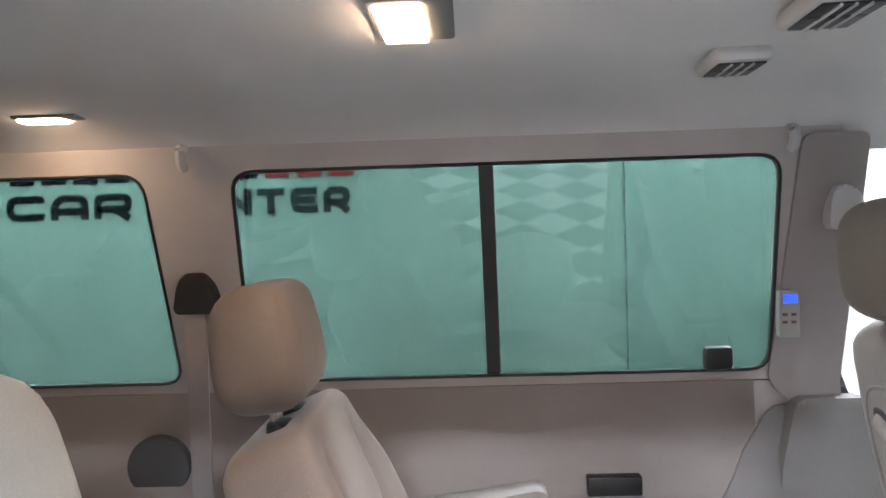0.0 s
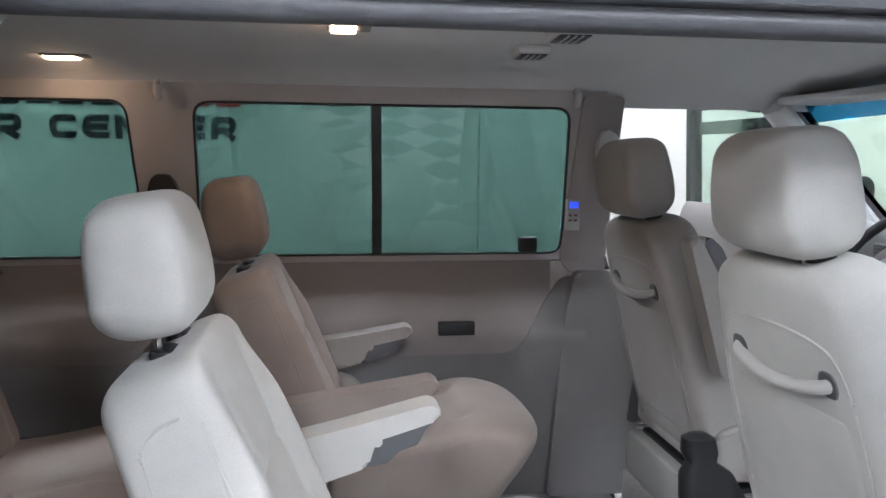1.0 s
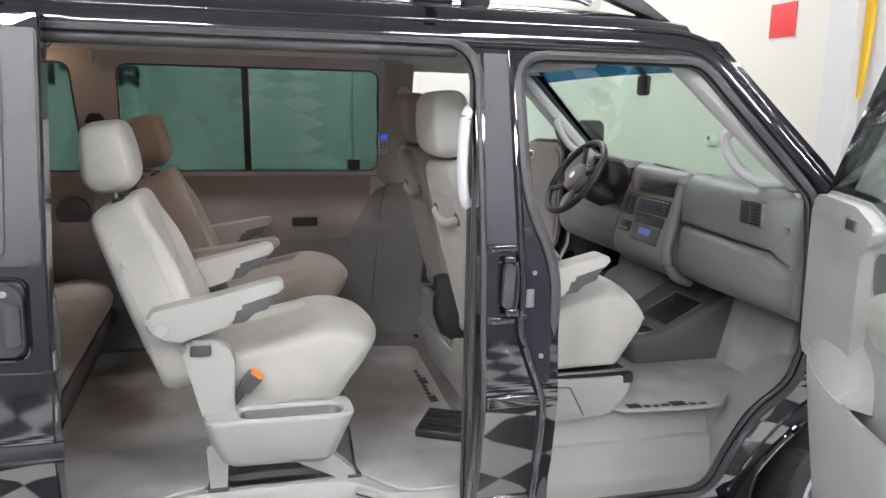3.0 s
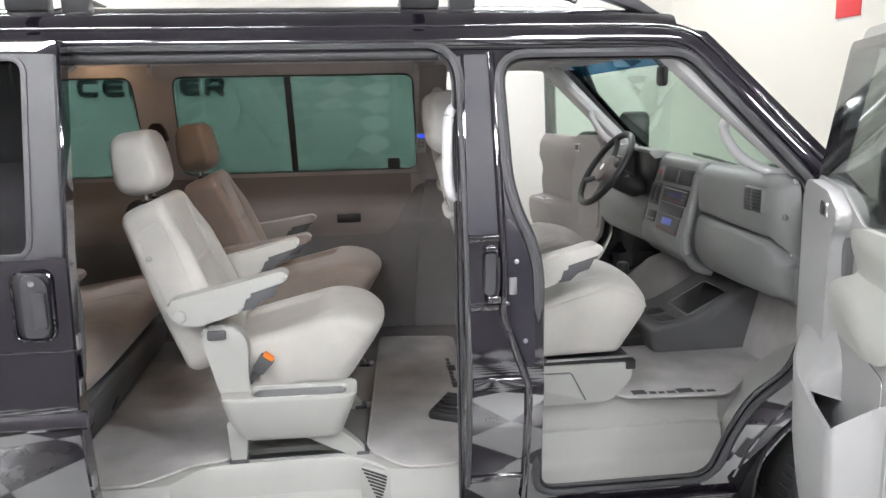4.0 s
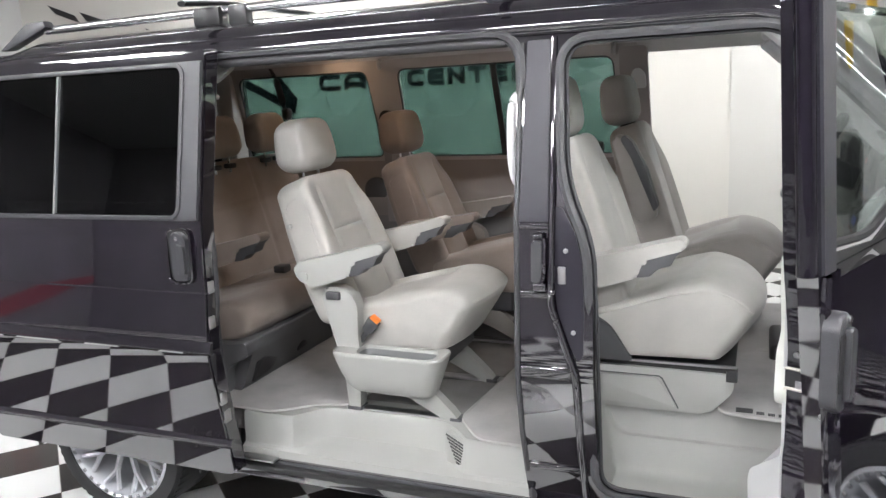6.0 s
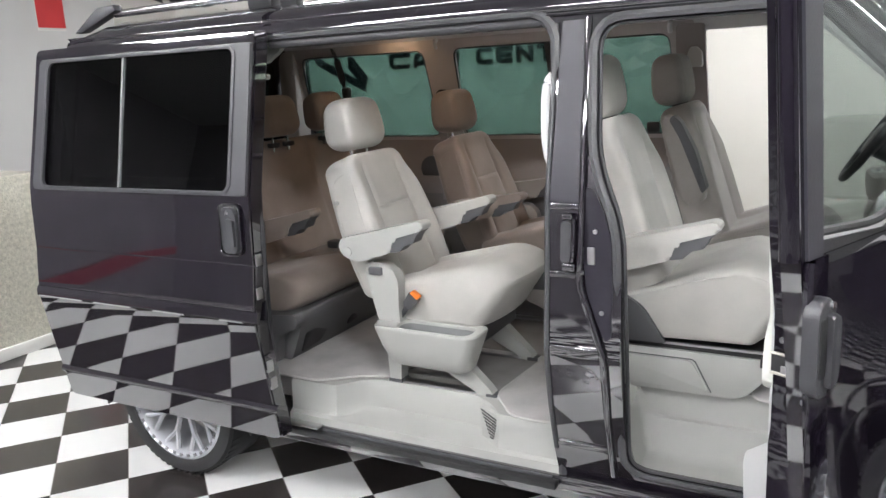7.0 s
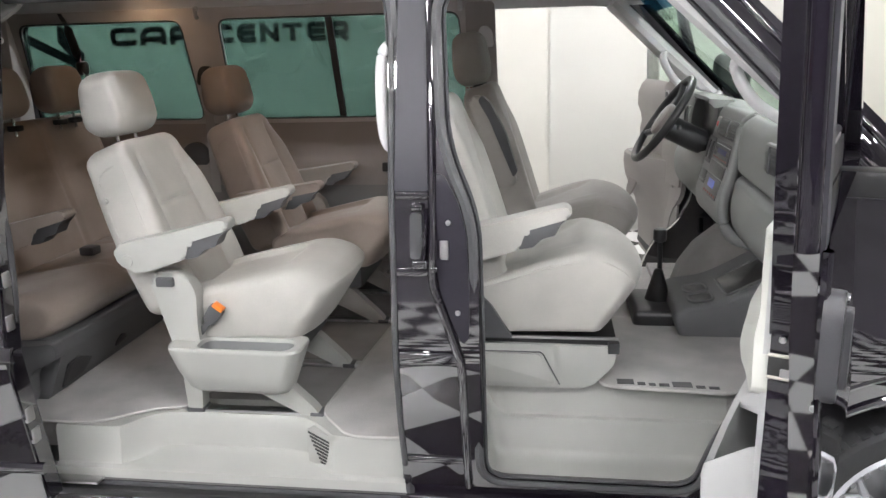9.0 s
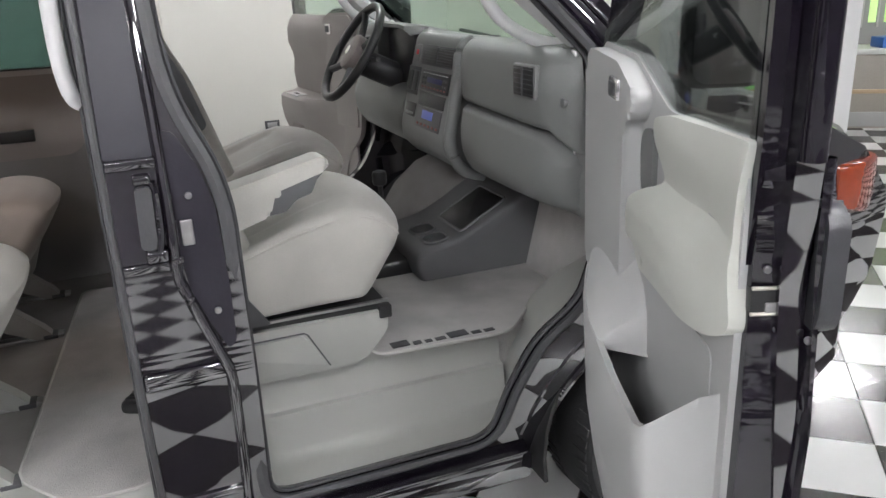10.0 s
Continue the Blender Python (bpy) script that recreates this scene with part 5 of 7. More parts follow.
def front_door(s, angle, name, label):
    """s = 1: on the near side; -1: its mirror on the far side."""
    y0 = HUNG.y if s > 0 else WIDTH - HUNG.y
    base = Matrix.Translation((HUNG.x, y0 - 0.92, 0)) @ Matrix.Rotation(radians(angle * s), 4, "Z")
    mirror = Matrix.Diagonal((1, s, 1, 1))

    def fx(pts):
        return [(x - HINGE.x, z) for x, z in pts]

    def lift(bm):
        """Mirrors the far door, whose frame stands a little taller."""
        if s < 0:
            for v in bm.verts:
                v.co.z += max(0, v.co.z - 1.3) * 0.26
        bmesh.ops.transform(bm, matrix=mirror, verts=bm.verts)

    TRIM_SET = ("trim_board", "trim_backing", "trim_bulge", "map_pocket", "pocket_cap", "pocket_back", "armrest", "pull_recess", "door_switch", "door_switch_key")

    def put(nm, bm, material, lb="", parent=None, smooth=True):
        if s > 0 and nm in TRIM_SET:
            bmesh.ops.translate(bm, vec=(0, -0.013, 0), verts=bm.verts)
        lift(bm)
        return part(nm, bm, material, parent or door, lb, smooth)

    bm = panel(fx(rounded(FD, [0.04, 0.05, 0.05, 0.06, 0.05, 0.02, 0.02, 0.05, 0.06, 0.1, 0.05])), [fx(rounded(FW, 0.03))], lambda x, z: y_door(z) - 0.045, 0.03, ZC)
    bmesh.ops.transform(bm, matrix=mirror, verts=bm.verts)
    door = part(name, bm, BLACK_PAINT, van, label, at=base)
    inner = [(0.185, 0.47), (0.775, 0.455), (0.80, 0.62), (0.87, 0.755), (1.04, 0.87), (1.065, 0.98), (1.065, 1.25), (1.065, 1.36), (0.71, 1.745), (0.135, 1.745), (0.155, 1.36), (0.185, 1.18)]
    put("inner_frame", panel(fx(rounded(inner, 0.03)), [fx(rounded(FW, 0.03))], lambda x, z: y_door(z) - 0.014, 0.027, ZC), WAVY if s > 0 else JAMB_BLACK, "black inner door frame")
    face = []
    for z, k in ((0.46, 0.0), (0.54, 0.0), (0.56, 0.004), (1.0, 0.001), (1.03, 0.0), (1.055, 0.006), (1.125, 0.007), (1.215, 0.006), (1.225, 0.003), (1.24, 0.004), (1.29, 0.008), (1.308, -0.003), (1.325, 0.0), (1.335, 0.004)):
        face.append([(x - HINGE.x, y, z) for x, y in ((0.205, 0.043), (0.163 + k, 0.041), (0.158 + k, -0.018), (0.150, -0.026), (0.1425, -0.028 + 0.15 * (y_door(z) - 0.024)), (0.1375, -0.026 + 0.4 * (y_door(z) - 0.026)), (0.1365, -0.026 + 0.65 * (y_door(z) - 0.026)), (0.139, y_door(z) - 0.047), (0.146, y_door(z) - 0.054), (0.205, y_door(z) - 0.052))])
    put("shut_face", loft(face), WAVY, "glossy black shut face of the door")
    o = put("window_pane", panel(fx([(0.18, 1.285), (1.055, 1.285), (1.055, 1.35), (0.70, 1.725), (0.145, 1.725)]), [], lambda x, z: y_door(z) + 0.010, 0.004, ZC), GLASS_CLEAR if s < 0 else GLASS_DOOR, "door window")
    o.visible_shadow = False
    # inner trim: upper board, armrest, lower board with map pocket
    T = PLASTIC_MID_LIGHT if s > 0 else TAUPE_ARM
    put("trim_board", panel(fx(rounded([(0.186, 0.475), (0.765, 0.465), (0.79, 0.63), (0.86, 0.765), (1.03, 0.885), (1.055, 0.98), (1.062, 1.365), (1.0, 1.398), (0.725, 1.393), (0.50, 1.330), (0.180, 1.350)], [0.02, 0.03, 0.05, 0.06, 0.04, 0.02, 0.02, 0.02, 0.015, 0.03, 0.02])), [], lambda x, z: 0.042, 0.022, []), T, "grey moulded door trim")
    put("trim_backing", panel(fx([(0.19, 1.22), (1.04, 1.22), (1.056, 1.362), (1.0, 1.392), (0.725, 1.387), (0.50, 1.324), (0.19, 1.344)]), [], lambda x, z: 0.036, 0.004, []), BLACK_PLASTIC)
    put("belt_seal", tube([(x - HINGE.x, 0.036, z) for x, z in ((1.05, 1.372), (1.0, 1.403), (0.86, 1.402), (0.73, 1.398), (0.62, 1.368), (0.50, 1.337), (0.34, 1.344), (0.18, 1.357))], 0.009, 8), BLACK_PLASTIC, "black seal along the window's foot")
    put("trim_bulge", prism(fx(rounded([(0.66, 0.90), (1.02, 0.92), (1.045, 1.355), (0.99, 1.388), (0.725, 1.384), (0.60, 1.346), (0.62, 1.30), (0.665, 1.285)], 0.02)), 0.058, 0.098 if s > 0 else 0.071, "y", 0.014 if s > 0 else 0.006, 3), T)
    # the map pocket: an outer wall standing off the board, with a sloping end
    low = lambda x: 0.485 if x < 0.76 else 0.485 + 0.15 * (x - 0.76) / 0.04 if x < 0.80 else 0.635 + 0.13 * (x - 0.80) / 0.07 if x < 0.87 else 0.765 + 0.11 * (x - 0.87) / 0.15
    wallp = []
    for x, y, z in ((0.20, 0.060, 1.022), (0.212, 0.068, 1.018), (0.235, 0.084, 1.0), (0.255, 0.142, 0.952), (0.268, 0.152, 0.938), (0.30, 0.155, 0.926), (0.45, 0.158, 0.924), (0.62, 0.156, 0.926), (0.72, 0.150, 0.930), (0.80, 0.138, 0.932), (0.90, 0.115, 0.945), (1.0, 0.085, 0.955)):
        b = low(x)
        yb = 0.062 + (y - 0.062) * 0.45
        wallp.append([(x - HINGE.x, yq, b + (z - b) * q) for q, yq in ((0.0, yb), (0.25, yb + (y - yb) * 0.45), (0.52, yb + (y - yb) * 0.80), (0.54, yb + (y - yb) * 0.78), (0.56, yb + (y - yb) * 0.84), (0.96, y), (1.0, y - 0.003), (1.0, max(y - 0.014, 0.056)), (0.9, max(y - 0.016, 0.054)), (0.0, 0.054))])
    if s > 0:
        put("map_pocket", loft(wallp), T, "map pocket along the door's foot")
        caps = []
        for x, y, z, up in ((0.560, 0.148, 0.920, 0.004), (0.568, 0.153, 0.923, 0.05), (0.60, 0.154, 0.924, 0.09), (0.66, 0.152, 0.926, 0.115), (0.72, 0.147, 0.928, 0.12), (0.80, 0.135, 0.930, 0.12), (0.90, 0.113, 0.943, 0.10), (1.0, 0.083, 0.953, 0.08)):
            caps.append([(x - HINGE.x, y, z - 0.006), (x - HINGE.x, y - 0.004, z + 0.06 * up), (x - HINGE.x, 0.55 * y + 0.45 * 0.066, z + 0.55 * up), (x - HINGE.x, 0.072, z + 0.93 * up), (x - HINGE.x, 0.064, z + up), (x - HINGE.x, 0.058, z + up), (x - HINGE.x, 0.058, z - 0.03)])
        put("pocket_cap", loft(caps), T, "closed upper end of the map pocket")
    put("pocket_back", panel(fx(rounded([(0.245, 0.90), (0.90, 0.90), (0.80, 1.02), (0.62, 1.06), (0.245, 1.06)], 0.02)), [], lambda x, z: 0.065, 0.002, []), T)

    def sculpt(x, z):
        u = x + HINGE.x
        k = min(1, max(0, (1.235 - z) / 0.05))
        k = k * k * (3 - 2 * k) * min(1, max(0, (u - 0.17) / 0.12))
        e = min(1, max(0, (z - 1.10) / 0.03))
        full = 0.073 + 0.040 * k * (0.6 + 0.4 * e) + 0.016 * math.exp(-((z - 1.305) / 0.035) ** 2 - ((u - 0.42) / 0.12) ** 2) - 0.012 * math.exp(-((u - 0.29) / 0.06) ** 2 - ((z - 1.215) / 0.045) ** 2)
        edge = 0.064 + 0.42 * max(0.007, u - 0.16) + (0.016 + 0.28 * (u - 0.16)) * min(1, max(0, (1.21 - z) / 0.05))
        return min(full, edge)

    shape = rounded([(0.172, 1.12), (0.192, 1.236), (0.178, 1.32), (0.170, 1.350), (0.45, 1.334), (0.535, 1.316), (0.535, 1.28), (0.47, 1.228), (0.53, 1.205), (0.56, 1.17), (0.555, 1.09), (0.52, 1.075), (0.225, 1.092)], [0.02, 0.06, 0.03, 0.01, 0.05, 0.03, 0.03, 0.02, 0.02, 0.03, 0.02, 0.03, 0.03])
    if s > 0:
        put("armrest", panel(fx(shape), [], sculpt, -0.03, [1.11 + 0.015 * k for k in range(16)], [0.20 + 0.025 * k - HINGE.x for k in range(15)]), CREAM, "pale moulded armrest")
    else:
        depth = ((1.385, 0.050), (1.365, 0.085), (1.33, 0.104), (1.27, 0.106), (1.22, 0.086), (1.18, 0.078), (1.12, 0.088), (1.06, 0.082), (1.03, 0.074), (1.018, 0.110), (1.014, 0.160), (1.0, 0.176), (0.95, 0.180), (0.88, 0.170), (0.80, 0.140), (0.72, 0.100), (0.62, 0.082), (0.50, 0.076))
        cols = []
        for x, m in ((0.166, 0.0), (0.168, 0.45), (0.176, 0.78), (0.192, 0.95), (0.22, 1.0), (0.40, 1.0), (0.52, 0.98), (0.58, 0.88), (0.64, 0.62), (0.70, 0.32), (0.76, 0.12), (0.86, 0.04), (0.95, 0.0)):
            low = 0.50 if x < 0.74 else 0.50 + 1.2 * (x - 0.74)
            cols.append([(x - HINGE.x, 0.056 + (d - 0.056) * m, max(z, low)) for z, d in depth] + [(x - HINGE.x, 0.045, low), (x - HINGE.x, 0.045, 1.385)])
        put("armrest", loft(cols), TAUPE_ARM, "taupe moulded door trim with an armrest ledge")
        put("switch_plate", prism(fx(rounded([(0.27, 0.10), (0.45, 0.10), (0.45, 0.168), (0.27, 0.168)], 0.012)), 1.012, 1.019, "z", 0.003), LINER)
        put("switch", box(0.33 - HINGE.x, 0.385 - HINGE.x, 0.128, 0.142, 1.017, 1.022, 0.002), BLACK_PLASTIC)
        bm = disc((0, 0, 0), 0.085, 0.012, "y", 32, 0.004)
        bmesh.ops.transform(bm, matrix=Matrix.Translation((0.43 - HINGE.x, 0.166, 0.86)) @ Matrix.Rotation(radians(18), 4, "X"), verts=bm.verts)
        put("loudspeaker", bm, TRIM_TAUPE, "round loudspeaker cover")
    if s > 0:
        # Plate on the trim: the recess's shade is put into its darker grey.
        put("pull_recess", prism(fx(rounded([(0.556, 1.19), (0.628, 1.175), (0.640, 1.25), (0.625, 1.285), (0.556, 1.288)], 0.02)), 0.05, 0.0725, "y", 0.003), PLASTIC_MID, "pull recess, its shade put in as darker grey")
    sw = put("door_switch", box(0.70 - HINGE.x, 0.77 - HINGE.x, 0.068, 0.104 if s > 0 else 0.077, 1.318, 1.356, 0.004), CHROME, "small chrome-framed window switch")
    put("door_switch_key", box(0.712 - HINGE.x, 0.758 - HINGE.x, 0.072, 0.107 if s > 0 else 0.080, 1.325, 1.349, 0.003), PLASTIC_DARK, "", sw)
    slot = put("latch_slot", box(0.1635 - HINGE.x, 0.18 - HINGE.x, -0.006, 0.042, 1.150, 1.180, 0.001), BLACK_PLASTIC, "black latch slot with a steel rim")
    put("latch_rim", tube([(0.163 - HINGE.x, 0.042, 1.181), (0.163 - HINGE.x, -0.006, 1.181), (0.163 - HINGE.x, -0.008, 1.179), (0.163 - HINGE.x, -0.008, 1.151), (0.163 - HINGE.x, -0.006, 1.149), (0.163 - HINGE.x, 0.042, 1.149)], 0.0025, 6, steps=1), LATCH, "", slot)
    put("latch_claw", box(0.161 - HINGE.x, 0.17 - HINGE.x, 0.010, 0.026, 1.150, 1.163, 0.002), STEEL, "", slot)
    for x, y, z in ((0.165, 0.026, 1.203), (0.165, -0.004, 1.200), (0.165, 0.008, 1.128), (0.145, -0.020, 1.122), (0.145, -0.014, 1.285)):
        put("latch_bolt", disc((x - HINGE.x, y, z), 0.0048, 0.005, "x", 14, 0.0015), STEEL)
    grip = put("outer_handle", prism(fx(rounded([(0.128, 1.150), (0.148, 1.128), (0.176, 1.145), (0.182, 1.25), (0.170, 1.284), (0.142, 1.284), (0.128, 1.262)], 0.014)), -0.044, -0.020, "y", 0.006, 3), HANDLE, "charcoal outer door handle with a pull bar")
    put("handle_recess", prism(fx(rounded([(0.133, 1.166), (0.153, 1.166), (0.153, 1.256), (0.133, 1.256)], 0.008)), -0.0452, -0.040, "y"), BLACK_PLASTIC, "", grip)
    put("pull_bar", prism(fx(rounded([(0.152, 1.150), (0.170, 1.150), (0.177, 1.17), (0.177, 1.25), (0.168, 1.262), (0.152, 1.262)], 0.006)), -0.054, -0.040, "y", 0.004, 3), HANDLE, "", grip)
    put("lock_barrel", disc((0.166 - HINGE.x, -0.045, 1.272), 0.006, 0.006, "y", 16), CHROME, "", grip)
    for z in (1.60, 1.561, 1.431):
        put("frame_ridge", box(0.1535 - 0.02 * (z - 1.36) / 0.385 - HINGE.x, 0.165 - 0.02 * (z - 1.36) / 0.385 - HINGE.x, y_door(z) - 0.046, y_door(z) - 0.015, z - 0.003, z + 0.003, 0.0025), BLACK_PAINT)
    put("hem", tube([(x - HINGE.x, y_door(z) - 0.030, z) for x, z in ((0.133, 1.335), (0.1325, 1.36), (0.1275, 1.44), (0.119, 1.58), (0.1075, 1.762))], 0.0165, 12, flat=0.9), WAVY, "rounded hem of the door skin")
    put("window_post", panel(fx([(0.150, 1.30), (0.195, 1.30), (0.165, 1.745), (0.115, 1.745)]), [], lambda x, z: y_door(z) - 0.05, 0.006, ZC), SATIN)
    m = put("mirror", box(0.90 - HINGE.x, 0.98 - HINGE.x, -0.26, -0.085, 1.30, 1.495, 0.039, 5), BLACK_PLASTIC, "black door mirror")
    put("mirror_glass", prism(rounded([(-0.246, 1.314), (-0.099, 1.314), (-0.099, 1.481), (-0.246, 1.481)], 0.036, 6), 0.896 - HINGE.x, 0.904 - HINGE.x, "x"), MIRROR, "", m)
    put("mirror_foot", box(0.95 - HINGE.x, 1.03 - HINGE.x, -0.12, 0.03, 1.26, 1.32, 0.01), BLACK_PLASTIC, "", m)
    return door


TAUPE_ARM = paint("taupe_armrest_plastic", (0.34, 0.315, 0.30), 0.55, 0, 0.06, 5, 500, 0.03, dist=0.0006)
GLASS_DOOR = glass("tinted_door_glass", (0.66, 0.70, 0.68), gloss=0.07)
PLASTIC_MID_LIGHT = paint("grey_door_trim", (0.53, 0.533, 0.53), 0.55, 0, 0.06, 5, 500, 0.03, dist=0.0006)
CREAM = paint("pale_armrest_plastic", (0.66, 0.67, 0.62), 0.45, 0, 0.05, 5, 500, 0.02, dist=0.0006)
front_door(1, 67.5, "front_door", "glossy black front door, wide open")
front_door(-1, 84.0, "front_door", "black driver's door, open")


# ---- seats ----
def even(loop, n):
    """n points spread evenly along a closed polygon."""
    pts = [Vector(p) for p in loop]
    seg = [(pts[(i + 1) % len(pts)] - p).length for i, p in enumerate(pts)]
    total, out, i, run = sum(seg), [], 0, 0.0
    for k in range(n):
        s = total * k / n
        while run + seg[i] < s:
            run += seg[i]
            i += 1
        out.append(pts[i].lerp(pts[(i + 1) % len(pts)], (s - run) / max(seg[i], 1e-9)))
    return out


def ease(a, b, x):
    t = min(1.0, max(0.0, (x - a) / (b - a)))
    return t * t * (3 - 2 * t)


def cushion(profile, y0, y1, soft, r, shape, n=110, across=34):
    """A seat cushion: an (x, z) outline carried across, softened at both sides, its upholstery dented by shape(x, v) on top."""
    prof = even(rounded(profile, r, 6), n)
    cx, cz = sum(p.x for p in prof) / n, sum(p.y for p in prof) / n
    w = (y1 - y0) / 2
    stops = [(-w + soft * o, math.sqrt(max(0, 1 - (1 - o) ** 2))) for o in (0, 0.08, 0.22, 0.42, 0.7, 1.0)]
    mid = [(-w + soft + 2 * (w - soft) * k / across, 1.0) for k in range(1, across)]
    rings = []
    for y, f in stops + mid + [(-y, f) for y, f in stops[::-1]]:
        ring = []
        for p in prof:
            d = Vector((p.x - cx, p.y - cz))
            q = d - d.normalized() * min(soft * (1 - f), d.length * 0.8)
            dx, dz = shape(cx + q.x, y / w, cz + q.y)
            ring.append((cx + q.x + dx, (y0 + y1) / 2 + y, cz + q.y + dz))
        rings.append(ring)
    return loft(rings)


def padded(lo, hi, thick, width, r=0.035, end=0.045, shoulder=0.06, dress=None, yc=0.0, k=132, n=44):
    """A backrest or headrest along lo to hi (x, z); thick and width follow t from 0 to 1; dress(v, t) pads its front."""
    lo, hi = Vector(lo), Vector(hi)
    d = hi - lo
    length = d.length
    d.normalize()
    fwd = Vector((d.y, -d.x))
    edge = [0, 0.05, 0.15, 0.32, 0.55, 0.8, 1.0]
    pos = [end * o for o in edge] + [end + (length - 2 * end) * j / n for j in range(1, n)] + [length - end * o for o in edge[::-1]]
    rings = []
    for s in pos:
        t = s / length
        f = math.sqrt(max(0.0, 1 - (1 - min(1, s / end, (length - s) / end)) ** 2))
        g = math.sqrt(max(0.0, 1 - (1 - min(1, s / shoulder, (length - s) / shoulder)) ** 2))
        a = thick(t) / 2 - end * 0.75 * (1 - f)
        b = width(t) / 2 - shoulder * (1 - g)
        rr = min(r, a * 0.9)
        ring = []
        for p in even(rounded([(-a, -b), (a, -b), (a, b), (-a, b)], rr, 6), k):
            u = p.x + (dress(p.y, t) * f * ease(0.1 * a, 0.9 * a, p.x) if dress else 0.0)
            q = lo + d * s + fwd * u
            ring.append((q.x, yc + p.y, q.y))
        rings.append(ring)
    return loft(rings)


def between(a, b):
    return lambda t: a + (b - a) * t


def headrest(parent, x, z, material, yc=0.0, w=0.27, lean=0.15, t=0.105, h=0.195, seat=None):
    def face(v, s):
        return -0.006 + 0.010 * (1 - (2 * v / w) ** 2) - 0.004 * math.exp(-((abs(v) - w * 0.40) / 0.010) ** 2)

    hr = part("headrest", padded((x + lean * 0.09, z - h / 2), (x - lean * 0.09, z + h / 2), lambda q: t * (0.90 + 0.10 * math.sin(math.pi * min(1, q * 1.3))), lambda q: w * (1 - 0.09 * q), 0.030, 0.052, 0.058, face, yc, 84, 16), material, parent, "padded headrest")
    for y in (-0.055, 0.055):
        part("headrest_post", tube([(x + 0.01, yc + y, z - h / 2 + 0.03), (x + 0.02, yc + y, z - h / 2 - 0.07)], 0.006, 8, steps=1), CHROME, parent)
        gx, gz = seat or (x + 0.02, z - h / 2 - 0.037)
        part("post_guide", prism(rounded([(gx - 0.022, yc + y - 0.030), (gx + 0.022, yc + y - 0.030), (gx + 0.022, yc + y + 0.030), (gx - 0.022, yc + y + 0.030)], 0.018), gz - 0.012, gz + 0.010, "z", 0.004), BLACK_PLASTIC, parent)
    return hr


def armrest(parent, y0, y1, material, dark=PLASTIC_DARK, dx=0.0, dz=0.0, dip=0.0):
    prof = rounded([(-0.372, 0.515), (-0.364, 0.566), (-0.335, 0.574), (-0.20, 0.603), (-0.025, 0.646), (-0.003, 0.636), (-0.010, 0.614), (-0.13, 0.578), (-0.146, 0.527), (-0.295, 0.480)], [0.03, 0.022, 0.02, 0.02, 0.015, 0.012, 0.012, 0.012, 0.012, 0.035])
    wedge = rounded([(-0.006, 0.622), (-0.12, 0.592), (-0.150, 0.526), (-0.11, 0.532), (-0.085, 0.556), (-0.05, 0.566), (-0.035, 0.596)], 0.006)
    co, si = math.cos(radians(dip)), math.sin(radians(dip))

    def swing(loop):
        return [(-0.335 + (x + 0.335) * co + (z - 0.53) * si + dx, 0.53 - (x + 0.335) * si + (z - 0.53) * co + dz) for x, z in loop]

    arm = part("armrest", prism(swing(prof), y0, y1, "y", 0.014, 4), material, parent, "tilted padded armrest")
    part("armrest_underside", prism(swing(wedge), y0 + 0.004, y1 - 0.004, "y", 0.004), dark, arm, "dark plastic underside")
    return arm


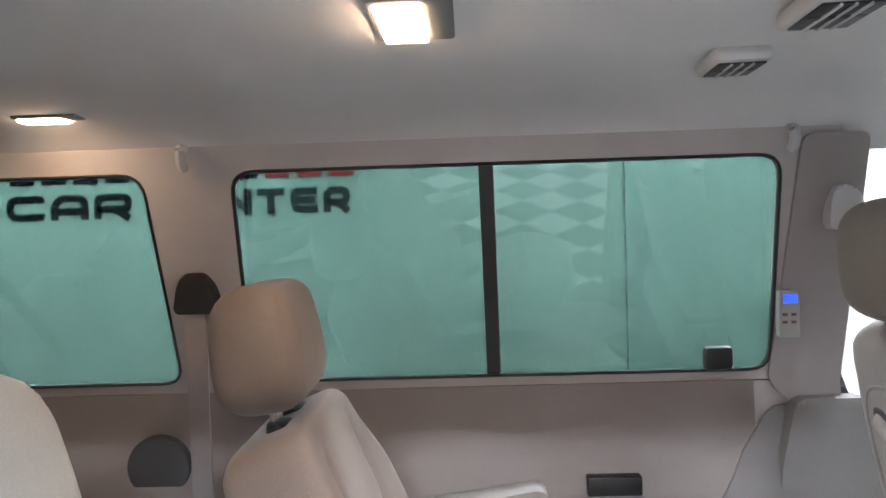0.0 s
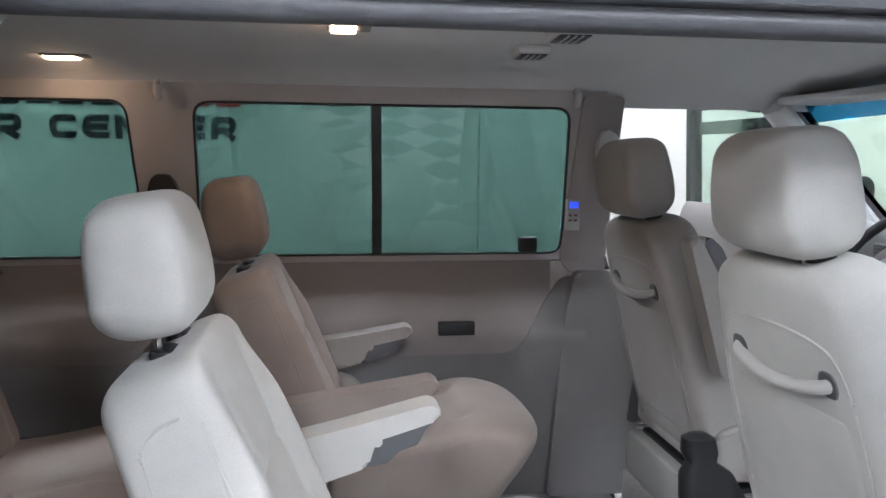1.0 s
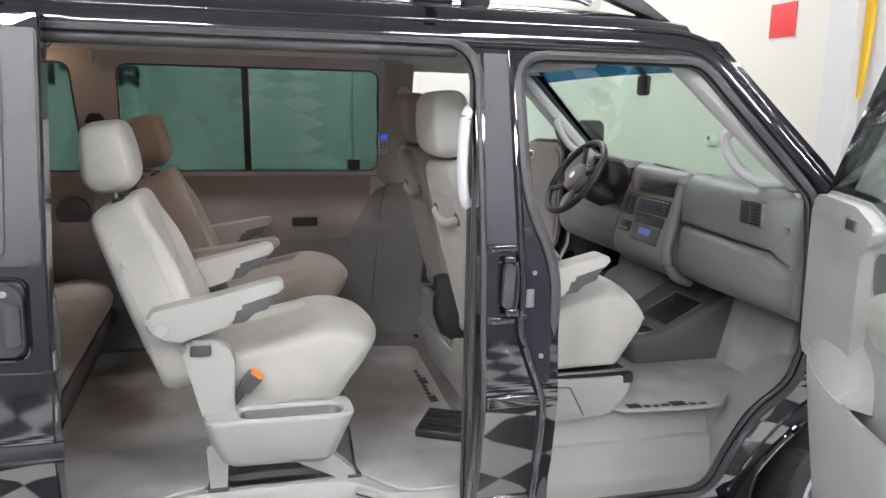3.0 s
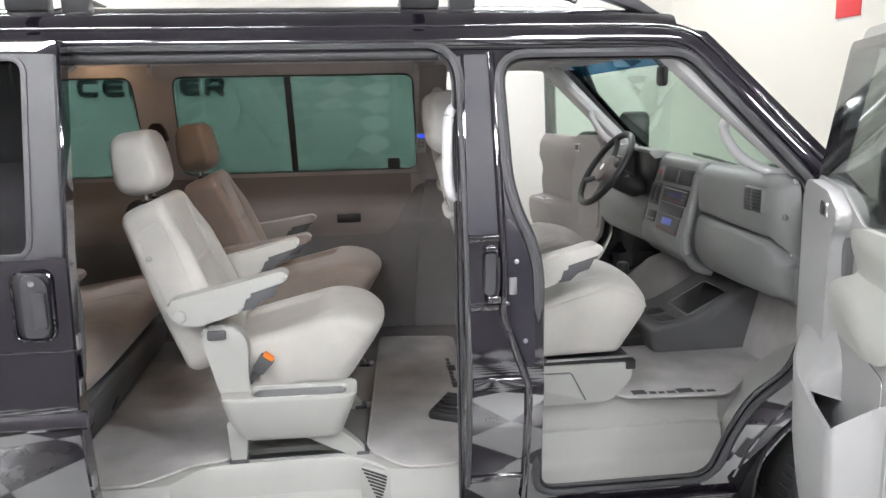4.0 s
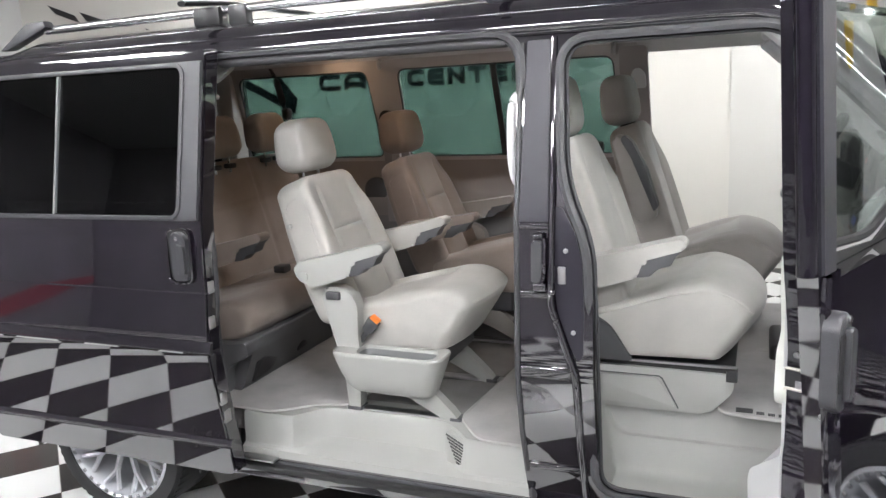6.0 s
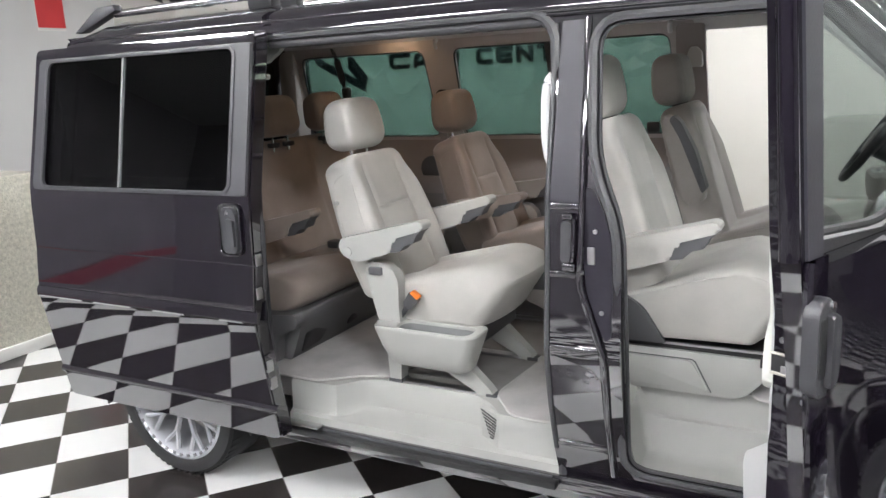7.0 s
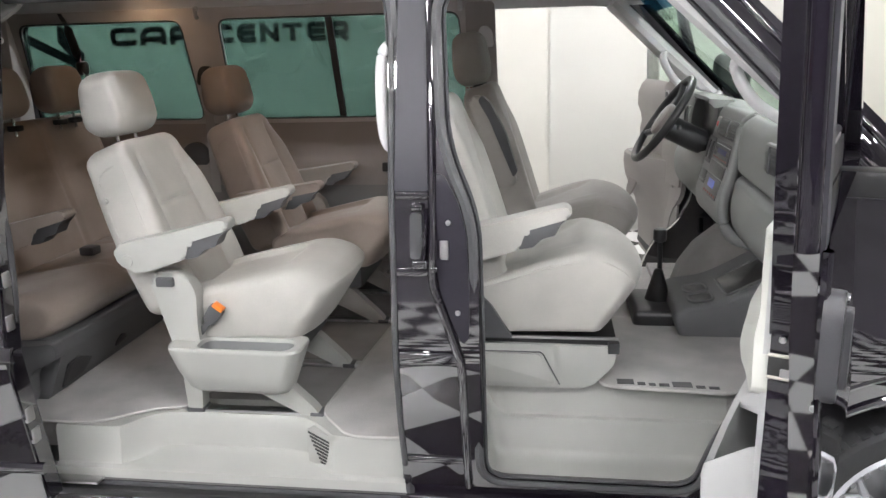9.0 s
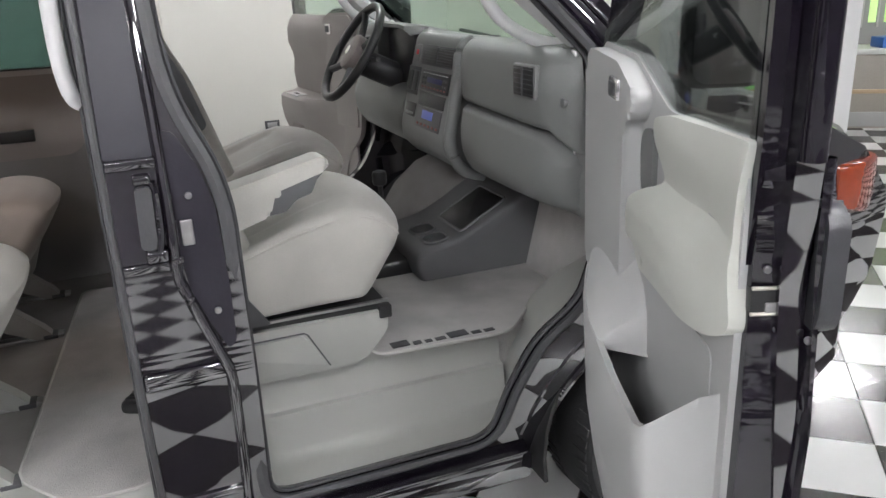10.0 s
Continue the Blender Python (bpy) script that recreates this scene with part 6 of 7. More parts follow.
def captain_chair(at, s, cloth, shell, label):
    """A reclining seat on a leg frame; s = 1 puts its side cover and tray towards -y."""
    c = thing("captain_chair", at, label, "seat", "second-row seats")

    def seat_top(x, v, z):
        up = ease(0.36, 0.42, z + 0.12 - 0.25 * x)
        inset = (1 - ease(0.50, 0.60, abs(v))) * ease(-0.26, -0.20, x) * (1 - ease(0.075, 0.115, x))
        side = -0.016 * abs(v) ** 4
        nose = -0.045 * abs(v) ** 2.6 * ease(0.05, 0.22, x) - 0.01 * abs(v) ** 8
        groove = -0.004 * math.exp(-((abs(v) - 0.56) / 0.035) ** 2) * (1 - ease(0.09, 0.12, x))
        return nose, up * (side - 0.019 * inset + 1.6 * groove)

    part("seat", cushion([(-0.25, 0.28), (-0.25, 0.385), (-0.17, 0.412), (0.0, 0.452), (0.12, 0.478), (0.205, 0.479), (0.266, 0.459), (0.297, 0.428), (0.290, 0.408), (0.262, 0.362), (0.186, 0.248), (-0.05, 0.246), (-0.22, 0.25)], -0.232, 0.236, 0.034, [0.03, 0.03, 0.03, 0.05, 0.05, 0.05, 0.035, 0.02, 0.02, 0.05, 0.022, 0.02, 0.02], seat_top), cloth, c, "velour seat cushion with a sunken centre")
    p, r = Vector((-0.25, 0.33)), Vector((-0.449, 0.835))
    d = (r - p).normalized()
    f = Vector((d.y, -d.x))

    def wide(t):
        return 0.44 + 0.035 * math.sin(math.pi * min(1, t * 1.15)) - 0.075 * t * t

    def seat_back(v, t):
        edge = 0.125 - 0.010 * t
        bolster = 0.020 * ease(edge - 0.012, edge + 0.085, abs(v)) * (1 - ease(0.66, 0.95, t))
        seam = -0.005 * math.exp(-((abs(v) - edge) / 0.010) ** 2) * (1 - ease(0.86, 0.94, t))
        line = -0.006 * math.exp(-((t - 0.60) / 0.014) ** 2) * (1 - ease(edge - 0.02, edge, abs(v)))
        belly = 0.010 * math.exp(-((t - 0.30) / 0.20) ** 2) * (1 - ease(0.05, 0.13, abs(v)))
        return -0.010 + bolster + 1.5 * seam + 1.3 * line + belly

    part("backrest", padded((-0.252, 0.325), (-0.451, 0.84), lambda t: 0.168 - 0.012 * t, wide, 0.032, 0.04, 0.05, seat_back), cloth, c, "reclined velour backrest with side bolsters")
    for q in (-1, 1):
        part("piping", tube([(*(p.lerp(r, k) + f * e),)[0:1] + (q * (wide(k) / 2 - 0.001),) + (*(p.lerp(r, k) + f * e),)[1:] for k, e in ((0.10, 0.040), (0.3, 0.044), (0.6, 0.046), (0.86, 0.044))], 0.0035, 6), cloth, c)
        part("piping", tube([(*(p.lerp(r, k) + f * e),)[0:1] + (q * (wide(k) / 2 - 0.001),) + (*(p.lerp(r, k) + f * e),)[1:] for k, e in ((0.18, -0.055), (0.5, -0.050), (0.80, -0.045), (0.86, -0.035), (0.885, -0.01), (0.89, 0.02))], 0.003, 6), cloth, c)
    part("recline_button", disc((-0.425, -0.230 * s, 0.685), 0.009, 0.016, "y", 14, 0.002), shell, c)
    headrest(c, -0.474, 0.965, cloth, w=0.262, t=0.142, h=0.20, seat=(-0.447, 0.836))
    for q in (-1, 1):
        arm = armrest(c, min(q * 0.245, q * 0.313), max(q * 0.245, q * 0.313), cloth if q != -s else shell, dip=0.0 if s > 0 else 5.0)
        part("pivot_cap", disc((-0.330, q * 0.314, 0.520), 0.019, 0.006, "y", 20, 0.002), shell, arm)
    # side cover that runs down into an open bin
    col = rounded([(-0.285, 0.452), (-0.262, 0.478), (-0.180, 0.478), (-0.140, 0.42), (-0.146, 0.33), (-0.146, 0.29), (-0.144, 0.262), (-0.15, 0.18), (-0.20, 0.16), (-0.235, 0.25)], [0.02, 0.02, 0.04, 0.05, 0.02, 0.01, 0.0, 0.02, 0.03, 0.05])
    part("side_cover", prism(col, min(-0.278 * s, -0.225 * s), max(-0.278 * s, -0.225 * s), "y", 0.012, 3), shell, c, "pale plastic side cover")
    bin_rings = []
    for x0, x1, yo, yi, z, rad in ((-0.150, 0.105, -0.270, -0.205, 0.092, 0.03), (-0.172, 0.128, -0.296, -0.205, 0.098, 0.045), (-0.190, 0.140, -0.312, -0.205, 0.115, 0.05), (-0.214, 0.160, -0.330, -0.205, 0.17, 0.05), (-0.232, 0.186, -0.345, -0.205, 0.240, 0.048), (-0.232, 0.189, -0.346, -0.205, 0.249, 0.046), (-0.228, 0.186, -0.343, -0.206, 0.2555, 0.045), (-0.140, 0.160, -0.334, -0.240, 0.2555, 0.040), (-0.136, 0.156, -0.331, -0.243, 0.250, 0.038), (-0.128, 0.142, -0.322, -0.248, 0.18, 0.032), (-0.118, 0.115, -0.308, -0.252, 0.115, 0.02)):
        ring = rounded([(x0, yo), (x1, yo), (x1, yi), (x0, yi)], [rad, rad, min(rad, 0.034), min(rad, 0.034)], 7)
        bin_rings.append([(x, y * s, z + 0.004 * ease(0.0, -0.2, x)) for x, y in ring])
    part("side_tray", loft(bin_rings), shell, c, "pale plastic open tray on the seat's side")
    # Grey sheet inside the tray: its colour stands in for the shade there.
    shade_rings = []
    for x0, x1, yo, yi, z, rad in ((-0.1345, 0.1545, -0.3295, -0.2445, 0.246, 0.037), (-0.1265, 0.1405, -0.3205, -0.2495, 0.18, 0.031), (-0.1165, 0.1135, -0.3065, -0.2535, 0.1165, 0.02)):
        shade_rings.append([(x, y * s, z + 0.004 * ease(0.0, -0.2, x)) for x, y in rounded([(x0, yo), (x1, yo), (x1, yi), (x0, yi)], rad, 7)])
    bm = loft(shade_rings, caps=False)
    bmesh.ops.contextual_create(bm, geom=[e for e in bm.edges if e.is_boundary and e.verts[0].co.z < 0.14])
    part("tray_insert", bm, PLASTIC_MID, c, "grey sheet giving the open tray's inside its shade")
    part("cover_clip", box(-0.262, -0.205, min(-0.290 * s, -0.262 * s), max(-0.290 * s, -0.262 * s), 0.432, 0.462, 0.006), PLASTIC_DARK, c)
    buckle = prism(rounded([(-0.019, -0.012), (0.017, -0.012), (0.024, 0.05), (-0.024, 0.05)], 0.008), -0.012, 0.012, "y", 0.005)
    M = Matrix.Translation((-0.115, -0.255 * s, 0.322)) @ Matrix.Rotation(radians(38), 4, "Y")
    bmesh.ops.transform(buckle, matrix=M, verts=buckle.verts)
    bk = part("belt_buckle", buckle, PLASTIC_DARK, c, "dark belt buckle with an orange button")
    btn = box(-0.018, 0.018, -0.0135, 0.0135, 0.044, 0.058, 0.003)
    bmesh.ops.transform(btn, matrix=M, verts=btn.verts)
    part("release_button", btn, ORANGE, bk)
    stem = box(-0.010, 0.010, -0.003, 0.003, -0.06, 0.005, 0.002)
    bmesh.ops.transform(stem, matrix=M, verts=stem.verts)
    part("buckle_stem", stem, PLASTIC_DARK, bk)
    # leg frame
    for y in (-0.222 * s, 0.170 * s):
        part("leg", prism(rounded([(-0.222, 0.0), (-0.176, 0.0), (-0.165, 0.15), (-0.23, 0.15)], 0.01), y - 0.025, y + 0.025, "y", 0.008), shell, c)
        part("leg", prism(rounded([(0.215, 0.0), (0.165, 0.0), (0.02, 0.075), (-0.05, 0.10), (-0.03, 0.17), (0.07, 0.15), (0.19, 0.035)], 0.014), y - 0.022, y + 0.022, "y", 0.008), shell, c)
        part("floor_rail", box(-0.24, 0.24, y - 0.02, y + 0.02, 0.0, 0.012, 0.003), STEEL, c)
        part("foot", box(-0.23, -0.170, y - 0.028, y + 0.028, 0.0, 0.018, 0.005), PLASTIC_DARK, c)
        part("foot", box(0.178, 0.222, y - 0.026, y + 0.026, 0.0, 0.014, 0.004), PLASTIC_DARK, c)
    part("seat_frame", box(-0.22, 0.12, -0.20, 0.20, 0.15, 0.27, 0.02), PLASTIC_DARK, c)
    return c


captain_chair(pose(-0.512, 0.51, FLOOR_Z), 1, FABRIC, PLASTIC, "pale grey velour captain seat with armrests and side tray")
# The far chair's cloth and shell carry shade in their darker colours.
captain_chair(pose(-0.485, 1.325, FLOOR_Z), -1, FABRIC_SHADED, FABRIC_DIMMED, "grey velour captain seat beside the window, shade and warm light in its colour")


def front_seat(at, s, cloth, label):
    c = thing("front_seat", at, label, "seat", "front seats")

    def seat_top(x, v, z):
        up = ease(0.27, 0.33, z + 0.10 - 0.2 * x)
        inset = (1 - ease(0.48, 0.60, abs(v))) * ease(0.16, 0.22, x) * (1 - ease(0.455, 0.50, x))
        crown = 0.020 * (1 - v * v) * ease(0.30, 0.50, x)
        groove = -0.006 * math.exp(-((abs(v) - 0.58) / 0.035) ** 2) * (1 - ease(0.48, 0.52, x)) - 0.005 * math.exp(-((x - 0.485) / 0.010) ** 2) * (1 - ease(0.52, 0.60, abs(v)))
        return -0.05 * abs(v) ** 2.6 * ease(0.45, 0.62, x), up * (crown - 0.016 * inset + groove)

    part("seat", cushion([(0.15, 0.185), (0.15, 0.305), (0.24, 0.335), (0.42, 0.392), (0.54, 0.412), (0.622, 0.392), (0.688, 0.330), (0.676, 0.296), (0.604, 0.190), (0.585, 0.172), (0.25, 0.166), (0.17, 0.17)], -0.252, 0.252, 0.028, [0.02, 0.03, 0.05, 0.06, 0.05, 0.05, 0.03, 0.03, 0.03, 0.02, 0.02, 0.02], seat_top), cloth, c, "velour seat cushion with a sunken centre")
    for y in (-0.2495, 0.2495):
        part("piping", tube([(0.16, y, 0.292), (0.24, y, 0.316), (0.42, y, 0.372), (0.54, y * 0.985, 0.388), (0.605, y * 0.955, 0.362), (0.645, y * 0.93, 0.322)], 0.004, 6), cloth, c)
    lo, hi = Vector((0.235, 0.20)), Vector((0.049, 0.836))
    d = (hi - lo).normalized()
    f = Vector((d.y, -d.x))

    def wide(t):
        return 0.45 + 0.05 * math.sin(math.pi * min(1, t * 1.1)) - 0.075 * t * t

    def seat_back(v, t):
        edge = 0.130 - 0.012 * t
        bolster = 0.022 * ease(edge - 0.012, edge + 0.090, abs(v)) * (1 - ease(0.66, 0.95, t))
        seam = -0.006 * math.exp(-((abs(v) - edge) / 0.010) ** 2) * (1 - ease(0.84, 0.92, t))
        line = -0.005 * math.exp(-((t - 0.66) / 0.012) ** 2) * (1 - ease(edge - 0.02, edge, abs(v)))
        return -0.010 + bolster + seam + line

    part("backrest", padded(tuple(lo), tuple(hi), lambda t: 0.160 - 0.02 * t, wide, 0.04, 0.045, 0.075, seat_back), cloth, c, "velour backrest with side bolsters")

    def on_rear(t, v, out):
        q = lo + d * ((hi - lo).length * t) - f * ((0.160 - 0.02 * t) / 2 + out)
        return (q.x, v, q.y)

    part("map_pocket", padded(on_rear(0.14, 0, -0.010)[0::2], on_rear(0.66, 0, -0.012)[0::2], between(0.034, 0.026), between(0.36, 0.34), 0.012, 0.012, 0.03, None, 0.0, 80, 12), cloth, c, "map pocket on the backrest")
    part("back_seam", tube([on_rear(t, v, -0.002) for t, v in ((0.06, -0.19), (0.4, -0.195), (0.66, -0.185), (0.78, -0.165), (0.83, -0.12), (0.845, 0.0), (0.83, 0.12), (0.78, 0.165), (0.66, 0.185), (0.4, 0.195), (0.06, 0.19))], 0.0045, 8), cloth, c)
    for v in (-0.128, 0.128):
        q = on_rear(0.735, v, -0.004)
        part("strap_socket", padded((q[0] + 0.006, q[2] - 0.022), (q[0] - 0.006, q[2] + 0.022), between(0.014, 0.014), between(0.05, 0.05), 0.006, 0.006, 0.02, None, v, 28, 4), PLASTIC_DARK, c)
    part("grab_strap", tube([on_rear(0.738, -0.135, -0.006), on_rear(0.728, -0.115, 0.010), on_rear(0.712, -0.05, 0.018), on_rear(0.708, 0.0, 0.020), on_rear(0.712, 0.05, 0.018), on_rear(0.728, 0.115, 0.010), on_rear(0.738, 0.135, -0.006)], 0.0115, 14), cloth, c, "padded grab strap on the backrest")
    headrest(c, 0.012, 0.940, cloth, t=0.135, w=0.28, h=0.205, seat=(0.045, 0.834))
    if s > 0:
        armrest(c, -0.325, -0.25, cloth, dx=0.47, dz=-0.087)
    else:
        # inner armrest folded up along the backrest
        up = part("armrest", prism(rounded([tuple(Vector((0.172, 0.47)) + d * a + f * b) for a, b in ((0.0, -0.045), (0.0, 0.035), (0.06, 0.045), (0.30, 0.020), (0.36, -0.005), (0.36, -0.045))], 0.02), -0.315, -0.255, "y", 0.014, 4), cloth, c, "armrest folded up beside the backrest")
        part("armrest_underside", prism(rounded([tuple(Vector((0.172, 0.47)) + d * a + f * b) for a, b in ((0.03, 0.030), (0.045, 0.052), (0.20, 0.049), (0.32, 0.027), (0.354, 0.004), (0.34, -0.014), (0.26, 0.006))], 0.008), -0.317, -0.259, "y", 0.004), PLASTIC_DARK, up, "dark plastic underside")
    slider = part("slider", box(0.17, 0.60, -0.235, 0.235, 0.128, 0.150, 0.004), BLACK_PLASTIC, c, "black seat slide rails")
    part("rail_lip", box(0.15, 0.605, -s * 0.238 - 0.006, -s * 0.238 + 0.006, 0.150, 0.158, 0.002), STEEL, slider, "steel lip of the slide rail")
    part("slider_end", box(0.575, 0.608, -s * 0.235 - 0.022, -s * 0.235 + 0.022, 0.112, 0.146, 0.004), BLACK_PLASTIC, c)
    base = part("seat_base", prism(rounded([(0.13, 0.0), (0.525, 0.0), (0.598, 0.08), (0.598, 0.132), (0.13, 0.138)], [0.01, 0.03, 0.03, 0.012, 0.01]), -0.25, 0.25, "y", 0.012), PLASTIC, c, "pale plastic seat base")
    part("base_hatch", prism(rounded([(0.13, 0.014), (0.430, 0.014), (0.378, 0.108), (0.13, 0.108)], 0.015), -s * 0.252 - 0.004, -s * 0.252 + 0.004, "y", 0.003), PLASTIC, base, "hatch in the seat base")
    part("hatch_gap", tube([(0.13, -s * 0.2505, 0.112), (0.380, -s * 0.2505, 0.112), (0.389, -s * 0.2505, 0.106), (0.438, -s * 0.2505, 0.012)], 0.0022, 6, steps=1), PLASTIC_DARK, base, "dark gap round the hatch")
    part("hinge_cover", prism(rounded([(0.13, 0.160), (0.305, 0.160), (0.288, 0.182), (0.232, 0.272), (0.15, 0.32)], [0.01, 0.012, 0.02, 0.03, 0.02]), -s * 0.262 - 0.008, -s * 0.262 + 0.008, "y", 0.006, 3), PLASTIC_DARK, c, "charcoal hinge cover")
    return c


front_seat(pose(0, 0.51, CAB_Z), 1, FABRIC, "pale grey velour front passenger seat with raised armrest")
front_seat(pose(0.075, 1.325, CAB_Z), -1, FABRIC_DIMMED, "grey velour driver's seat with a headrest")


BENCH_GREY = paint("dark_grey_bench_plastic", (0.115, 0.115, 0.118), 0.55, 0, 0.1, 6, 500, 0.03, dist=0.0006)


def bench():
    c = thing("rear_bench", pose(-1.62, 0.86, FLOOR_Z), "grey velour rear bench seat across the cabin, shade and warm light in its colour", "bench seat")

    def seat_top(x, v, z):
        up = ease(0.28, 0.34, z)
        lines = sum(-0.006 * math.exp(-((v - k) / 0.012) ** 2) for k in (-0.34, 0.34))
        return -0.03 * abs(v) ** 10, up * (lines - 0.008 * math.exp(-((x - 0.17) / 0.10) ** 2) * (1 - abs(v) ** 6))

    part("seat", cushion([(-0.10, 0.20), (-0.08, 0.31), (0.20, 0.355), (0.38, 0.380), (0.455, 0.362), (0.487, 0.310), (0.462, 0.262), (0.40, 0.215), (0.0, 0.20)], -0.575, 0.70, 0.04, 0.03, seat_top, 90, 60), FABRIC_SHADED, c, "long velour bench cushion")

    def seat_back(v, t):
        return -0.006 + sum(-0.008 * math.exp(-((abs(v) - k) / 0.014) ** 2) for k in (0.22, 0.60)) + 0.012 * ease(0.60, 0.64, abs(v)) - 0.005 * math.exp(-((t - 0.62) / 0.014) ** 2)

    part("backrest", padded((-0.02, 0.28), (-0.17, 0.86), between(0.16, 0.14), between(1.28, 1.24), 0.04, 0.045, 0.06, seat_back, 0.06, 220, 36), FABRIC_SHADED, c, "long velour bench backrest")
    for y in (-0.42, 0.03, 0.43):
        headrest(c, -0.09, 0.985, FABRIC_SHADED, y, 0.26, t=0.12)
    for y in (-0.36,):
        armrest(c, y - 0.035, y + 0.035, FABRIC_SHADED, dx=0.42, dz=-0.03)
    base = part("bench_frame", prism(rounded([(-0.15, 0.0), (0.365, 0.0), (0.395, 0.03), (0.455, 0.185), (0.455, 0.225), (0.40, 0.225), (-0.15, 0.205)], [0.01, 0.02, 0.03, 0.03, 0.01, 0.02, 0.02]), -0.57, 0.66, "y", 0.02), BENCH_GREY, c, "dark grey moulded bench base")
    # Black inserts on the uncut base; their colour stands for the holes' shade.
    for loop in ([(-0.52, 0.030), (-0.40, 0.045), (-0.36, 0.085), (-0.46, 0.125), (-0.52, 0.120)], [(-0.20, 0.055), (-0.12, 0.055), (-0.13, 0.085), (-0.17, 0.10), (-0.20, 0.08)]):
        hole = prism(rounded(loop, 0.012), 0.0, 0.01, "x", 0.002)
        for v in hole.verts:
            v.co.x += 0.3895 + (v.co.z - 0.03) * 0.387
        part("cut_out", hole, BLACK_PLASTIC, base, "black insert for the shade of a hole in the bench base")
    for y in (-0.605, 0.69):
        outer = rounded([(-0.10, 0.0), (0.33, 0.0), (0.36, 0.03), (0.37, 0.13), (0.48, 0.185), (0.47, 0.235), (0.40, 0.225), (0.0, 0.215), (-0.10, 0.215)], [0.01, 0.01, 0.02, 0.04, 0.03, 0.02, 0.03, 0.02, 0.02])
        hole = rounded([(0.03, 0.02), (0.29, 0.02), (0.26, 0.09), (0.10, 0.115), (0.03, 0.09)], 0.02)
        bm = panel(outer, [hole], lambda x, z: 0.0, 0.05)
        bmesh.ops.translate(bm, vec=(0, y - 0.025, 0), verts=bm.verts)
        part("side_plate", bm, BENCH_GREY, c, "grey moulded bench end with a cut-out")
    part("belt_buckle", box(0.20, 0.26, -0.03, 0.03, 0.36, 0.395, 0.008), PLASTIC_DARK, c)
    return c


bench()


# ---- things lying on the van's floor ----
def mat(name, outline, z, label, cloth=CARPET):
    m = thing(name, pose(0, 0, z), label, "floor mat", "carpet mats")
    part("carpet", prism(rounded(outline, 0.05, 6), 0.0, 0.008, "z", 0.003), cloth, m)
    loop = rounded(outline, 0.05, 6)
    part("binding", tube([(x, y, 0.005) for x, y in loop + [loop[0]]], 0.005, 6, steps=1, closed=True), MAT_EDGE, m, "stitched edge binding")
    return m


mat("floor_mat", [(-1.12, 0.15), (-0.99, 0.15), (-0.86, 0.255), (-0.735, 0.285), (-0.70, 0.80), (-0.70, 1.62), (-1.60, 1.62), (-1.60, 0.15)], FLOOR_Z + 0.006, "grey carpet mat before the bench")
m2 = mat("floor_mat", [(-0.30, 0.285), (-0.18, 0.135), (0.0, 0.135), (0.10, 0.50), (0.145, 1.46), (-0.20, 1.52)], FLOOR_Z + 0.006, "grey carpet mat behind the front seats")
MARKS = ((0.0, 0.030, 0.024), (0.036, 0.014, 0.014), (0.056, 0.012, 0.012), (0.074, 0.018, 0.013), (0.098, 0.034, 0.025), (0.138, 0.016, 0.013), (0.160, 0.018, 0.012))
for a, w, h in MARKS:
    part("mat_mark", box(0.058 + 0.073 * a, 0.058 + 0.073 * a + 1.3 * h, 0.78 + 2.0 * a, 0.78 + 2.0 * (a + w), 0.008, 0.0095), LETTER, m2)
m3 = mat("floor_mat", [(0.555, 0.245), (0.92, 0.215), (1.02, 0.32), (1.20, 0.50), (1.20, 0.85), (0.57, 0.85)], CAB_Z + 0.012, "grey carpet mat in the cab footwell")
for a, w, h in MARKS:
    part("mat_mark", box(0.605 + 1.6 * a, 0.605 + 1.6 * (a + w), 0.258 - 0.11 * a, 0.258 - 0.11 * a + 1.4 * h, 0.008, 0.0095), LETTER, m3)
ped = thing("rubber_block", pose(0.045, 0.53, FLOOR_Z + 0.014, 0, 0, -28), "black rubber pad lying on the carpet mat", "pad")
part("pad", box(-0.085, 0.085, -0.10, 0.10, 0.0, 0.035, 0.012), BLACK_PLASTIC, ped)
for k in range(5):
    part("rib", box(-0.075, 0.075, -0.085 + 0.038 * k, -0.07 + 0.038 * k, 0.034, 0.04, 0.002), BLACK_PLASTIC, ped)
bag = thing("buckle_cover", pose(0.225, 1.055, 0.055), "black buckle cover beside the driver's seat", "cover")
part("body", loft([[(bx + a, b, bz) for a, b in super_ring(hx, hy, 3.0, 16)] for bx, bz, hx, hy in ((0.01, 0.60, 0.03, 0.02), (0.01, 0.63, 0.075, 0.035), (-0.01, 0.71, 0.085, 0.04), (-0.03, 0.775, 0.066, 0.038), (-0.045, 0.805, 0.036, 0.03), (-0.05, 0.83, 0.045, 0.032), (-0.055, 0.868, 0.040, 0.028), (-0.055, 0.88, 0.018, 0.012))]), BLACK_PLASTIC, bag)
part("stem", box(-0.012, 0.012, -0.004, 0.004, CAB_Z - 0.055, 0.64, 0.002), PLASTIC_DARK, bag)


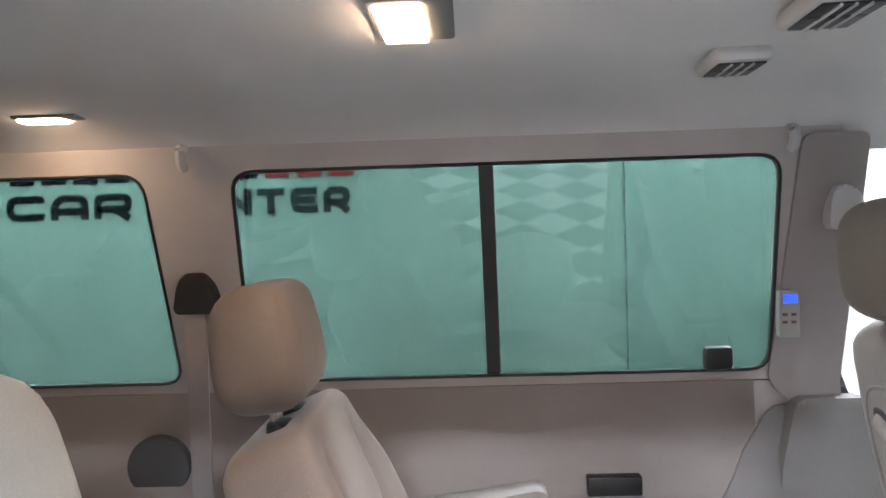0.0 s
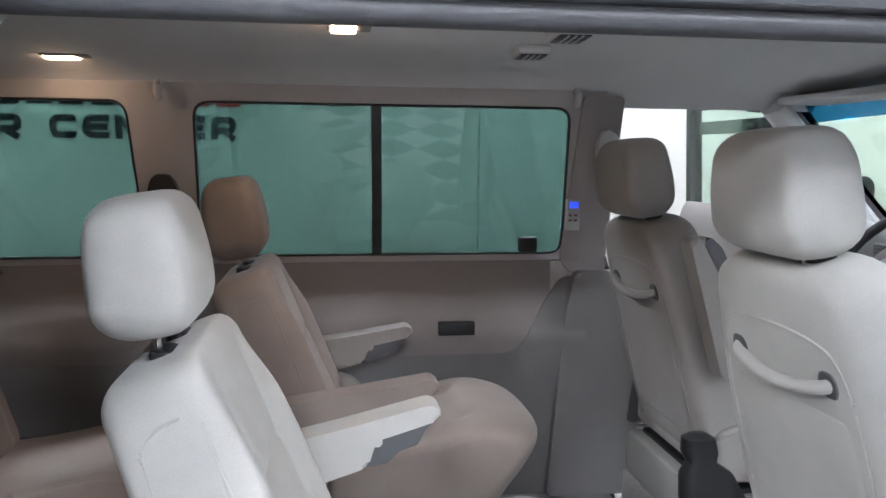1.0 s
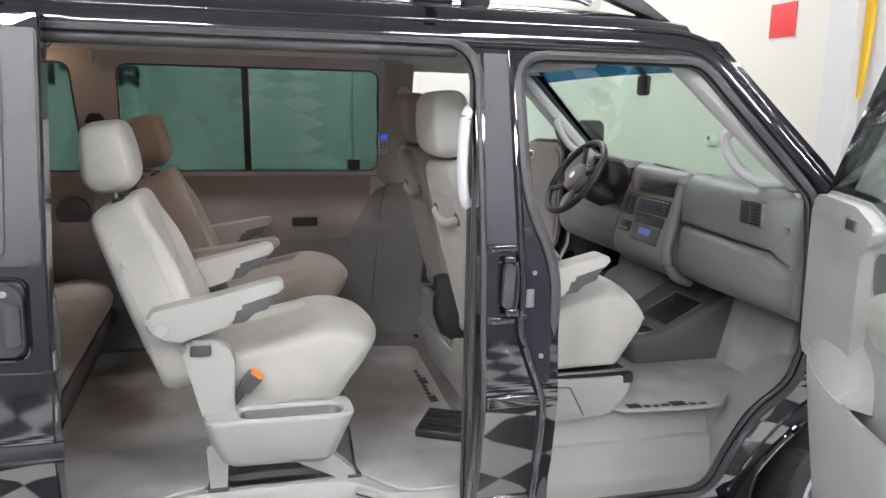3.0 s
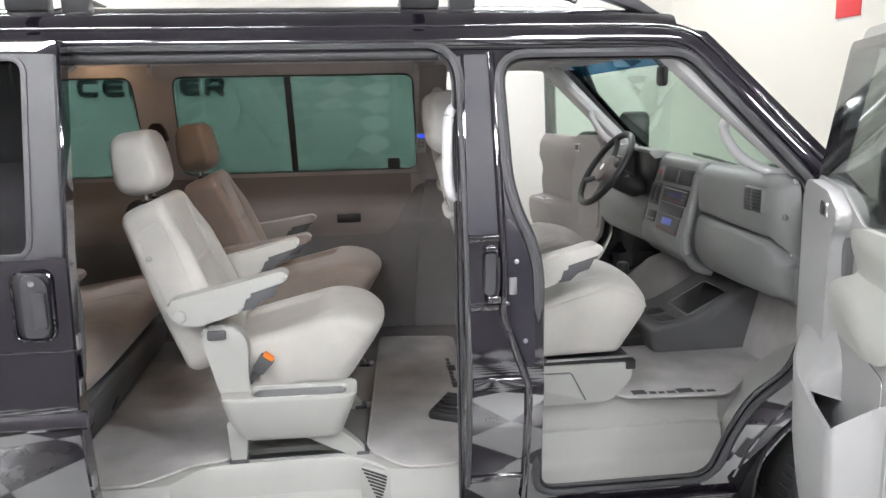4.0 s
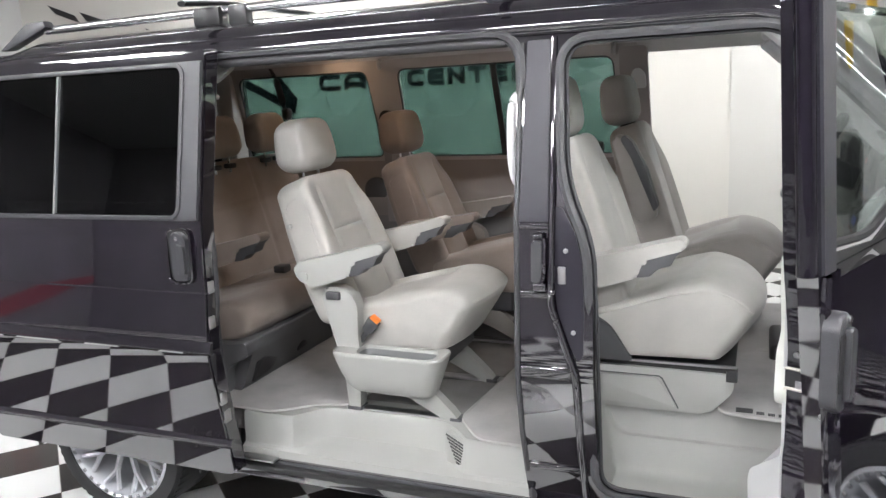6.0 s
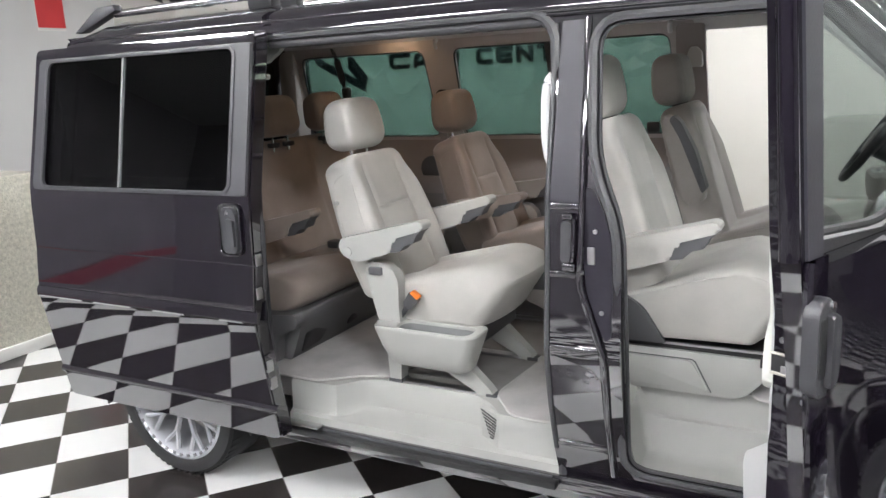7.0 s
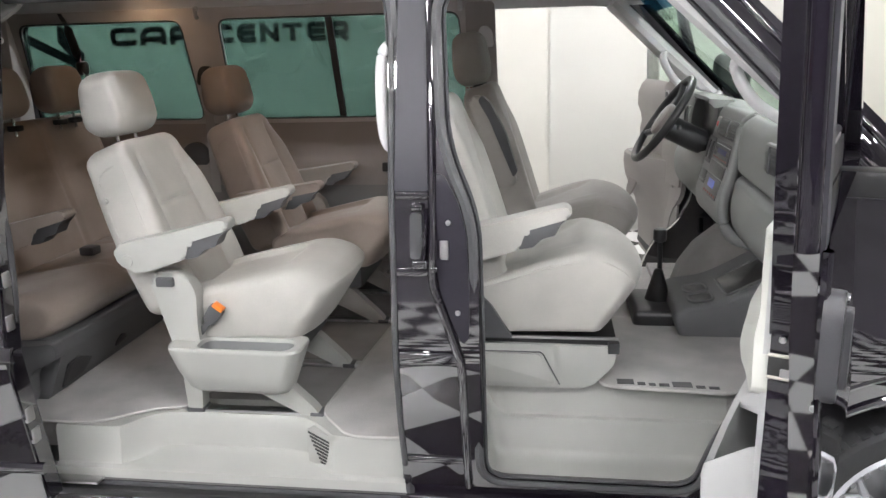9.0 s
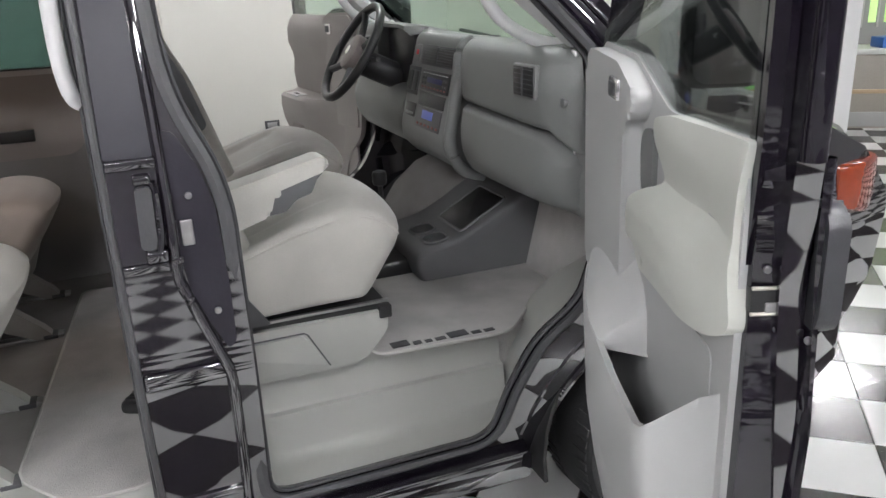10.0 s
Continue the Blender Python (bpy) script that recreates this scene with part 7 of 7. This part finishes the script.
# ---- things on the walls ----
def stroke(path, w, depth):
    """A flat letter stroke of even width along a bent path in (x, z), with mitred corners."""
    pts = [Vector(p) for p in path]
    left, right = [], []
    for i, p in enumerate(pts):
        a = (p - pts[i - 1]).normalized() if i else None
        b = (pts[i + 1] - p).normalized() if i < len(pts) - 1 else None
        d = (a + b).normalized() if a and b else (a or b)
        n = Vector((-d.y, d.x))
        k = 1.0 / max(0.5, (Vector((-a.y, a.x)).dot(n))) if a and b else 1.0
        left.append(p + n * w / 2 * k)
        right.append(p - n * w / 2 * k)
    bm = bmesh.new()
    rows = [[bm.verts.new((l.x, y, l.y)) for l in side] for side, y in ((left, -depth), (right, -depth), (left, 0.0), (right, 0.0))]
    for i in range(len(pts) - 1):
        for p, q in ((0, 1), (2, 3), (0, 2), (1, 3)):
            bm.faces.new((rows[p][i], rows[p][i + 1], rows[q][i + 1], rows[q][i]))
    for i in (0, -1):
        bm.faces.new((rows[0][i], rows[1][i], rows[3][i], rows[2][i]))
    return bm


def curl(path, r):
    """An open path with its inner corners rounded."""
    out = [Vector(path[0])]
    for a, p, b in zip(path, path[1:], path[2:]):
        a, p, b = Vector(a), Vector(p), Vector(b)
        k = min(r, (a - p).length * 0.48, (b - p).length * 0.48)
        q1, q2 = p + (a - p).normalized() * k, p + (b - p).normalized() * k
        out += [q1 * (1 - t) ** 2 + p * 2 * t * (1 - t) + q2 * t * t for t in (0, 0.25, 0.5, 0.75, 1.0)]
    return out + [Vector(path[-1])]


def letter_strokes(ch, w, h, t):
    """Wide square capitals; strokes run along their middle lines inside a w by h box."""
    l, r, b, u, m = t / 2, w - t / 2, t / 2, h - t / 2, h * 0.5
    k = h * 0.30
    return {
        "C": [curl([(r, h * 0.70), (r, u), (l, u), (l, b), (r, b), (r, h * 0.30)], k)],
        "A": [curl([(l, 0), (l, h * 0.55), (w * 0.28, u), (r, u), (r, 0)], k), [(l, h * 0.33), (r, h * 0.33)]],
        "R": [curl([(l, 0), (l, u), (r, u), (r, h * 0.38), (l, h * 0.38)], k), [(w * 0.55, h * 0.38), (w * 0.92, 0)]],
        "E": [curl([(w, u), (l, u), (l, b), (w, b)], k), [(l, m), (w * 0.94, m)]],
        "N": [[(l, 0), (l, h)], [(l * 0.8, h - t * 0.45), (w - l * 0.8, t * 0.45)], [(r, 0), (r, h)]],
        "T": [[(0, u), (w, u)], [(w / 2, 0), (w / 2, h)]],
    }[ch]


def lettering(text, x0, x1, z0, z1, y):
    word = thing("wall_lettering", pose(x0, y, z0), "black wide capital lettering on the white wall", "lettering")
    h, gap = z1 - z0, 0.040
    w = (x1 - x0 - gap * (len(text) - 1)) / len(text)
    for i, ch in enumerate(text):
        whole = bmesh.new()
        for k, path in enumerate(letter_strokes(ch, w, h, 0.047)):
            bm = stroke(path, 0.047, 0.010 + 0.0006 * k)
            me = bpy.data.meshes.new("stroke")
            bm.to_mesh(me)
            bm.free()
            whole.from_mesh(me)
            bpy.data.meshes.remove(me)
        part("letter", whole, LETTER, word, smooth=False, at=Matrix.Translation((i * (w + gap), 0, 0)))
    return word


lettering("CAR", -3.63, -2.80, 1.708, 1.872, FAR_Y - 0.002)
lettering("CENTER", -2.62, -1.37, 1.708, 1.872, FAR_Y - 0.002)
logo = thing("wall_logo", pose(-4.25, FAR_Y - 0.008, 1.88), "black slanted stripe emblem on the white wall", "emblem")
for x0, z0, x1, z1, w in ((-0.40, 0.05, 0.32, -0.40, 0.07), (0.10, 0.05, 0.30, -0.36, 0.09), (-3.03, 1.01, -2.56, 0.77, 0.05), (-2.54, 0.89, -2.12, 0.67, 0.06), (-2.05, 0.78, -1.77, 0.68, 0.06), (-1.6, 0.64, -0.9, 0.30, 0.06), (-0.9, 0.46, -0.4, 0.2, 0.05)):
    d = Vector((x1 - x0, z1 - z0)).normalized()
    n = Vector((-d.y, d.x)) * w
    part("stripe", prism([(x0, z0), (x1 - d.x * 0.1 + n.x, z1 - d.y * 0.1 + n.y), (x1, z1), (x0 + d.x * 0.15 - n.x, z0 + d.y * 0.15 - n.y)], -0.004, 0.004, "y"), LETTER, logo)
band = thing("wall_lettering_bars", pose(-2.05, FAR_Y - 0.008, 2.030), "red and grey upper line of wall lettering", "lettering")
for k in range(11):
    part("bar", box(-1.55 + 0.21 * k, -1.39 + 0.21 * k, -0.006, 0.004, -0.09, 0.09, 0.003), RED if k > 7 else LETTER, band)


def red_sign(at, label):
    t = thing("red_sign", at, label, "sign")
    part("plate", box(-0.004, 0.004, -0.12, 0.12, -0.105, 0.105, 0.002), RED, t)
    part("backing", box(0.004, 0.008, -0.125, 0.125, -0.125, 0.108, 0.002), WHITE, t)


red_sign(pose(FRONT_X - 0.006, 2.43, 2.18), "square red sign on the cream wall")
red_sign(pose(REAR_X + 0.012, 4.15, 2.60, 0, 0, 180) @ Matrix.Diagonal((1, 1.5, 1.8, 1)), "square red sign on the white wall")
ban = thing("yellow_sign", pose(FRONT_X + 0.04, 1.76, 1.69), "tall yellow sign with a curved pointed foot beside the column", "sign")
part("board", prism([(0.029, 1.0), (0.029, 0.03), (0.022, 0.0), (0.012, 0.03), (0.0, 0.12), (-0.012, 0.26), (-0.022, 0.45), (-0.028, 0.7), (-0.030, 1.0)], -0.016, 0.009, "x", 0.003), YELLOW, ban)
th = thing("thermostat", pose(FRONT_X - 0.014, 3.07, 1.40), "small white wall thermostat", "thermostat")
part("case", box(-0.012, 0.014, -0.065, 0.065, -0.045, 0.045, 0.006), WHITE, th)
part("display", box(-0.0145, -0.011, 0.01, 0.045, -0.005, 0.022, 0.001), PLASTIC_DARK, th)
ou = thing("wall_socket", pose(1.14, FAR_Y - 0.036, 0.475), "dark wall socket low on the white wall", "socket")
part("plate", box(-0.06, 0.06, -0.006, 0.006, -0.035, 0.035, 0.003), PLASTIC_DARK, ou)
part("insert", box(-0.04, 0.04, -0.009, -0.004, -0.02, 0.02, 0.002), STEEL, ou)
ex = thing("fire_extinguisher", pose(FRONT_X - 0.04, 1.24, 0.75), "red fire extinguisher with a green tag on the wall", "extinguisher")
part("cylinder", disc((0, 0, 0.17), 0.06, 0.36, "z", 24, 0.03), RED, ex)
part("valve", disc((0, 0, 0.385), 0.02, 0.07, "z", 16, 0.004), CHROME, ex)
part("hose", tube([(0, 0.02, 0.40), (-0.01, 0.08, 0.40), (-0.01, 0.09, 0.30), (-0.01, 0.075, 0.15)], 0.011, 8), BLACK_PLASTIC, ex)
part("tag", box(-0.066, -0.062, -0.03, 0.03, 0.27, 0.38), GREEN_TAG, ex)
cable = thing("wall_rod", pose(FRONT_X + 0.04, 1.22, 1.3), "thin grey rod leaning on the wall", "rod")
part("rod", tube([(0, 0.0, -0.15), (0.0, 0.09, 0.25)], 0.008, 6, steps=1), STEEL, cable)
co = thing("reception_counter", pose(6.72, 3.99, 0, 0, 0, -35.6), "low beige counter with a white top by the windows", "counter")
BEIGE = paint("beige_laminate", (0.40, 0.37, 0.32), 0.45, 0, 0.15, 1.5, 60, 0)
part("front", box(-2.0, 2.0, 0.0, 0.5, 0, 0.71, 0.01), BEIGE, co)
part("top", box(-2.02, 2.02, -0.02, 0.52, 0.71, 0.76, 0.008), WHITE, co)
part("rail", box(-1.95, 1.95, -0.012, 0.004, 0.34, 0.38, 0.004), YELLOW_WOOD, co, "pale wooden rail")
part("kick_board", box(-1.98, 1.98, -0.006, 0.002, 0.02, 0.16, 0.003), GREY_WALL, co)
wi = tagged(new("window_wall"), "grey glazed partition with green daylight strips", "window wall", kind="structure")
wi.matrix_basis = pose(6.72, 3.99, 0, 0, 0, -35.6)
part("wall_panel", box(-2.2, 2.2, 0.9, 1.0, 0, 2.6), GREY_WALL, wi, smooth=False)
for k in range(-9, 10):
    x = -0.13 + 0.15 * k
    part("window_pane", box(x - 0.036, x + 0.036, 0.885, 0.898, 0.95, 2.1, 0.002), GREEN_DAY, wi, "pane with green daylight behind")
    part("window_frame", box(x + 0.045, x + 0.062, 0.88, 0.898, 0.9, 2.15, 0.002), WHITE, wi)
bl = thing("blue_folder", pose(6.98, 3.98, 0.76, 0, 0, -20), "blue plastic folder lying on the counter", "folder")
part("cover", box(-0.16, 0.16, -0.05, 0.17, 0.0, 0.10, 0.012), BLUE, bl)
box_ = thing("tread_plate_box", pose(-4.35, 0.75, 0), "white box clad in tread plate by the wall", "box")
part("body", box(-0.45, 0.45, -0.5, 0.35, 0.06, 1.15, 0.01), paint("tread_plate", (0.62, 0.60, 0.52), 0.35, 0.6, 0.3, 40, 90, 0.2, dist=0.004), box_)
part("plinth", box(-0.47, 0.47, -0.52, 0.37, 0.0, 0.08, 0.006), WHITE, box_)

# ---- floor tiles: single near ones, and the rest as one sheet ----
TILE = 0.305
ANG = math.atan2(0.473, 0.397)
CA, SA = math.cos(ANG), math.sin(ANG)
ORIGIN = (-1.269, 0.198)
tile_mesh = {}
for nm, mt in (("w", TILE_W), ("b", TILE_B)):
    bm = box(0.0015, TILE - 0.0015, 0.0015, TILE - 0.0015, -0.006, 0.0, 0.0012, 1)
    me = bpy.data.meshes.new("tile")
    bm.to_mesh(me)
    bm.free()
    me.materials.append(mt)
    tile_mesh[nm] = me
rest = {"w": ([], []), "b": ([], [])}
single = 0
for i in range(-48, 60):
    for j in range(-50, 50):
        u, v = i * TILE, j * TILE
        x = ORIGIN[0] + u * CA - v * SA
        y = ORIGIN[1] + u * SA + v * CA
        cx, cy = x + (CA - SA) * TILE / 2, y + (SA + CA) * TILE / 2
        if not (REAR_X - 0.1 < cx < 12 and NEAR_Y < cy < 10):
            continue
        col = "b" if (i + 3 + j) % 2 else "w"
        if single < 300 and (-4.4 < cx < -0.2 and -1.2 < cy < 2.2 or 1.3 < cx < 3.2 and -1.2 < cy < 1.2):
            o = new("tile", tile_mesh[col])
            o.parent = floor
            o.matrix_basis = Matrix.Translation((x, y, 0)) @ Matrix.Rotation(ANG, 4, "Z")
            single += 1
        else:
            vs, fs = rest[col]
            n = len(vs)
            g = 0.0015
            for a, b in ((g, g), (TILE - g, g), (TILE - g, TILE - g), (g, TILE - g)):
                vs.append((x + a * CA - b * SA, y + a * SA + b * CA, 0.0))
            fs.append((n, n + 1, n + 2, n + 3))
for col, (vs, fs) in rest.items():
    me = bpy.data.meshes.new("floor_tiles")
    me.from_pydata(vs, [], fs)
    me.materials.append(TILE_W if col == "w" else TILE_B)
    o = new("floor_tiles", me)
    o.parent = floor
    o["kind"] = "stuff"
